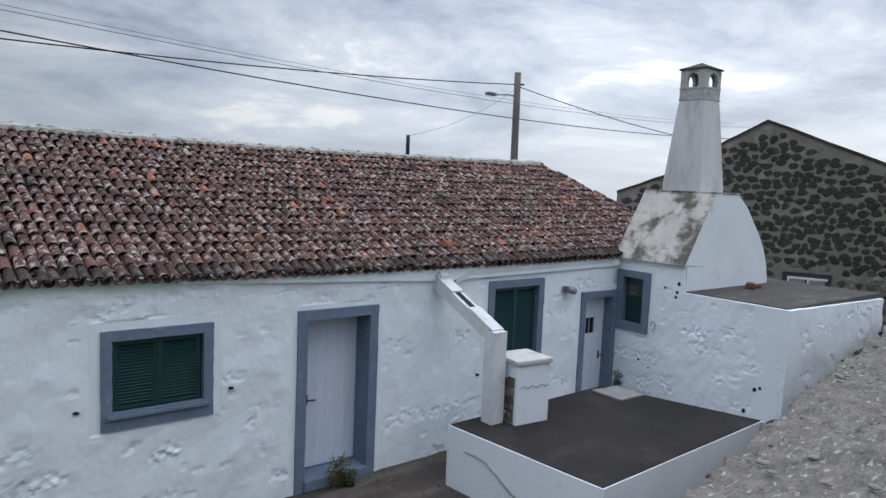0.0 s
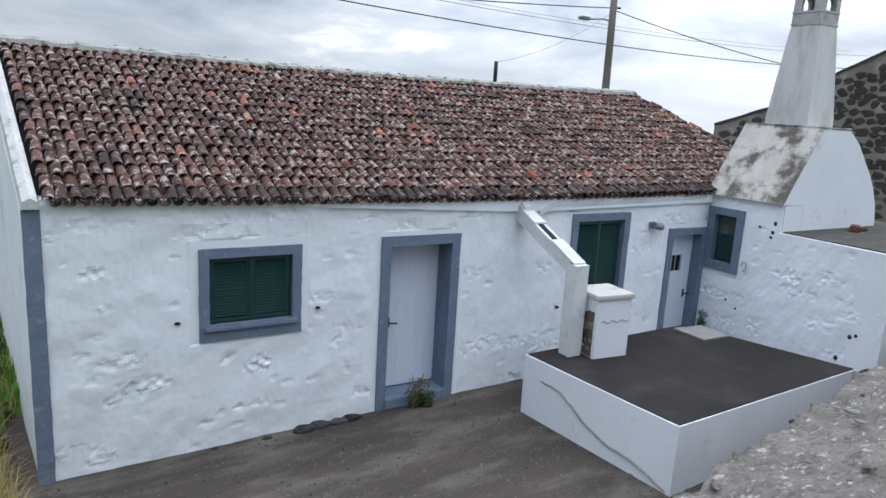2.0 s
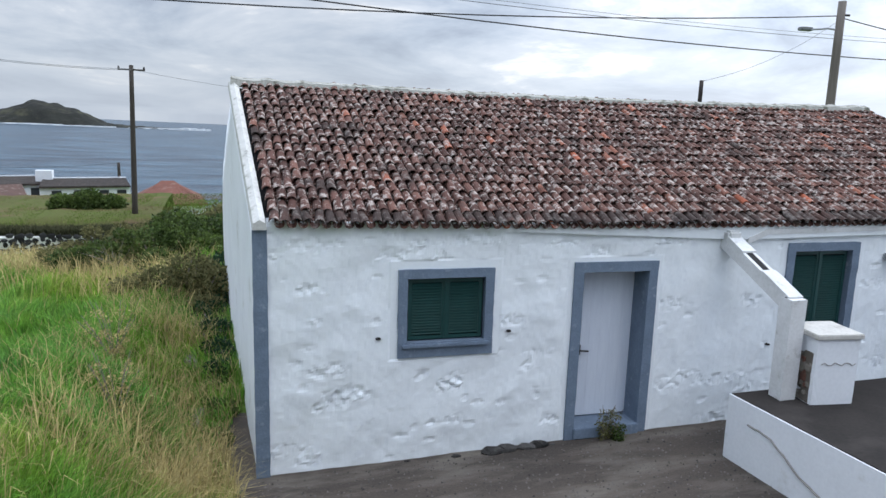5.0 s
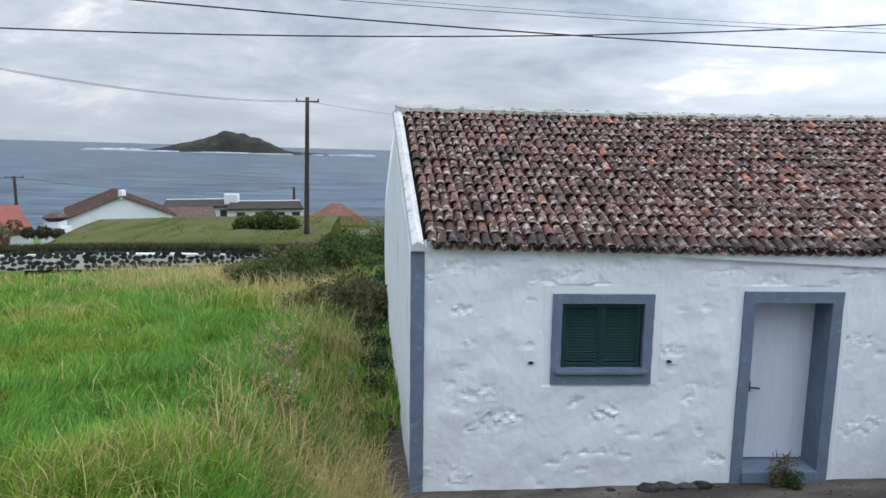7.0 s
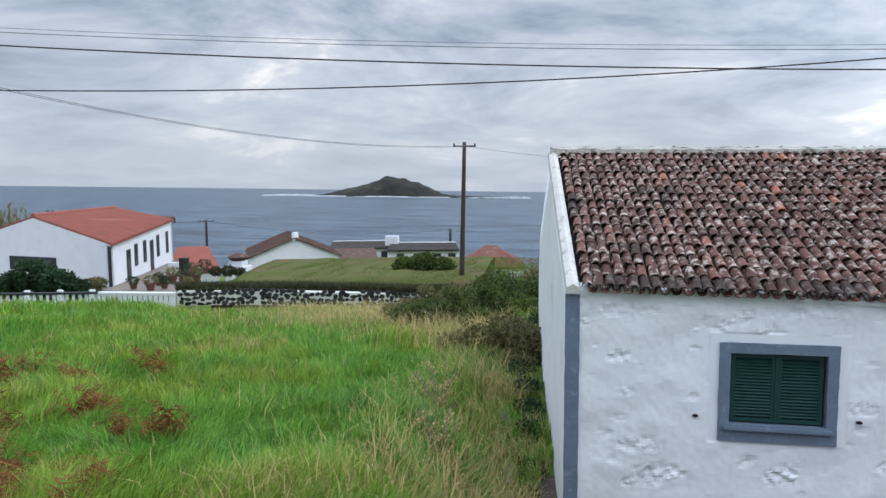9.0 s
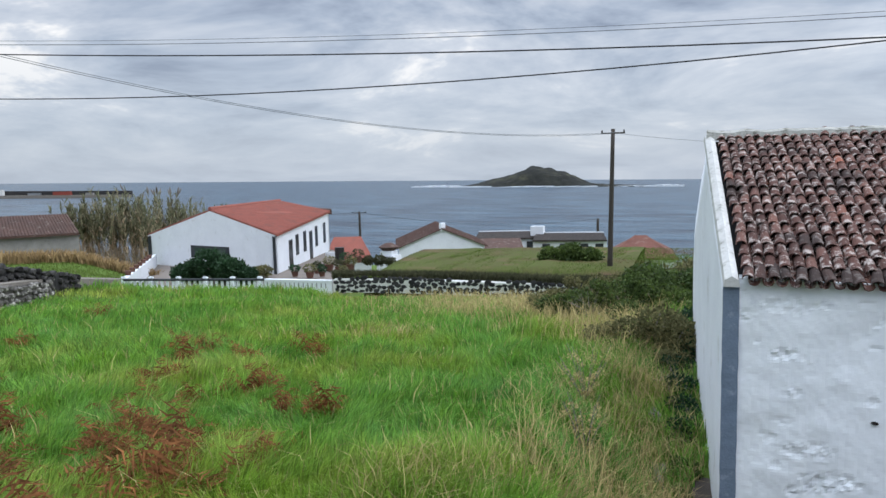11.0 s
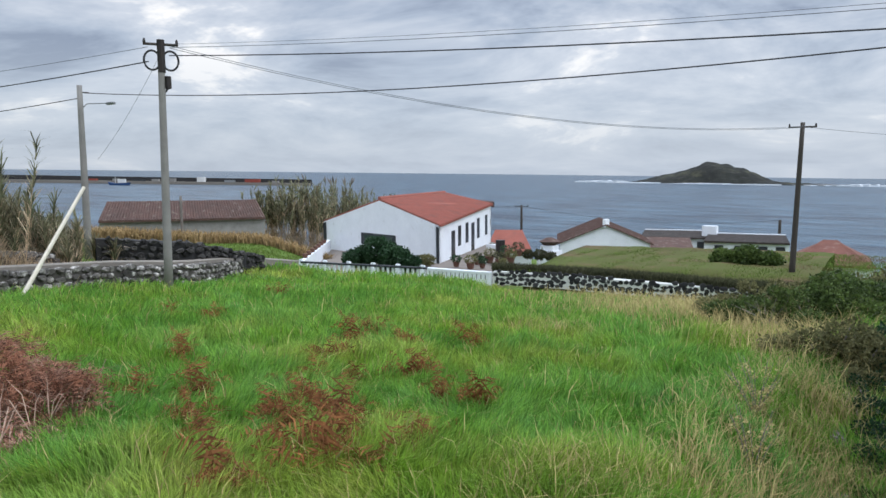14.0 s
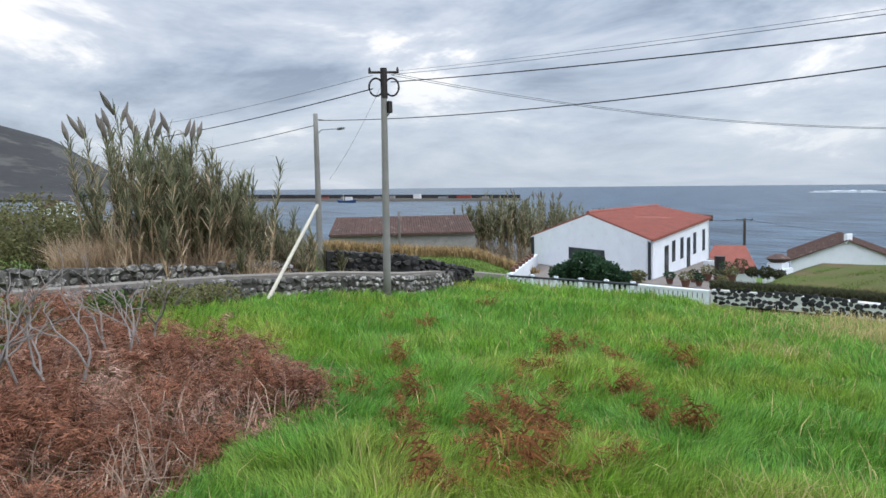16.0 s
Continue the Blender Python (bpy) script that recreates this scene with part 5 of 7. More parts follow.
def tiled_plane(parent, a, b, c, d, ribs, material, label, over=0.25, thick=0.12):
    """Roof slope: a-b along the ridge, d-c along the eave, with rounded tile rows."""
    a, b, c, d = (Vector(p) for p in (a, b, c, d))
    out = (d - a).normalized()
    d2, c2 = d + out * over, c + (c - b).normalized() * over
    rf = part("roof", prism([tuple(p) for p in (a, b, c2, d2)], (0, 0, thick)), material, parent, label)
    bm = bmesh.new()
    for k in range(ribs):
        f = (k + 0.5) / ribs
        p, q = a.lerp(b, f), d2.lerp(c2, f)
        add_tube(bm, [p + Vector((0, 0, thick)), q + Vector((0, 0, thick))], 0.075, 6)
    tagged(part("tile_ribbing", bm, material, rf), kind="stuff")
    return rf


tiled_plane(villa, apx, rfar, h3, h1, 44, ORANGE, "orange clay tile roof")
part("roof", prism([tuple(p) for p in (apx, h2, h4, rfar)], (0, 0, 0.12)), ORANGE, villa)
part("ridge_cap", tube([apx + Vector((0, 0, 0.16)), rfar + Vector((0, 0, 0.16))], 0.14, 8), ORANGE, villa)
part("corner_pilaster", prism([tuple(p) for p in (low(h1) - inward * 0.02, low(h1) + inward * 0.24, h1 + inward * 0.24 - Vector((0, 0, 0.05)), h1 - inward * 0.02 - Vector((0, 0, 0.15)))], tuple((h1 - h3).normalized() * 0.05)), CHAR, villa, "dark grey corner pilaster")
part("corner_pilaster", prism([tuple(p) for p in (low(h2) - inward * 0.4, low(h2), h2 - Vector((0, 0, 0.1)), h2 - inward * 0.4 - Vector((0, 0, 0.0)))], tuple((h1 - h3).normalized() * 0.05)), CHAR, villa)
gu = lambda f: h1.lerp(h2, f)
outw = (h1 - h3).normalized()
o0, o1 = gu(0.33), gu(0.63)
wn = part("window", prism([(o0.x, o0.y, -1.3), (o1.x, o1.y, -1.3), (o1.x, o1.y, -0.42), (o0.x, o0.y, -0.42)], tuple(outw * 0.06)), CHAR, villa, "wide window in a dark frame")
o0, o1 = gu(0.36), gu(0.60)
part("pane", prism([(o0.x, o0.y, -1.2), (o1.x, o1.y, -1.2), (o1.x, o1.y, -0.56), (o0.x, o0.y, -0.56)], tuple(outw * 0.075)), mat("dull_glass", (0.05, 0.075, 0.06), (0.03, 0.05, 0.045), 0.15, bump=0, spec=0.5), wn)
sidew = Vector((-inward.x, -inward.y, 0))
DARKGLASS = mat("dark_window_glass", (0.012, 0.014, 0.016), (0.02, 0.022, 0.025), 0.2, bump=0, spec=0.5)
for s, door in ((0.274, True), (0.396, False), (0.538, False), (0.651, True), (0.755, False), (0.906, False)):
    u = s * 46 / (60 - s * 14)
    hw = 0.028 if door else 0.024
    lo, hi = (0.02, 0.74) if door else (0.30, 0.80)
    def on(f, v):
        p = h1.lerp(h3, f)
        return Vector((p.x, p.y, -2.2 + (p.z + 2.2) * v))
    name = "door" if door else "window"
    fr = part(name, prism([tuple(on(u - hw, lo)), tuple(on(u + hw, lo)), tuple(on(u + hw, hi)), tuple(on(u - hw, hi))], tuple(sidew * 0.05)), CHAR, villa, "dark-framed " + name)
    part("pane", prism([tuple(on(u - hw * 0.7, lo + 0.03)), tuple(on(u + hw * 0.7, lo + 0.03)), tuple(on(u + hw * 0.7, hi - 0.03)), tuple(on(u - hw * 0.7, hi - 0.03))], tuple(sidew * 0.06)), DARKGLASS, fr)
# dark tiled annex at the rear corner
part("annex_roof", prism([tuple(polar(34.2, 62, 1.55)), tuple(polar(32.0, 61, 1.38)), tuple(polar(32.0, 61, 0.95)), tuple(polar(34.2, 62, 1.1))], tuple(polar(33, 63) - polar(33, 61))), OLDRED, villa, "dark old-tiled annex roof")

b0, b1, b2 = polar(48.1, 39.5, -1.00), polar(37.6, 37.2, -1.16), polar(32.2, 36.2, -1.26)
patio = bmesh.new()
pv_ = [patio.verts.new((p.x, p.y, -2.05)) for p in (b0, b1, b2, polar(30.3, 45), polar(31.6, 59), polar(34, 66), polar(46, 57.5))]
patio.faces.new(pv_)
bmesh.ops.extrude_face_region(patio, geom=patio.faces[:])
for v in pv_:
    v.co.z = -3.6
bmesh.ops.recalc_face_normals(patio, faces=patio.faces)
solo("patio", patio, PAVE, "grey paved patio beside the white house", "patio", kind="structure")

bal = thing("balustrade", tuple(b0 - Vector((0, 0, 1))), "white balustrade with dark handrail along the field edge", "balustrade")


def rail_box(a, b, z0, z1, th):
    s = (Vector((b.x, b.y, 0)) - Vector((a.x, a.y, 0))).normalized()
    n = Vector((-s.y, s.x, 0)) * th
    return prism([tuple(a + Vector((0, 0, z0)) - n / 2), tuple(b + Vector((0, 0, z0)) - n / 2), tuple(b + Vector((0, 0, z1)) - n / 2), tuple(a + Vector((0, 0, z1)) - n / 2)], tuple(n))


part("plinth", rail_box(b0, b1, -1.6, -0.52, 0.25), PLASTER, bal)
part("handrail", rail_box(b0, b1, -0.09, 0.0, 0.24), CHAR, bal, "dark painted handrail")
NB = 26
for k in range(NB + 1):
    p = b0.lerp(b1, k / NB)
    if k % 5 == 0:
        part("post", turned(box(-0.13, 0.13, -0.13, 0.13, -0.55, -0.09, 0.02), Matrix.Translation(p)), PLASTER, bal)
        part("finial", turned(box(-0.17, 0.17, -0.10, 0.10, 0.0, 0.12, 0.05), Matrix.Translation(p)), PLASTER, bal)
    else:
        part("baluster", tube([p + Vector((0, 0, z)) for z in (-0.55, -0.44, -0.30, -0.18, -0.08)], 0.075, 8, 0.075), PLASTER, bal)
part("parapet", rail_box(b1, b2, -1.6, -0.10, 0.22), PLASTER, bal, "solid white parapet")
part("coping", rail_box(b1, b2, -0.10, 0.0, 0.28), PLASTER, bal)
for k in range(14):
    p = b1.lerp(b2, (k + 0.5) / 15)
    part("slot", rail_box(p, b1.lerp(b2, (k + 0.72) / 15), -0.42, -0.16, 0.235), STEEL, bal)
ret = polar(45.8, 55.5, -1.35)
part("parapet", rail_box(b0, ret, -1.5, 0.0, 0.25), PLASTER, bal, "white return parapet")
for k in range(7):
    p = b0.lerp(ret, (k + 1) / 9)
    part("flower_pot", tube([p, p + Vector((0, 0, 0.25))], 0.12, 8, 0.18), TERRA, bal)


# ---- far houses by the shore ----
FADEDRED = mat("faded_red_tile", (0.185, 0.078, 0.058), (0.12, 0.054, 0.042), 0.9, 1.2, 12, 0.5, 0.03, spots=(0.24, 0.15, 0.12), spot_scale=2, spot_at=(0.55, 0.7))
def gabled(name, az, d, half, depth, z_base, z_eave, z_peak, roof_mat, label, turn=0.0, skew=0.0):
    o, s, b = wall_frame(az, d)
    R = Matrix.Rotation(radians(turn), 3, "Z")
    s, b = R @ s, R @ b
    ob = thing(name, tuple(o + Vector((0, 0, z_base))), label, "house")
    P = lambda u, v, z: o + s * u + b * v + Vector((0, 0, z))
    part("wall", prism([tuple(P(-half, 0, z_base)), tuple(P(half, 0, z_base)), tuple(P(half, 0, z_eave)), tuple(P(skew, 0, z_peak)), tuple(P(-half, 0, z_eave))], tuple(b * depth)), PLASTER, ob)
    tiled_plane(ob, P(skew, -0.2, z_peak), P(skew, depth, z_peak), P(half, depth, z_eave), P(half, -0.2, z_eave), 14, roof_mat, "old clay tile roof", 0.3, 0.1)
    tiled_plane(ob, P(skew, -0.2, z_peak), P(skew, depth, z_peak), P(-half, depth, z_eave), P(-half, -0.2, z_eave), 14, roof_mat, "old clay tile roof", 0.3, 0.1)
    return ob, P


cot, P = gabled("cottage", 22.85, 60, 3.75, 9, -3.9, -2.05, -0.50, OLDRED, "white gabled cottage with brown tile roof near the sea", 4)
part("chimney", turned(box(-0.13, 0.13, -0.28, 0.6, 0, 0.75, 0.03), Matrix.Translation(P(0, 0.1, -0.72))), PLASTER, cot)


def long_house(az0, az1, d, z_base, z_eave, z_ridge, roof_mat, wall, label, hips=0.12, depth=5.0, parapet=False):
    a, b = polar(az0, d), polar(az1, d)
    mid = (az0 + az1) / 2
    back = Vector((-math.sin(radians(mid)), math.cos(radians(mid)), 0)) * depth
    up = Vector((0, 0, 1))
    ob = thing("long_house", tuple(a + up * z_base), label, "house")
    part("wall", prism([tuple(a + up * z_base), tuple(b + up * z_base), tuple(b + up * z_eave), tuple(a + up * z_eave)], tuple(back)), wall, ob)
    ra, rb = a.lerp(b, hips) + back / 2 + up * z_ridge, a.lerp(b, 1 - hips) + back / 2 + up * z_ridge
    tiled_plane(ob, ra, rb, b + up * z_eave, a + up * z_eave, 60, roof_mat, "old clay tile roof slope", 0.3, 0.12)
    part("roof", prism([tuple(ra), tuple(a + up * z_eave), tuple(a + back + up * z_eave)], (0, 0, 0.1)), roof_mat, ob)
    part("roof", prism([tuple(rb), tuple(b + up * z_eave), tuple(b + back + up * z_eave)], (0, 0, 0.1)), roof_mat, ob)
    part("roof", prism([tuple(ra), tuple(rb), tuple(b + back + up * z_eave), tuple(a + back + up * z_eave)], (0, 0, 0.1)), roof_mat, ob)
    if parapet:
        part("parapet", prism([tuple(ra + up * 0.04), tuple(rb + up * 0.04), tuple(rb + up * 0.26), tuple(ra + up * 0.26)], tuple(back * 0.05)), PLASTER, ob, "white parapet along the roof")
        for f in (0.18, 0.42, 0.7, 0.9):
            c = a.lerp(b, f)
            s = (b - a).normalized() * 0.4
            part("window", prism([tuple(c - s + up * (z_eave - 1.1)), tuple(c + s + up * (z_eave - 1.1)), tuple(c + s + up * (z_eave - 0.3)), tuple(c - s + up * (z_eave - 0.3))], tuple(-back * 0.008)), CHAR, ob)
    return ob


long_house(63.0, 50.9, 55, -1.2, 0.55, 1.70, OLDRED, CEMENT, "long low barn with a dark old tile roof", 0.03)
long_house(20.0, 14.9, 74, -4.6, -2.75, -2.32, OLDDARK, PLASTER, "low white house with a dark flat roof at the shore", 0.05, parapet=True)
lh = long_house(15.2, 9.2, 72, -4.6, -2.85, -2.40, OLDDARK, PLASTER, "low white house with dark flat-pitched roof", 0.03, parapet=True)
part("chimney", turned(box(-0.7, 0.7, -0.4, 0.4, -0.3, 0.75, 0.03), Matrix.Translation(polar(14.8, 74.5, -2.2))), PLASTER, lh)
long_house(20.0, 16.0, 66, -4.4, -3.05, -2.35, OLDRED, REDPAINT, "low rust-red shed among the shore houses", 0.05)
long_house(9.3, 3.8, 58, -4.2, -2.95, -1.50, FADEDRED, PLASTER, "small white house with a hipped red tile roof", 0.42, 6)
long_house(32.7, 28.9, 66, -5.6, -3.55, -1.85, ORANGE, PLASTER, "small white house with a bright orange roof", 0.2, 5)

urn = thing("white_chimney", tuple(polar(27.4, 55, -3.3)), "white square chimney with a dark conical clay top", "chimney")
part("stack", turned(box(-0.75, 0.75, -0.75, 0.75, -3.6, -2.15, 0.03), Matrix.Translation(polar(27.4, 55))), PLASTER, urn)
part("neck", turned(box(-0.55, 0.55, -0.55, 0.55, -2.15, -1.75, 0.05), Matrix.Translation(polar(27.4, 55))), PLASTER, urn)
bm = tube([polar(27.4, 55, z) for z in (-1.75, -1.45)], 0.5, 12, 0.85)
add_tube(bm, [polar(27.4, 55, z) for z in (-1.45, -1.15)], 0.85, 12, 0.25)
part("top", bm, OLDRED, urn, "flared dark clay top")

# terraced green plot above the lava wall
def terrace_edge(d):
    """Bearing of the plot's open flank at that distance."""
    return np.interp(d, [34, 35, 36.5, 38, 53.5], [31.4, 31.4, 29.3, 28.0, 24.4])


bm = bmesh.new()
rows = []
for i in range(-1, 25):
    az = 31.4 - 23.4 * max(i, -0.3) / 24
    drop = -2.2 if i < 0 else 0.0
    rows.append([bm.verts.new(polar(az * terrace_edge(d) / 31.4, d, z + drop + 0.12 * noise.noise(Vector((az * 0.6, d * 0.3, 0))))) for d, z in ((34.4 + az * 0.06, -2.2), (34.5 + az * 0.06, -1.05), (38, -0.98), (43, -1.20), (48, -1.42), (53.5, -1.58), (56, -4.2))])
for a, b in zip(rows, rows[1:]):
    for j in range(6):
        bm.faces.new((a[j], b[j], b[j + 1], a[j + 1]))
bmesh.ops.recalc_face_normals(bm, faces=bm.faces)
solo("garden_terrace", bm, BARE, "raised grassy garden plot above the lava wall", "garden", kind="structure", smooth=True)

# ---- harbour and hill ----
bwt = thing("breakwater", tuple(afloat(60, 1000)), "long dark harbour breakwater with containers and sheds", "breakwater")
q0, q1 = afloat(82, 1200), afloat(47.3, 850)
n = Vector((-(q1 - q0).y, (q1 - q0).x, 0)).normalized() * 14
part("quay", prism([tuple(q0 + Vector((0, 0, -1))), tuple(q1 + Vector((0, 0, -1))), tuple(q1 + Vector((0, 0, 3.2))), tuple(q0 + Vector((0, 0, 4.5)))], tuple(n)), MORTAR, bwt)
part("sea_wall", prism([tuple(q0 + n * 0.9 + Vector((0, 0, 0))), tuple(q1 + n * 0.9 + Vector((0, 0, 0))), tuple(q1 + n * 0.9 + Vector((0, 0, 7.5))), tuple(q0 + n * 0.9 + Vector((0, 0, 11)))], tuple(n * 0.5)), ROCKSEA, bwt, "dark rock sea wall")
for f, w, h, m in ((0.62, 9, 2.6, REDPAINT), (0.66, 6, 3.0, CONCRETE), (0.70, 14, 2.2, CHAR), (0.76, 6, 4, CONCRETE), (0.81, 9, 6.0, WHITEMORTAR), (0.90, 18, 4.0, REDPAINT), (0.94, 8, 2.4, CONCRETE), (0.73, 8, 3, CONCRETE), (0.86, 12, 2.6, STEEL)):
    p = q0.lerp(q1, f)
    part("container", turned(box(-w / 2, w / 2, -3, 3, 0, h), Matrix.Translation(p + n * 0.4 + Vector((0, 0, 3.3))) @ Matrix.Rotation(math.atan2((q1 - q0).y, (q1 - q0).x), 4, "Z")), m, bwt)
ship = thing("ship", tuple(afloat(61.4, 980)), "small blue and white ship moored at the breakwater", "ship")
R = Matrix.Translation(afloat(61.4, 850)) @ Matrix.Scale(0.78, 4) @ Matrix.Rotation(math.atan2((q1 - q0).y, (q1 - q0).x), 4, "Z")
part("hull", turned(prism([(-17, -3, 5), (-14, -3, -0.5), (12, -3, -0.5), (14, -3, 4), (-8, -3, 3.2)], (0, 6, 0)), R), BLUEHULL, ship)
part("wheelhouse", turned(box(-3, 8, -2, 2, 3.0, 9.0, 0.3), R), WHITEMORTAR, ship)
part("mast", turned(tube([(-7, 0, 3), (-7, 0, 13)], 0.35, 6), R), WHITEMORTAR, ship)


def build_hill():
    verts, faces = [], []
    na, nd = 60, 14
    for j in range(nd + 1):
        for i in range(na + 1):
            az = 72 + 60 * i / na
            d = 1300 + 2600 * j / nd
            h = np.interp(az, [72, 76, 78, 80, 82.6, 86, 95, 132], [-6, 5, 45, 116, 197, 250, 300, 150]) * (0.03 + 0.97 * smooth_step(0.1, 0.65, j / nd)) * (1 - 0.3 * smooth_step(0.7, 1, j / nd))
            p = afloat(az, d, -4 + h * (1 + 0.06 * noise.noise(Vector((az * 0.3, d * 0.002, 0)))) )
            verts.append(tuple(p))
    for j in range(nd):
        for i in range(na):
            a = j * (na + 1) + i
            faces.append((a, a + na + 1, a + na + 2, a + 1))
    tagged(put("hill", raw("hill", verts, faces, HILL, True)), "distant dark hillside with pale pastures", "hill")


build_hill()
for az, d, z, w in ((82.6, 130, 3.3, 2.2),):
    gabled("cottage", az, d, w, 8, -2.0, z - 1.4, z, OLDRED, "pale far-off house half hidden by shrubs", 10)


# ---- plants ----
def tri_mesh(name, verts, tris, material):
    """A mesh of triangles from two arrays."""
    me = bpy.data.meshes.new(name)
    nv, nt_ = len(verts), len(tris)
    me.vertices.add(nv)
    me.vertices.foreach_set("co", np.asarray(verts, np.float32).ravel())
    me.loops.add(nt_ * 3)
    me.loops.foreach_set("vertex_index", np.asarray(tris, np.int32).ravel())
    me.polygons.add(nt_)
    me.polygons.foreach_set("loop_start", np.arange(0, nt_ * 3, 3, dtype=np.int32))
    me.update(calc_edges=True)
    me.validate()
    me.materials.append(material)
    return me


def blades(base, height, width, g, lean=0.55, lean_to=None):
    """Bent tapering blades, five corners each, rooted at the given places."""
    n = len(base)
    a = g.uniform(0, 2 * np.pi, n)
    b = g.uniform(0, 2 * np.pi, n) if lean_to is None else lean_to
    side = np.stack([np.cos(a), np.sin(a), np.zeros(n)], 1) * (width / 2)[:, None]
    k = g.uniform(0.15, 1.0, n) * lean
    tip = np.stack([np.cos(b) * k * height, np.sin(b) * k * height, height * np.sqrt(np.clip(1 - (0.8 * k) ** 2, 0.15, 1))], 1)
    mid = np.stack([np.cos(b) * k * height * 0.3, np.sin(b) * k * height * 0.3, height * 0.58], 1)
    v = np.stack([base - side, base + side, base + mid - side * 0.8, base + mid + side * 0.8, base + tip], 1).reshape(-1, 3)
    i = (np.arange(n) * 5)[:, None]
    t = np.concatenate([i + np.array([0, 1, 3]), i + np.array([0, 3, 2]), i + np.array([2, 3, 4])], 0)
    return v, t


def join(parts_):
    vs, ts, k = [], [], 0
    for v, t in parts_:
        vs.append(v)
        ts.append(t + k)
        k += len(v)
    return np.concatenate(vs), np.concatenate(ts)


def scatter(n, az0, az1, d0, d1, g):
    """Places spread over a sector, thicker near the viewpoint."""
    az = np.radians(g.uniform(az0, az1, n))
    d = np.exp(g.uniform(np.log(d0), np.log(d1), n))
    return EX - np.sin(az) * d, EY + np.cos(az) * d, d, np.degrees(az)


g = np.random.default_rng(7)


def on_field(x, y, d, az):
    """True on the open field: off the yard, the house, the walls and the thick bracken."""
    edge = -0.75 + 0.42 * smooth_step(0.6, 2.2, y) - 0.09 * np.clip(y, 0, 9) + 0.10 * np.clip(-y, 0, 8)
    far = np.interp(az, [-5, 5, 13, 32, 37.6, 48.1, 52.8, 57, 62.3, 71.3, 86, 96], [31, 32, 32.5, 35.4, 36.6, 38.6, 30.6, 26.6, 24.2, 21.1, 18.3, 17])
    return (x < edge + 0.25) & (d < far)


def bracken_part(az, d):
    e = np.interp(d, [4.0, 5.0, 6.2, 7, 8, 9.5, 11, 13, 16], [80, 75, 68, 64, 64, 70, 74, 76.5, 78])
    return az > e


x, y, d, az = scatter(420000, -8, 100, 2.6, 38, g)
keep = on_field(x, y, d, az) & ~(bracken_part(az, d) & (g.random(len(x)) < 0.90))
x, y, d = x[keep], y[keep], d[keep]
tuft = np.array([noise.noise(Vector((a * 0.9, b * 0.9, 0))) for a, b in zip(x[::1], y[::1])])
near_house = smooth_step(-3.2, -1.2, x) * (y > -4)
small = np.array([noise.noise(Vector((a * 2.6, b * 2.6, 4))) for a, b in zip(x, y)])
h = (0.20 + 0.15 * tuft + 0.16 * small + g.uniform(-0.06, 0.10, len(x))) * (1 + 0.012 * d) * (1 - 0.45 * smooth_step(22, 31, d)) * (1 + 0.12 * near_house)
h = h * (1 + 1.1 * smooth_step(29, 34, d) * (np.degrees(np.arctan2(EX - x, y - EY)) > 31))
h = np.clip(h, 0.07, 0.7)
w = (0.005 + 0.0009 * d) * g.uniform(0.7, 1.4, len(x))
dryness = g.random(len(x)) < 0.02 + 0.16 * near_house * (tuft > -0.15) + 0.03 * (tuft < -0.3)
base = np.stack([x, y, terrain(x, y) - 0.02], 1)
drift = np.array([noise.noise(Vector((a * 0.55, b * 0.55, 7))) for a, b in zip(x, y)]) * 7 + 2.0 * small + g.normal(0, 0.55, len(x))
v, t = blades(base[~dryness], h[~dryness], w[~dryness], g, 0.9, drift[~dryness])
tagged(put("grass", tri_mesh("grass", v, t, GRASS)), "lush uneven green meadow grass on the sloping field", "grass", kind="stuff")
v, t = blades(base[dryness], h[dryness] * 1.25, w[dryness] * 0.8, g, 0.95)
parts_ = [(v, t)]
# straw tufts by the house corner and along the far edge
for cx, cy, n, hh, rad in ((-1.3, -1.9, 750, 0.50, 0.32), (-0.9, -1.45, 800, 0.55, 0.22), (-0.75, -0.7, 900, 0.55, 0.24), (-0.85, 0.3, 400, 0.5, 0.2), (-1.2, 0.6, 500, 0.40, 0.4), (-0.9, -0.2, 800, 0.45, 0.3), (-1.1, 1.8, 500, 0.5, 0.35), (-0.45, -2.4, 420, 0.50, 0.4), (-1.9, -3.2, 150, 0.45, 0.5), (-1.7, 6.3, 600, 0.75, 0.7), (-1.4, 3.8, 420, 0.6, 0.4), (-7.3, 12.6, 1300, 0.55, 1.6), (-5.0, 10.6, 1300, 0.6, 1.2), (-8.8, 16.5, 1300, 0.6, 2.2), (-7.0, 6.0, 350, 0.4, 0.7), (-3.0, 8.6, 900, 0.65, 1.0), (-5.2, 13.8, 1200, 0.7, 1.2)):
    px_ = cx + g.normal(0, rad, n)
    py_ = cy + g.normal(0, rad, n)
    ok = px_ < -0.38 + 0.10 * np.clip(-py_, 0, 8) - 0.09 * np.clip(py_, 0, 9)
    px_, py_ = px_[ok], py_[ok]
    dd = np.hypot(px_ - EX, py_ - EY)
    bs = np.stack([px_, py_, terrain(px_, py_) - 0.02], 1)
    parts_.append(blades(bs, hh * g.uniform(0.4, 1.2, len(px_)), (0.004 + 0.0008 * dd), g, 1.1))
v, t = join(parts_)
tagged(put("dry_grass", tri_mesh("dry_grass", v, t, DRY)), "bleached straw-coloured grass among the green", "grass", kind="stuff")

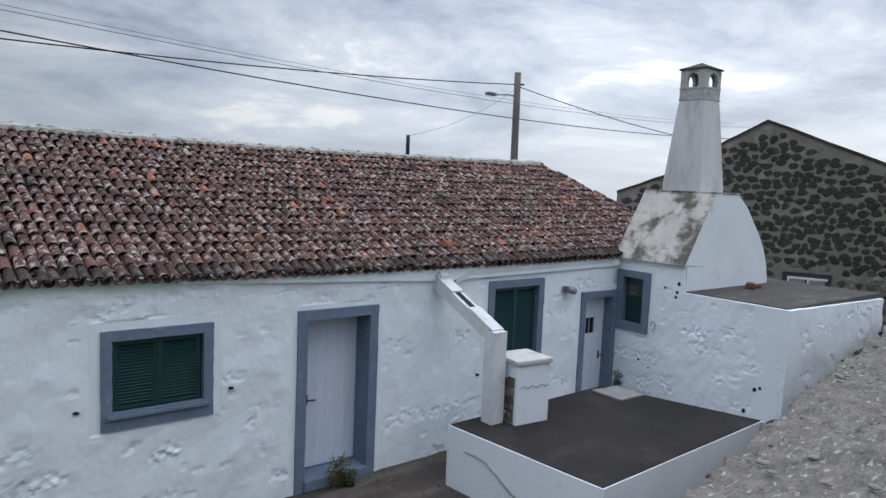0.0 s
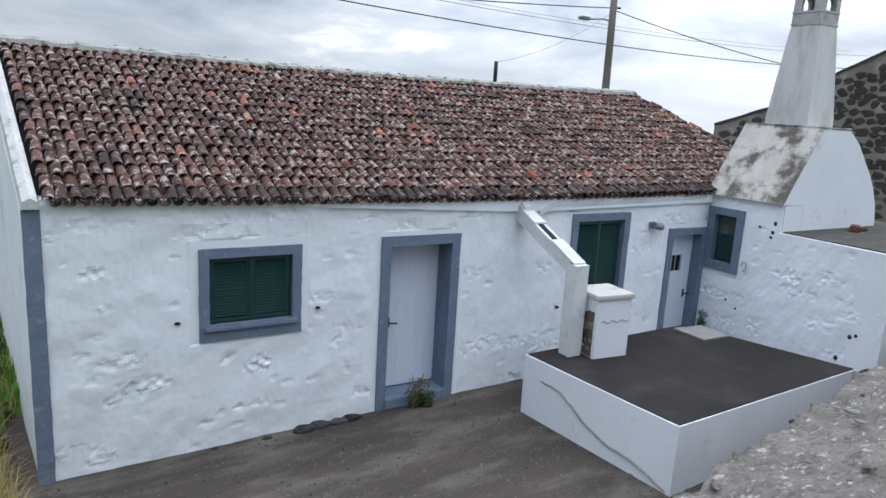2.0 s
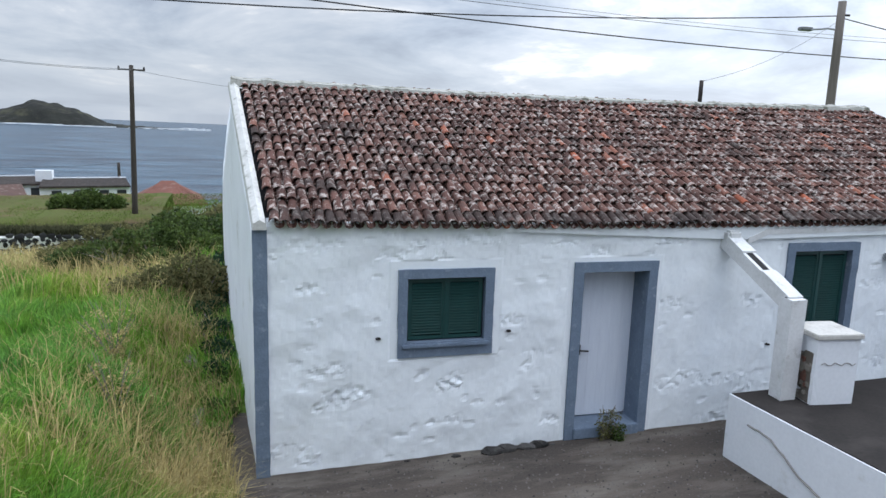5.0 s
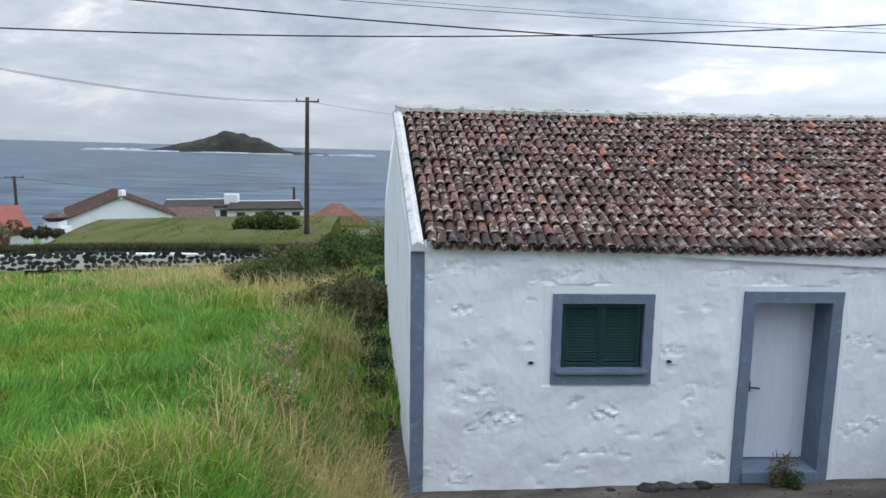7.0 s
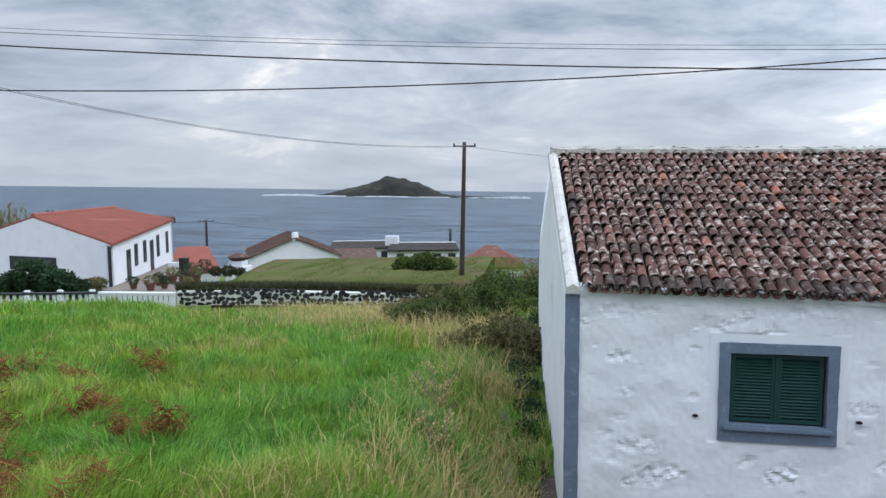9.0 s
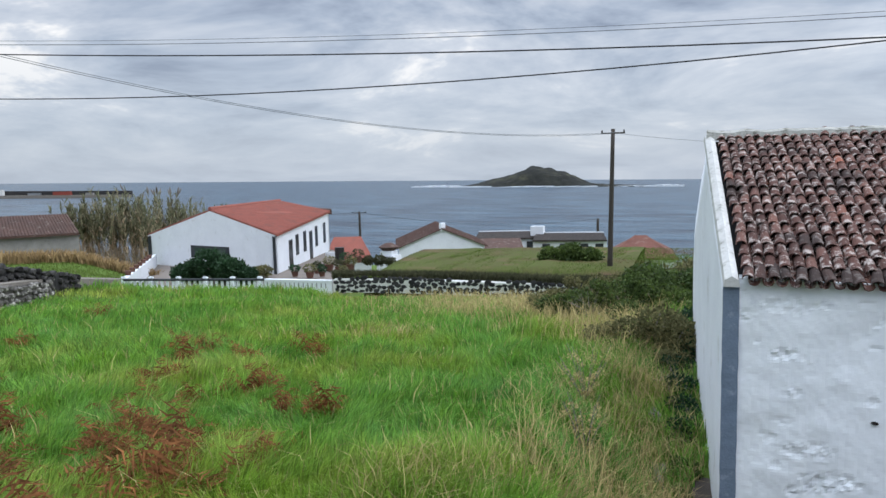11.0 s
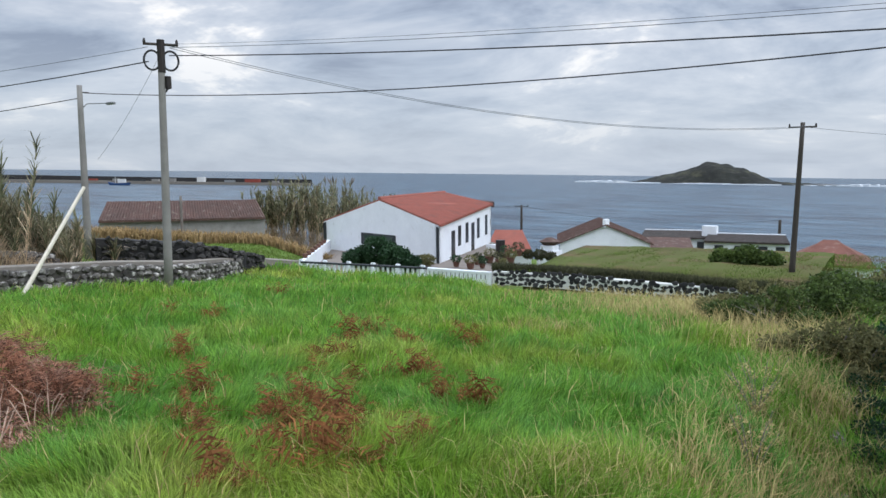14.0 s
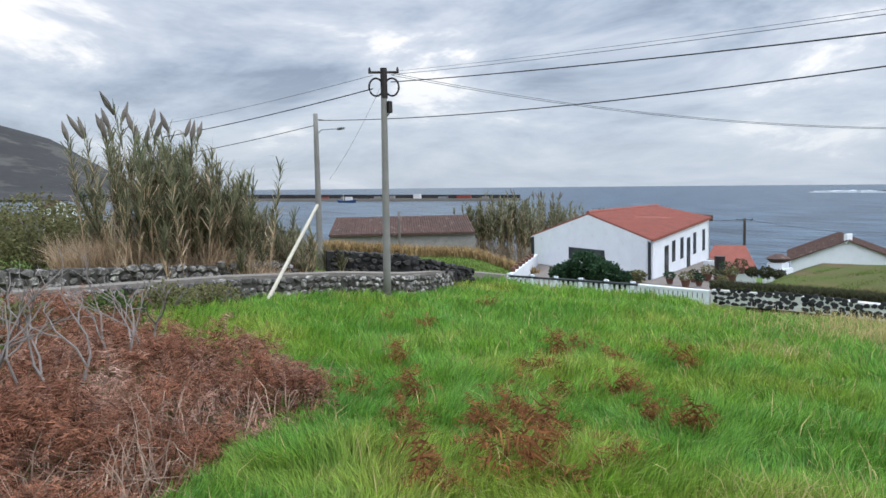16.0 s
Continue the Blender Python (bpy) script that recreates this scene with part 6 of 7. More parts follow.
# short turf on the garden terrace and the paddock behind the stone walls
n = 26000
az = g.uniform(2, 31.2, n)
dd = g.uniform(35.5, 53, n)
az = az * terrace_edge(dd) / 31.4
zz = np.interp(dd, [34, 38, 43, 48, 53.5], [-1.05, -0.98, -1.2, -1.42, -1.58])
a = np.radians(az)
bs = np.stack([EX - np.sin(a) * dd, EY + np.cos(a) * dd, zz - 0.05], 1)
v1 = blades(bs, g.uniform(0.05, 0.13, n), np.full(n, 0.03), g, 0.8)
n = 16000
az = g.uniform(45, 66, n)
dd = g.uniform(32, 50, n)
a = np.radians(az)
px_, py_ = EX - np.sin(a) * dd, EY + np.cos(a) * dd
v2 = blades(np.stack([px_, py_, terrain(px_, py_) - 0.03], 1), g.uniform(0.08, 0.2, n), np.full(n, 0.04), g, 0.8)
v, t = join([v1, v2])
tagged(put("turf", tri_mesh("turf", v, t, TURF)), "short green turf on the far plots", "grass", kind="stuff")


# hedge along the mortared wall
HEDGE = mat("clipped_hedge", (0.085, 0.085, 0.045), (0.05, 0.056, 0.03), 0.8, 1, 8, 0, island=0.45, spec=0.12, thin=0.35)
n = 26000
az = g.uniform(1, 32, n)
dd = np.interp(az, [0, 13, 32], [34.2, 33.4, 36.4]) + g.uniform(-0.12, 1.0, n)
a = np.radians(az)
zz = np.interp(az, [0, 13, 32], [-1.4, -1.26, -1.14])
v, t = blades(np.stack([EX - np.sin(a) * dd, EY + np.cos(a) * dd, zz - 0.05], 1), g.uniform(0.18, 0.50, n), np.full(n, 0.045), g, 0.9)
tagged(put("hedge", tri_mesh("hedge", v, t, HEDGE)), "dull brown-green clipped hedge on top of the wall", "hedge", kind="stuff")


def leaf_cloud(centres, radii, n, size, g, flat=0.75, shell=0.55):
    """Small leaves filling lumps, denser toward their surface."""
    pick = g.choice(len(centres), n, p=np.asarray(radii) ** 2 / np.sum(np.asarray(radii) ** 2))
    u = g.normal(0, 1, (n, 3))
    u /= np.linalg.norm(u, axis=1)[:, None]
    r = np.asarray(radii)[pick] * (shell + (1 - shell) * g.random(n) ** 0.5) * (1 + 0.18 * np.sin(u[:, 0] * 7 + pick) * np.sin(u[:, 1] * 6))
    p = np.asarray(centres)[pick] + u * r[:, None] * np.array([1, 1, flat])
    d1 = g.normal(0, 1, (n, 3)) + u * 0.6
    d1 /= np.linalg.norm(d1, axis=1)[:, None]
    d2 = np.cross(d1, g.normal(0, 1, (n, 3)))
    d2 /= np.linalg.norm(d2, axis=1)[:, None]
    s = size * g.uniform(0.6, 1.4, n)
    vv = np.stack([p, p + d1 * (s * 0.5)[:, None] + d2 * (s * 0.3)[:, None], p + d1 * s[:, None], p + d1 * (s * 0.5)[:, None] - d2 * (s * 0.3)[:, None]], 1).reshape(-1, 3)
    i = (np.arange(n) * 4)[:, None]
    return vv, np.concatenate([i + np.array([0, 1, 2]), i + np.array([0, 2, 3])], 0)


def shrub(name, at, lumps, n, leaf, material, label, seed, twigs=7):
    """A bush: forking stems and a crown of leaves with an uneven outline."""
    gg = np.random.default_rng(seed)
    at = Vector(at)
    ob = thing(name, tuple(at), label, "shrub")
    bm = bmesh.new()
    for k in range(twigs):
        cx, cy, cz, r = lumps[k % len(lumps)]
        e = at + Vector((cx + gg.uniform(-r, r) * 0.6, cy + gg.uniform(-r, r) * 0.6, cz + r * gg.uniform(0.0, 0.7)))
        s = at + Vector((cx * 0.35, cy * 0.35, -0.1))
        add_tube(bm, [s, s.lerp(e, 0.5) + Vector((gg.uniform(-0.1, 0.1), gg.uniform(-0.1, 0.1), 0.08)), e], 0.035, 5, 0.008)
    part("stem", bm, TWIG, ob)
    cs = [(at.x + l[0], at.y + l[1], at.z + l[2]) for l in lumps]
    v, t = leaf_cloud(cs, [l[3] for l in lumps], n, leaf, gg)
    put("crown", tri_mesh("crown", v, t, material), ob)
    return ob


def at_field(az, d, dz=0.0):
    p = polar(az, d)
    return (p.x, p.y, ground_z(p.x, p.y) + dz)


shrub("shrub", at_field(7.5, 17.5), [(-1.2, 0, 0.35, 0.50), (-0.3, 0.3, 0.55, 0.55), (0.6, 0.2, 0.65, 0.55), (1.1, -0.2, 0.5, 0.5), (-2.0, -0.1, 0.25, 0.38), (0.1, -0.7, 0.3, 0.45), (-1.6, -0.5, 0.5, 0.22), (0.8, 0.4, 1.1, 0.22), (0.2, 0.3, 0.98, 0.2), (-0.8, 0.2, 0.85, 0.18)], 12500, 0.075, LEAF, "dense dark green shrub beside the gable wall", 3)
shrub("shrub", at_field(11.5, 18.5), [(-0.5, 0, 0.4, 0.5), (0.4, 0, 0.55, 0.5), (-1.1, 0.2, 0.3, 0.38), (0.9, -0.4, 0.35, 0.45), (-0.2, 0.2, 0.95, 0.22), (0.5, 0.1, 1.05, 0.18)], 8500, 0.07, OLIVE, "dull olive shrub at the field edge", 4)
shrub("shrub", at_field(4.3, 19.0), [(0.3, 0, 0.6, 0.6), (-0.6, 0.1, 0.75, 0.6), (1.0, 0.3, 0.6, 0.55), (0.0, -0.8, 0.3, 0.5)], 7500, 0.10, LEAF, "bright-leaved shrub behind the path", 5)
shrub("shrub", at_field(5.5, 13.5), [(-0.5, 0, 0.35, 0.45), (0.1, 0.2, 0.5, 0.5), (0.5, -0.2, 0.4, 0.45), (-1.0, 0.1, 0.25, 0.35)], 6000, 0.07, OLIVE, "low grey-green scrub near the gable", 6)
shrub("shrub", at_field(3.2, 13.8), [(0.0, 0, 0.2, 0.45), (0.25, 0.6, 0.35, 0.5), (0.1, -0.6, 0.1, 0.35)], 4500, 0.07, DARKLEAF, "dark scrub against the house wall", 8)
shrub("shrub", (-0.62, 1.6, 0.0), [(0.0, 0, 0.10, 0.24), (-0.05, 0.9, 0.15, 0.26), (-0.1, 1.9, 0.2, 0.28), (0.0, -0.7, 0.05, 0.18)], 4200, 0.06, LEAF, "weedy green growth along the gable foot", 9)
shrub("shrub", (-0.72, 3.4, 0.25), [(0.0, 0, 0.10, 0.28), (-0.1, 0.8, 0.18, 0.32), (-0.2, 1.7, 0.25, 0.36), (0.05, -0.7, 0.05, 0.24)], 5200, 0.055, DARKLEAF, "dark tangled weeds along the gable foot", 16)
shrub("shrub", (-1.05, 5.9, 0.45), [(0.0, 0, 0.2, 0.42), (-0.15, 0.8, 0.3, 0.45), (0.05, -0.7, 0.15, 0.34)], 4500, 0.06, OLIVE, "dull tangled weeds beside the gable", 17)
shrub("shrub", at_field(8.0, 27), [(-0.9, 0, 0.6, 0.6), (0.1, 0.2, 0.75, 0.7), (1.1, 0, 0.7, 0.65), (2.0, 0.2, 0.6, 0.6), (0.4, 0.1, 1.25, 0.25)], 7000, 0.09, OLIVE, "grey-brown scrub round the foot of the pole", 18, 16)
shrub("shrub", at_field(4.2, 26), [(-0.8, 0, 0.7, 0.65), (0.2, 0.2, 0.85, 0.7), (1.1, 0, 0.7, 0.6)], 5000, 0.10, HEDGE, "dull brown scrub behind the cottage gable", 19, 14)
shrub("shrub", at_field(2.2, 24), [(0, 0, 0.9, 0.9), (1.2, 0.3, 0.8, 0.8), (-1.1, 0.2, 0.7, 0.7)], 6000, 0.12, OLIVE, "brownish shrub behind the house", 10)
shrub("shrub", tuple(polar(41.6, 43.5, -2.05)), [(-1.5, 0, 0.6, 0.85), (-0.2, 0, 1.1, 1.1), (1.2, 0, 0.75, 0.95), (2.3, 0.2, 0.45, 0.65), (-2.5, 0.1, 0.45, 0.65)], 14000, 0.17, DARKLEAF, "dark spreading conifer in front of the white house", 11)
shrub("shrub", tuple(polar(12.2, 42, -1.5)), [(-1.2, 0, 0.5, 0.7), (0.1, 0, 0.7, 0.8), (1.2, 0, 0.5, 0.7)], 5000, 0.2, LEAF, "leafy green shrub on the garden plot", 12)
shrub("shrub", tuple(polar(28.6, 50, -2.2)), [(-0.6, 0, 0.25, 0.42), (0.4, 0, 0.3, 0.48), (1.2, 0.1, 0.2, 0.4)], 2500, 0.12, HEDGE, "small garden shrub beside the patio", 14)
shrub("shrub", tuple(polar(38.2, 45, -2.05)), [(0, 0, 0.3, 0.4), (0.6, 0, 0.35, 0.45)], 1500, 0.12, OLIVE, "brownish potted shrub by the house corner", 15)
for k, (az_, d_, s_) in enumerate(((88, 27, 1.4), (84.5, 30, 1.6), (81.5, 32, 1.5), (91, 25, 1.5), (94, 24, 1.5))):
    shrub("shrub", at_field(az_, d_), [(-1.2 * s_, 0, 0.9 * s_, 0.8 * s_), (0, 0, 1.2 * s_, 0.95 * s_), (1.1 * s_, 0, 0.9 * s_, 0.8 * s_), (0.3, -0.6, 0.5 * s_, 0.8 * s_)], 6500, 0.13, OLIVE, "tall olive scrub behind the lane wall", 20 + k)
for k, (az_, d_) in enumerate(((86, 12.5), (80, 14.5), (76, 17.5), (90, 11), (72.5, 19))):
    shrub("bramble", at_field(az_, d_), [(-0.5, 0, 0.3, 0.45), (0.4, 0.1, 0.35, 0.5), (0, -0.4, 0.25, 0.35)], 1500, 0.09, LEAF if k % 2 else OLIVE, "straggling bramble with yellow-green leaves", 30 + k, 12)


# tall reeds behind the lane wall
def reed_stand(name, spots, n, h0, h1, leaf_n, plumes, g, label, straw_base=True, broad=1.0):
    ob = thing(name, tuple(spots[0]), label, "reeds")
    sp = np.array([tuple(s) for s in spots])
    pick = g.integers(0, len(sp), n)
    base = sp[pick] + np.stack([g.normal(0, 0.95, n), g.normal(0, 0.8, n), np.zeros(n)], 1)
    base[:, 2] = terrain(base[:, 0], base[:, 1]) - 0.05
    hs = np.array([h0[k] for k in pick]) * g.uniform(h1, 1.0, n)
    lean = g.normal(0, 0.12, (n, 2))
    # canes: crossed narrow strips
    top = base + np.stack([lean[:, 0] * hs, lean[:, 1] * hs, hs], 1)
    out = []
    for k in range(2):
        s = np.array([math.cos(k * 1.57), math.sin(k * 1.57), 0]) * 0.022
        v = np.stack([base - s, base + s, top], 1).reshape(-1, 3)
        out.append((v, np.arange(n * 3).reshape(-1, 3)))
    tagged(put("stalk", tri_mesh("stalk", *join(out), STRAW), ob), kind="stuff")
    # leaves: green above, straw below
    for mat_, lo, hi, m, up in ((REED, 0.50, 0.99, leaf_n, 0.5), (STRAW, 0.04, 0.80, int(leaf_n * (0.55 if straw_base else 0.3)), 0.7)):
        c = g.integers(0, n, m)
        f = g.uniform(lo, hi, m)
        p = base[c] + (top - base)[c] * f[:, None]
        v, t = blades(p, g.uniform(0.3, 0.8, m) * (1 if up < 0.6 else 1.2), np.full(m, (0.042 if up < 0.6 else 0.028) * broad), g, 1.45)
        tagged(put("leaf", tri_mesh("leaf", v, t, mat_), ob), kind="stuff")
    # feathery plumes on the tallest canes
    order = np.argsort(-hs)[:plumes]
    for c in order:
        bm = bmesh.new()
        a, e = Vector(top[c]) - Vector((0, 0, 0.1)), Vector(top[c]) + Vector((lean[c, 0] * 2 + g.uniform(-0.12, 0.02), lean[c, 1] * 2, 0.62))
        pts = [a.lerp(e, k / 5) for k in range(6)]
        rings = [0.02, 0.075, 0.10, 0.085, 0.05, 0.012]
        prev = None
        for q, r in zip(pts, rings):
            ring = [bm.verts.new(q + Vector((math.cos(b) * r, math.sin(b) * r, g.uniform(-0.03, 0.03)))) for b in (2 * math.pi * j / 7 for j in range(7))]
            if prev:
                for j in range(7):
                    bm.faces.new((prev[j], prev[(j + 1) % 7], ring[(j + 1) % 7], ring[j]))
            prev = ring
        part("plume", bm, PLUME, ob)
    return ob


gr = np.random.default_rng(19)
spots = [polar(a_, d_) for a_, d_ in ((77.3, 26), (76.6, 26), (75.8, 26.5), (74.9, 27), (73.6, 27), (72.4, 27.5), (71.2, 28), (70, 28.5), (68.7, 29), (67.4, 29.5), (66.2, 30), (75.5, 28.5), (72.8, 29))]
hts = [6.2, 6.0, 5.2, 5.1, 5.3, 5.2, 4.3, 3.9, 3.2, 2.7, 2.2, 5.2, 5.0]
reed_stand("reed_stand", spots, 520, hts, 0.30, 27000, 18, gr, "tall giant reeds with feathery plumes and straw-dry bases")
far_reeds = ((50.4, 62, 2.7), (49.2, 62.5, 3.0), (48.0, 63, 3.3), (46.9, 64, 3.4), (45.8, 72, 3.3), (44.8, 72, 3.0), (43.9, 72, 2.7), (42.6, 72, 2.3), (41.2, 72, 1.8))
spots = [polar(a_, d_) for a_, d_, z_ in far_reeds]
reed_stand("reed_stand", spots, 520, [z_ + 0.1 - ground_z(*polar(a_, d_)[:2]) for a_, d_, z_ in far_reeds], 0.6, 12000, 10, gr, "green reeds behind the white house", False, 2.2)

# fallen straw and dead canes at the foot of the reeds
n = 15000
az = gr.uniform(63.5, 83, n)
dd = gr.uniform(25.7, 28.2, n)
a = np.radians(az)
px_, py_ = EX - np.sin(a) * dd, EY + np.cos(a) * dd
v, t = blades(np.stack([px_, py_, terrain(px_, py_)], 1), gr.uniform(0.5, 2.0, n) * (0.35 + 0.65 * smooth_step(65, 71, az)), np.full(n, 0.026), gr, 1.0)
tagged(put("dead_canes", tri_mesh("dead_canes", v, t, STRAW)), "pale dead canes and straw below the reeds", "reeds", kind="stuff")

# dry maize row in front of the barn
n = 5200
az = g.uniform(45.5, 64.5, n)
dd = g.uniform(49.5, 52, n)
a = np.radians(az)
px_, py_ = EX - np.sin(a) * dd, EY + np.cos(a) * dd
v, t = blades(np.stack([px_, py_, terrain(px_, py_)], 1), g.uniform(0.4, 1.0, n), np.full(n, 0.10), g, 0.9)
tagged(put("maize", tri_mesh("maize", v, t, CORN)), "row of dry straw-coloured maize before the barn", "crop", kind="stuff")


# ---- bracken ----
STALK = mat("dead_fern_stalk", (0.32, 0.225, 0.17), (0.19, 0.13, 0.095), 0.9, 2, 15, 0, island=0.4, spec=0.08)
def frond(p, direction, length, droop, g, rise=0.55):
    """One fern frond: an arching rib with tapering side leaflets."""
    n = 14
    d = np.array([math.cos(direction), math.sin(direction), 0])
    s = np.array([-d[1], d[0], 0])
    k = np.linspace(0, 1, n)
    rib = p + np.outer(k * length * 0.85, d) + np.outer(length * (rise * k * 1.6 - droop * k * k * 1.5), [0, 0, 1])
    vs, ts = [], []
    for i in range(1, n):
        wdt = length * 0.25 * math.sin(math.pi * (0.16 + 0.84 * (1 - k[i]) ** 0.9) * 0.62) * g.uniform(0.75, 1.15)
        for q in (-1, 1):
            tip = rib[i] + s * q * wdt + d * wdt * g.uniform(0.1, 0.7) + np.array([0, 0, wdt * g.uniform(-0.9, 0.35)])
            b = len(vs)
            vs += [rib[i] + (rib[i - 1] - rib[i]) * 0.45, rib[i], tip]
            ts.append((b, b + 1, b + 2))
    b = len(vs)
    vs += [p, p + s * 0.008, rib[-1]]
    ts.append((b, b + 1, b + 2))
    return np.array(vs), np.array(ts)


def fern_clump(n, size, g):
    out = []
    for k in range(n):
        q = np.array([g.normal(0, 0.10 * size), g.normal(0, 0.10 * size), 0.0])
        out.append(frond(q, g.uniform(0, 2 * math.pi), size * g.uniform(0.55, 1.1), g.uniform(0.35, 0.75), g, g.uniform(0.35, 0.8)))
    return join(out)


gf = np.random.default_rng(29)
FERNS = [tri_mesh("bracken", *fern_clump(14, 0.46, gf), RUST) for k in range(6)]
fern_at = [(-13.5, 0.8), (-12.6, 1.3), (-18.1, 7.4), (-9.1, -1.7), (-7.3, -0.5), (-6.4, -1.6), (-13.5, 6.1), (-7.6, 1.6), (-8.8, 2.1), (-5.7, -0.6), (-5.9, -1.4), (-5.3, -3.2), (-5.4, -2.7), (-4.7, -3.0), (-4.5, -1.6), (-3.8, -2.7), (-4.1, -1.3), (-6.8, 2.5), (-6.5, -3.2), (-5.7, -3.8)]
fern_at += [(-4.3, -3.8), (-4.1, -3.5), (-3.8, -4.0), (-3.5, -3.7), (-4.0, -4.7), (-7.1, -3.6), (-4.9, -3.4), (-5.0, -4.1), (-4.5, -2.9), (-3.7, -3.2), (-17.0, 6.9), (-8.2, 1.0), (-6.2, -2.3)]
rf = random.Random(3)
for fx, fy in fern_at:
    s_ = rf.uniform(0.85, 1.5)
    ob = put("bracken", rf.choice(FERNS), at=Matrix.Translation((fx, fy, ground_z(fx, fy) + 0.08)) @ Matrix.Rotation(rf.uniform(0, 6.3), 4, "Z") @ Matrix.Diagonal((s_ * 0.85, s_ * 0.85, s_ * 1.6, 1)))
    tagged(ob, "dead rust-brown bracken clump in the green field", "fern", "bracken clumps in the field")
# the thick dead bracken bank
out = []
xx, yy, d_, az_ = scatter(19000, 60, 104, 4.0, 17.5, gf)
ok = bracken_part(az_, d_) & (np.hypot(xx - EX, yy - EY) < 17.5)
for a_, b_ in zip(xx[ok], yy[ok]):
    rise = 0.32 + 0.55 * noise.noise(Vector((a_ * 0.75, b_ * 0.75, 3))) + 0.2 * noise.noise(Vector((a_ * 2, b_ * 2, 5))) + gf.uniform(-0.15, 0.1)
    out.append(frond(np.array([a_, b_, ground_z(a_, b_) + max(0.0, rise)]), gf.uniform(0, 6.28), gf.uniform(0.16, 0.42) * min(1.0, 0.45 + 0.07 * math.hypot(a_ - EX, b_ - EY)), gf.uniform(0.4, 1.0), gf, gf.uniform(0.1, 0.9)))
v, t = join(out)
tagged(put("bracken_bank", tri_mesh("bracken_bank", v, t, BRACKEN)), "tangled bank of dead brown bracken", "ferns", kind="stuff")
n = 5000
xx, yy, d_, az_ = scatter(n, 60, 104, 4.0, 17, gf)
ok = bracken_part(az_, d_)
bs = np.stack([xx[ok], yy[ok], terrain(xx[ok], yy[ok]) + 0.12], 1)
v, t = blades(bs, gf.uniform(0.2, 0.6, len(bs)), np.full(len(bs), 0.010), gf, 1.4)
tagged(put("bracken_stalks", tri_mesh("bracken_stalks", v, t, STALK)), "pale dead fern stalks in the bracken bank", "ferns", kind="stuff")


# ---- bare shrub, weeds ----
def branching(bm, p, direction, length, r, depth, rr):
    e = p + direction * length
    mid = p.lerp(e, 0.5) + Vector((rr.uniform(-1, 1), rr.uniform(-1, 1), rr.uniform(-0.4, 0.6))) * length * 0.12
    add_tube(bm, [p, mid, e], r, 5, r * 0.62)
    if depth:
        for k in range(rr.choice((2, 2, 3))):
            nd = (direction + Vector((rr.uniform(-1, 1), rr.uniform(-1, 1), rr.uniform(-0.5, 0.7))) * 0.85).normalized()
            branching(bm, e if k else mid.lerp(e, 0.6), nd, length * rr.uniform(0.6, 0.85), r * 0.6, depth - 1, rr)


rb = random.Random(8)
for az_, d_, n_ in ((83.4, 6.6, 3), (87.5, 7.2, 3), (80.2, 8.2, 2), (77.0, 9.5, 2)):
    bm = bmesh.new()
    p = Vector(at_field(az_, d_))
    for k in range(n_):
        branching(bm, p + Vector((rb.uniform(-0.2, 0.2), rb.uniform(-0.2, 0.2), 0.1)), Vector((rb.uniform(-0.4, 0.4), rb.uniform(-0.4, 0.4), 1)).normalized(), 0.62, 0.020, 3, rb)
    solo("bare_shrub", bm, TWIG, "leafless grey branching shrub in the bracken", "shrub", "bare shrubs")


def weed(at, n, hgt, spread, material, label, seed, heads=None):
    r = random.Random(seed)
    ob = thing("weed", tuple(at), label, "weed")
    bm = bmesh.new()
    tips = []
    for k in range(n):
        e = Vector(at) + Vector((r.uniform(-spread, spread), r.uniform(-spread, spread) * 0.6 - 0.02, hgt * r.uniform(0.6, 1.05)))
        s = Vector(at) + Vector((r.uniform(-0.03, 0.03), -0.02, -0.02))
        add_tube(bm, [s, s.lerp(e, 0.55) + Vector((0, 0, 0.05)), e], 0.005, 4, 0.003)
        tips.append((e, s))
    part("stem", bm, TWIG, ob)
    gg = np.random.default_rng(seed)
    cs = [tuple(s.lerp(e, f)) for e, s in tips for f in (0.25, 0.5, 0.8)]
    v, t = leaf_cloud(cs, [0.05] * len(cs), n * 60, 0.03, gg)
    put("foliage", tri_mesh("foliage", v, t, material), ob)


weed((4.16, -0.10, 0.08), 12, 0.48, 0.20, OLIVE, "dry weed growing at the door step", 2)
weed((4.30, -0.14, 0.08), 10, 0.26, 0.14, LEAF, "low green weed at the door step", 3)
weed((9.70, -0.18, 0.50), 7, 0.42, 0.10, DARKLEAF, "dark creeper clinging to the wing wall", 4)
weed((-1.8, 1.3, ground_z(-1.8, 1.3)), 13, 0.8, 0.36, DRY, "pale bleached dead weed standing in the grass", 5)
weed((-1.5, -0.3, ground_z(-1.5, -0.3)), 9, 0.7, 0.25, DRY, "tall straw weed on the bank", 6)
weed((-3.2, 9.2, ground_z(-3.2, 9.2)), 14, 0.9, 0.5, OLIVE, "grey-green dead weed beside the shrubs", 7)


# ---- small fittings ----
vent_mesh = mesh_from("vent", tube([(0, -0.03, 0), (0, 0.05, 0)], 0.026, 10), IRON)
for x_, z_ in ((1.22, 1.57), (2.81, 1.585), (6.58, 1.20)):
    tagged(put("wall_vent", vent_mesh, at=Matrix.Translation((x_, 0, z_)) @ Matrix.Diagonal((1.2, 1, 0.6, 1))), "small dark pipe vent in the white wall", "vent", "wall vents")
lamp = thing("wall_lamp", (8.41, -0.05, 2.37), "small grey bulkhead lamp on the front wall", "lamp")
part("base", turned(box(-0.05, 0.05, -0.03, 0.03, -0.05, 0.05, 0.01), Matrix.Translation((8.39, -0.04, 2.38))), STEEL, lamp)
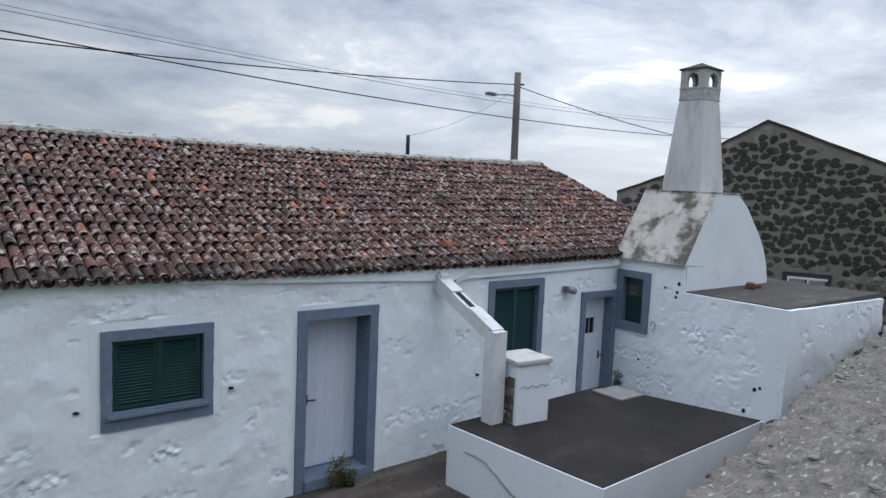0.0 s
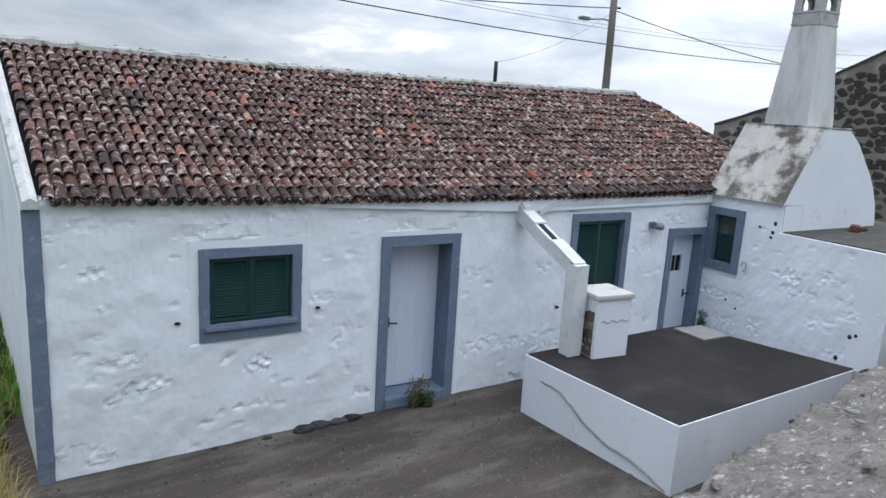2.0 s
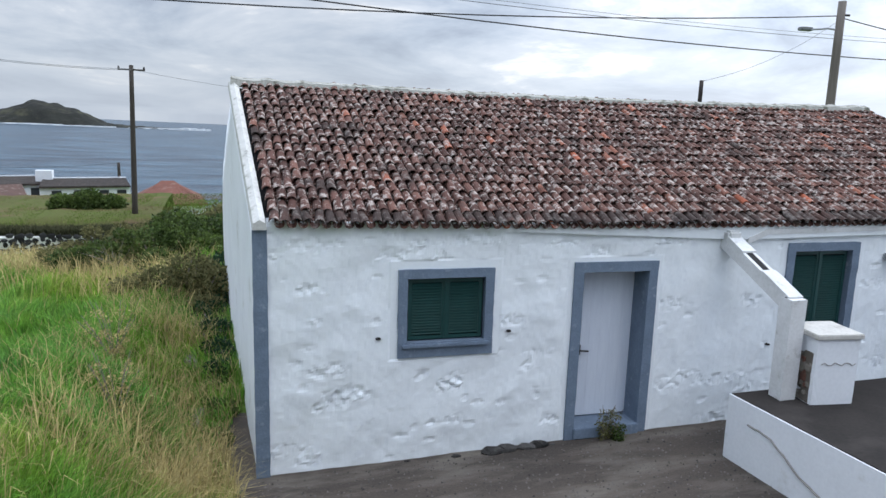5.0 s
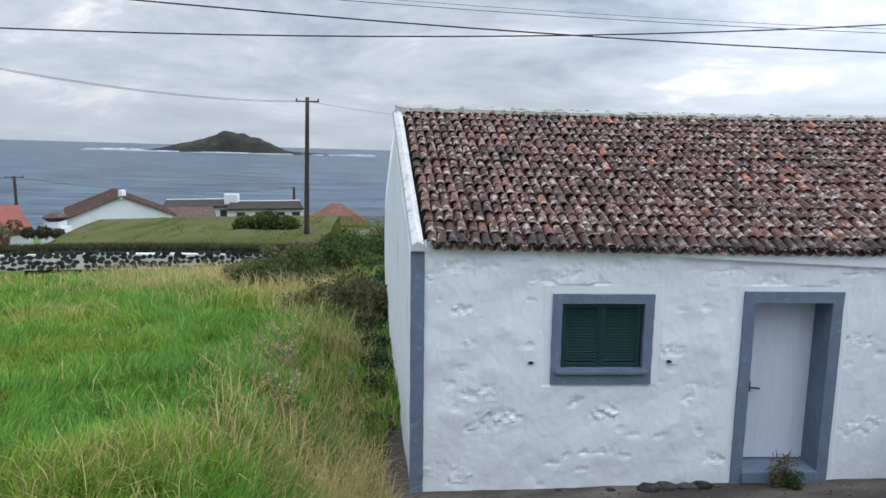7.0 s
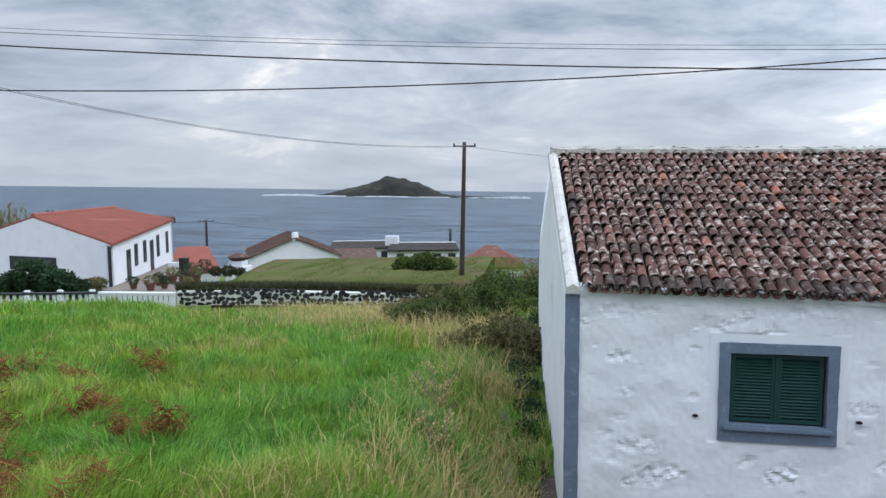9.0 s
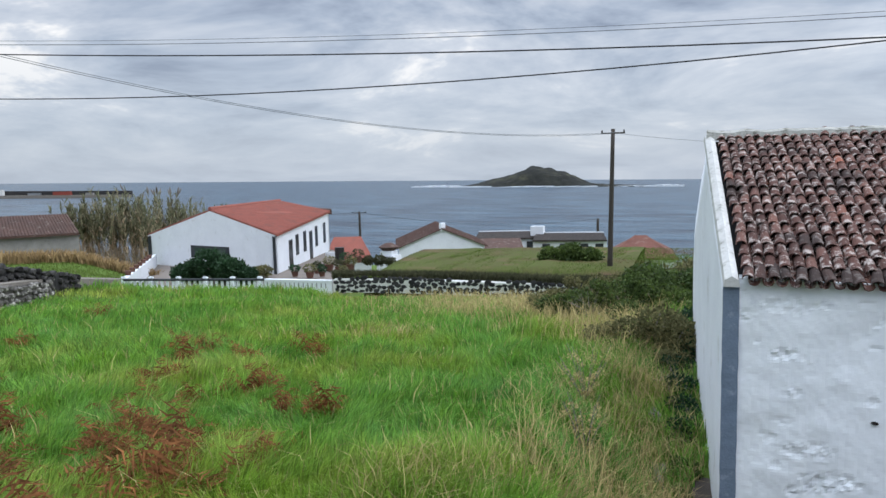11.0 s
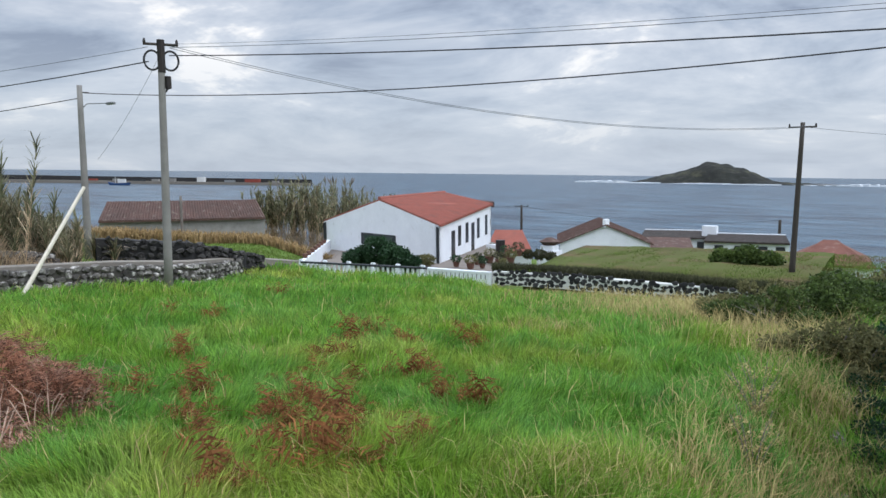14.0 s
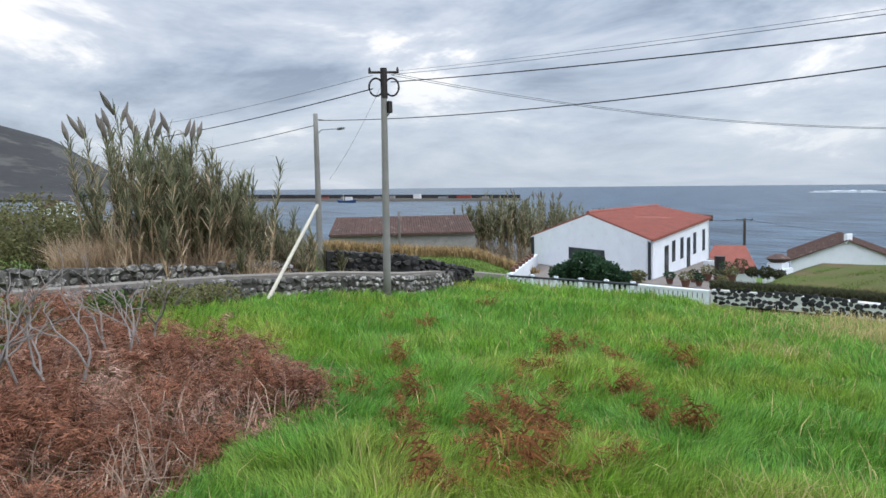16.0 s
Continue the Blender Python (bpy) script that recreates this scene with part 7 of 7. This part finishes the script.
part("body", tube([(8.38, -0.10, 2.38), (8.52, -0.12, 2.355)], 0.055, 12, 0.06), STEEL, lamp)
part("lens", tube([(8.52, -0.12, 2.355), (8.545, -0.123, 2.35)], 0.055, 12, 0.045), CONCRETE, lamp)
strip = thing("down_pipe", (6.77, -0.03, 0.98), "grey-blue painted pipe on the front wall", "pipe")
part("pipe", tube([(6.76, -0.02, 1.83), (6.79, -0.02, 0.98)], 0.035, 8), TRIM, strip)
bolt = thing("wall_bracket", (9.78, -0.81, 1.78), "rusty iron ring on the wing wall", "bracket")
part("ring", tube([(9.76, -0.81 + 0.045 * math.cos(a_), 1.78 + 0.075 * math.sin(a_)) for a_ in (2 * math.pi * k / 14 for k in range(12))], 0.009, 5), CEMENT, bolt)
chip_bm = bmesh.new()
bmesh.ops.create_icosphere(chip_bm, subdivisions=1, radius=0.04)
chip = mesh_from("chip", chip_bm, IRON)
for y_, z_, s_ in ((-0.97, 2.46, 0.7), (-1.20, 2.41, 1.0), (-1.22, 2.55, 0.9), (-1.18, 2.33, 0.8), (-2.60, 1.16, 0.9), (-2.68, 1.20, 0.7), (-2.46, 0.80, 0.9), (-0.55, 1.15, 0.6), (-0.75, 1.05, 0.5)):
    tagged(put("wall_hole", chip, at=Matrix.Translation((9.80, y_, z_)) @ Matrix.Diagonal((0.5, s_, s_ * 1.1, 1))), "small dark hole broken in the plaster", "hole", "plaster holes")
brick = thing("loose_tile", (11.3, -2.0, 2.44), "broken red tile lying on the flat roof", "tile")
part("shard", turned(box(-0.14, 0.14, -0.08, 0.08, 0, 0.10, 0.02), Matrix.Translation((11.35, -1.62, 2.44)) @ Matrix.Rotation(0.5, 4, "Z")), TERRA, brick)
part("shard", turned(box(-0.10, 0.10, -0.06, 0.06, 0, 0.06, 0.015), Matrix.Translation((11.55, -1.60, 2.44)) @ Matrix.Rotation(-0.3, 4, "Z")), TERRA, brick)

rs = random.Random(77)


def pebble(r):
    bm = bmesh.new()
    bmesh.ops.create_icosphere(bm, subdivisions=2, radius=1.0)
    off = r.uniform(0, 50)
    for v in bm.verts:
        v.co *= 1 + 0.35 * noise.noise(v.co * 1.3 + Vector((off, 0, 0)))
    return bm


stones = [mesh_from("stone", pebble(rs), LAVABLACK) for k in range(4)]
chips = [mesh_from("stone", pebble(rs), WALLTOP) for k in range(3)]
pale = [mesh_from("stone", pebble(rs), CONCRETE) for k in range(3)]
for k in range(16):
    x_ = 1.9 + rs.uniform(0, 1.5) if k < 11 else rs.uniform(0.3, 3.5)
    s_ = rs.uniform(0.03, 0.09) if k < 11 else rs.uniform(0.02, 0.04)
    tagged(put("foundation_stone", rs.choice(stones), at=Matrix.Translation((x_, -0.05 - rs.uniform(0, 0.05), ground_z(x_, -0.1) + s_ * 0.2)) @ Matrix.Diagonal((s_ * 1.8, s_, s_ * 0.6, 1))), "dark stone showing at the foot of the wall", "stone", "foundation stones")
for k in range(190):
    x_ = rs.uniform(2.2, 13)
    yy_ = -6.0 + 0.197 * x_ - rs.uniform(0.05, 0.95)
    s_ = rs.choice((0.007, 0.009, 0.012, 0.015, 0.02, 0.027))
    tagged(put("rubble", rs.choice(pale if rs.random() < 0.6 else chips), at=Matrix.Translation((x_, yy_, 2.22)) @ Matrix.Rotation(rs.uniform(0, 6), 4, "Z") @ Matrix.Diagonal((s_ * 1.7, s_, s_ * 0.6, 1))), "loose stone chip on the rubble wall", "stone", "rubble chips")
for k in range(40):
    x_ = 1.5 + 12 * k / 40 + rs.uniform(-0.1, 0.1)
    s_ = rs.uniform(0.03, 0.07)
    tagged(put("edge_stone", rs.choice(stones), at=Matrix.Translation((x_, -5.97 + 0.197 * x_, 2.13 + rs.uniform(-0.08, 0.04))) @ Matrix.Rotation(rs.uniform(0, 6), 4, "Z") @ Matrix.Diagonal((s_ * 1.4, s_, s_ * 0.8, 1))), "rough dark stone along the wall edge", "stone", "wall edge stones")
for x_, y_ in ((-0.9, 1.3), (-1.1, 3.2), (-0.85, 0.3), (-1.2, 4.6)):
    tagged(put("kerb_stone", mesh_from("kerb_stone", wobble(box(-0.10, 0.10, -0.28, 0.28, -0.3, 0.05, 0.02), 0.012, 5), MORTAR), at=Matrix.Translation((x_, y_, ground_z(x_, y_) + 0.05))), "worn grey kerb stone half lost in grass", "kerb", "kerb stones")
# gravel in the yard
n = 5200
gx, gy = g.uniform(-0.2, 6.5, n), g.uniform(-5.2, -0.1, n)
s = g.uniform(0.006, 0.022, n)
c = np.stack([gx, gy, terrain(gx, gy) + s * 0.2], 1)
tet = np.array([[1, 0, -0.4], [-0.6, 0.9, -0.4], [-0.5, -0.9, -0.4], [0, 0, 0.8]])
v = (c[:, None, :] + tet[None] * s[:, None, None] * g.uniform(0.6, 1.4, (n, 1, 3))).reshape(-1, 3)
i = (np.arange(n) * 4)[:, None]
t = np.concatenate([i + np.array(q) for q in ((0, 1, 3), (1, 2, 3), (2, 0, 3))], 0)
GRAVEL = mat("gravel_chip", (0.11, 0.10, 0.09), (0.06, 0.055, 0.05), 0.95, 5, 40, 0, island=0.6)
tagged(put("gravel", tri_mesh("gravel", v, t, GRAVEL)), "loose dark gravel scattered over the yard", "gravel", kind="stuff")

# patio clutter
for k, (az_, d_, s_) in enumerate(((34.0, 43, 0.35), (33.4, 45, 0.3), (33.0, 43.5, 0.28), (32.4, 46, 0.4), (31.6, 45, 0.35), (31.0, 48, 0.4), (30.6, 46, 0.35), (30.0, 50, 0.4), (35.2, 44, 0.3), (31.3, 42.5, 0.3))):
    pt = thing("plant_pot", tuple(polar(az_, d_, -2.05)), "terracotta pot with a scrubby garden plant", "pot", "patio pots")
    c0 = polar(az_, d_, -2.05)
    part("pot", tube([c0, c0 + Vector((0, 0, s_ * 1.1))], s_ * 0.55, 10, s_ * 0.8), TERRA, pt)
    v, t = leaf_cloud([tuple(c0 + Vector((0, 0, s_ * 1.7)))], [s_ * 1.05], 260, 0.12, gf)
    put("plant", tri_mesh("plant", v, t, (OLIVE, HEDGE, DARKLEAF)[k % 3]), pt)
barrel = thing("barrel", tuple(polar(31.5, 50, -2.05)), "dark round water barrel on the patio", "barrel")
part("body", tube([polar(31.5, 50, z_) for z_ in (-2.05, -1.5, -0.9)], 0.35, 12), IRON, barrel)
bush_box = thing("garden_wall", tuple(polar(31.6, 56, -2.2)), "white garden parapet beside the long house", "wall")
part("body", turned(box(-0.8, 0.8, -0.15, 0.15, -2.2, -1.75, 0.03), Matrix.Translation(polar(31.9, 55))), PLASTER, bush_box)

# dark weeds on the lane side of the rubble wall
n = 900
gx = g.uniform(4.6, 7.2, n)
gy = -6.0 + 0.197 * gx - g.uniform(0.78, 1.25, n)
v, t = blades(np.stack([gx, gy, np.full(n, 2.08)], 1), g.uniform(0.06, 0.22, n), np.full(n, 0.012), g, 1.0)
tagged(put("lane_weeds", tri_mesh("lane_weeds", v, t, DARKLEAF)), "dark green weeds growing along the rubble wall", "weeds", kind="stuff")
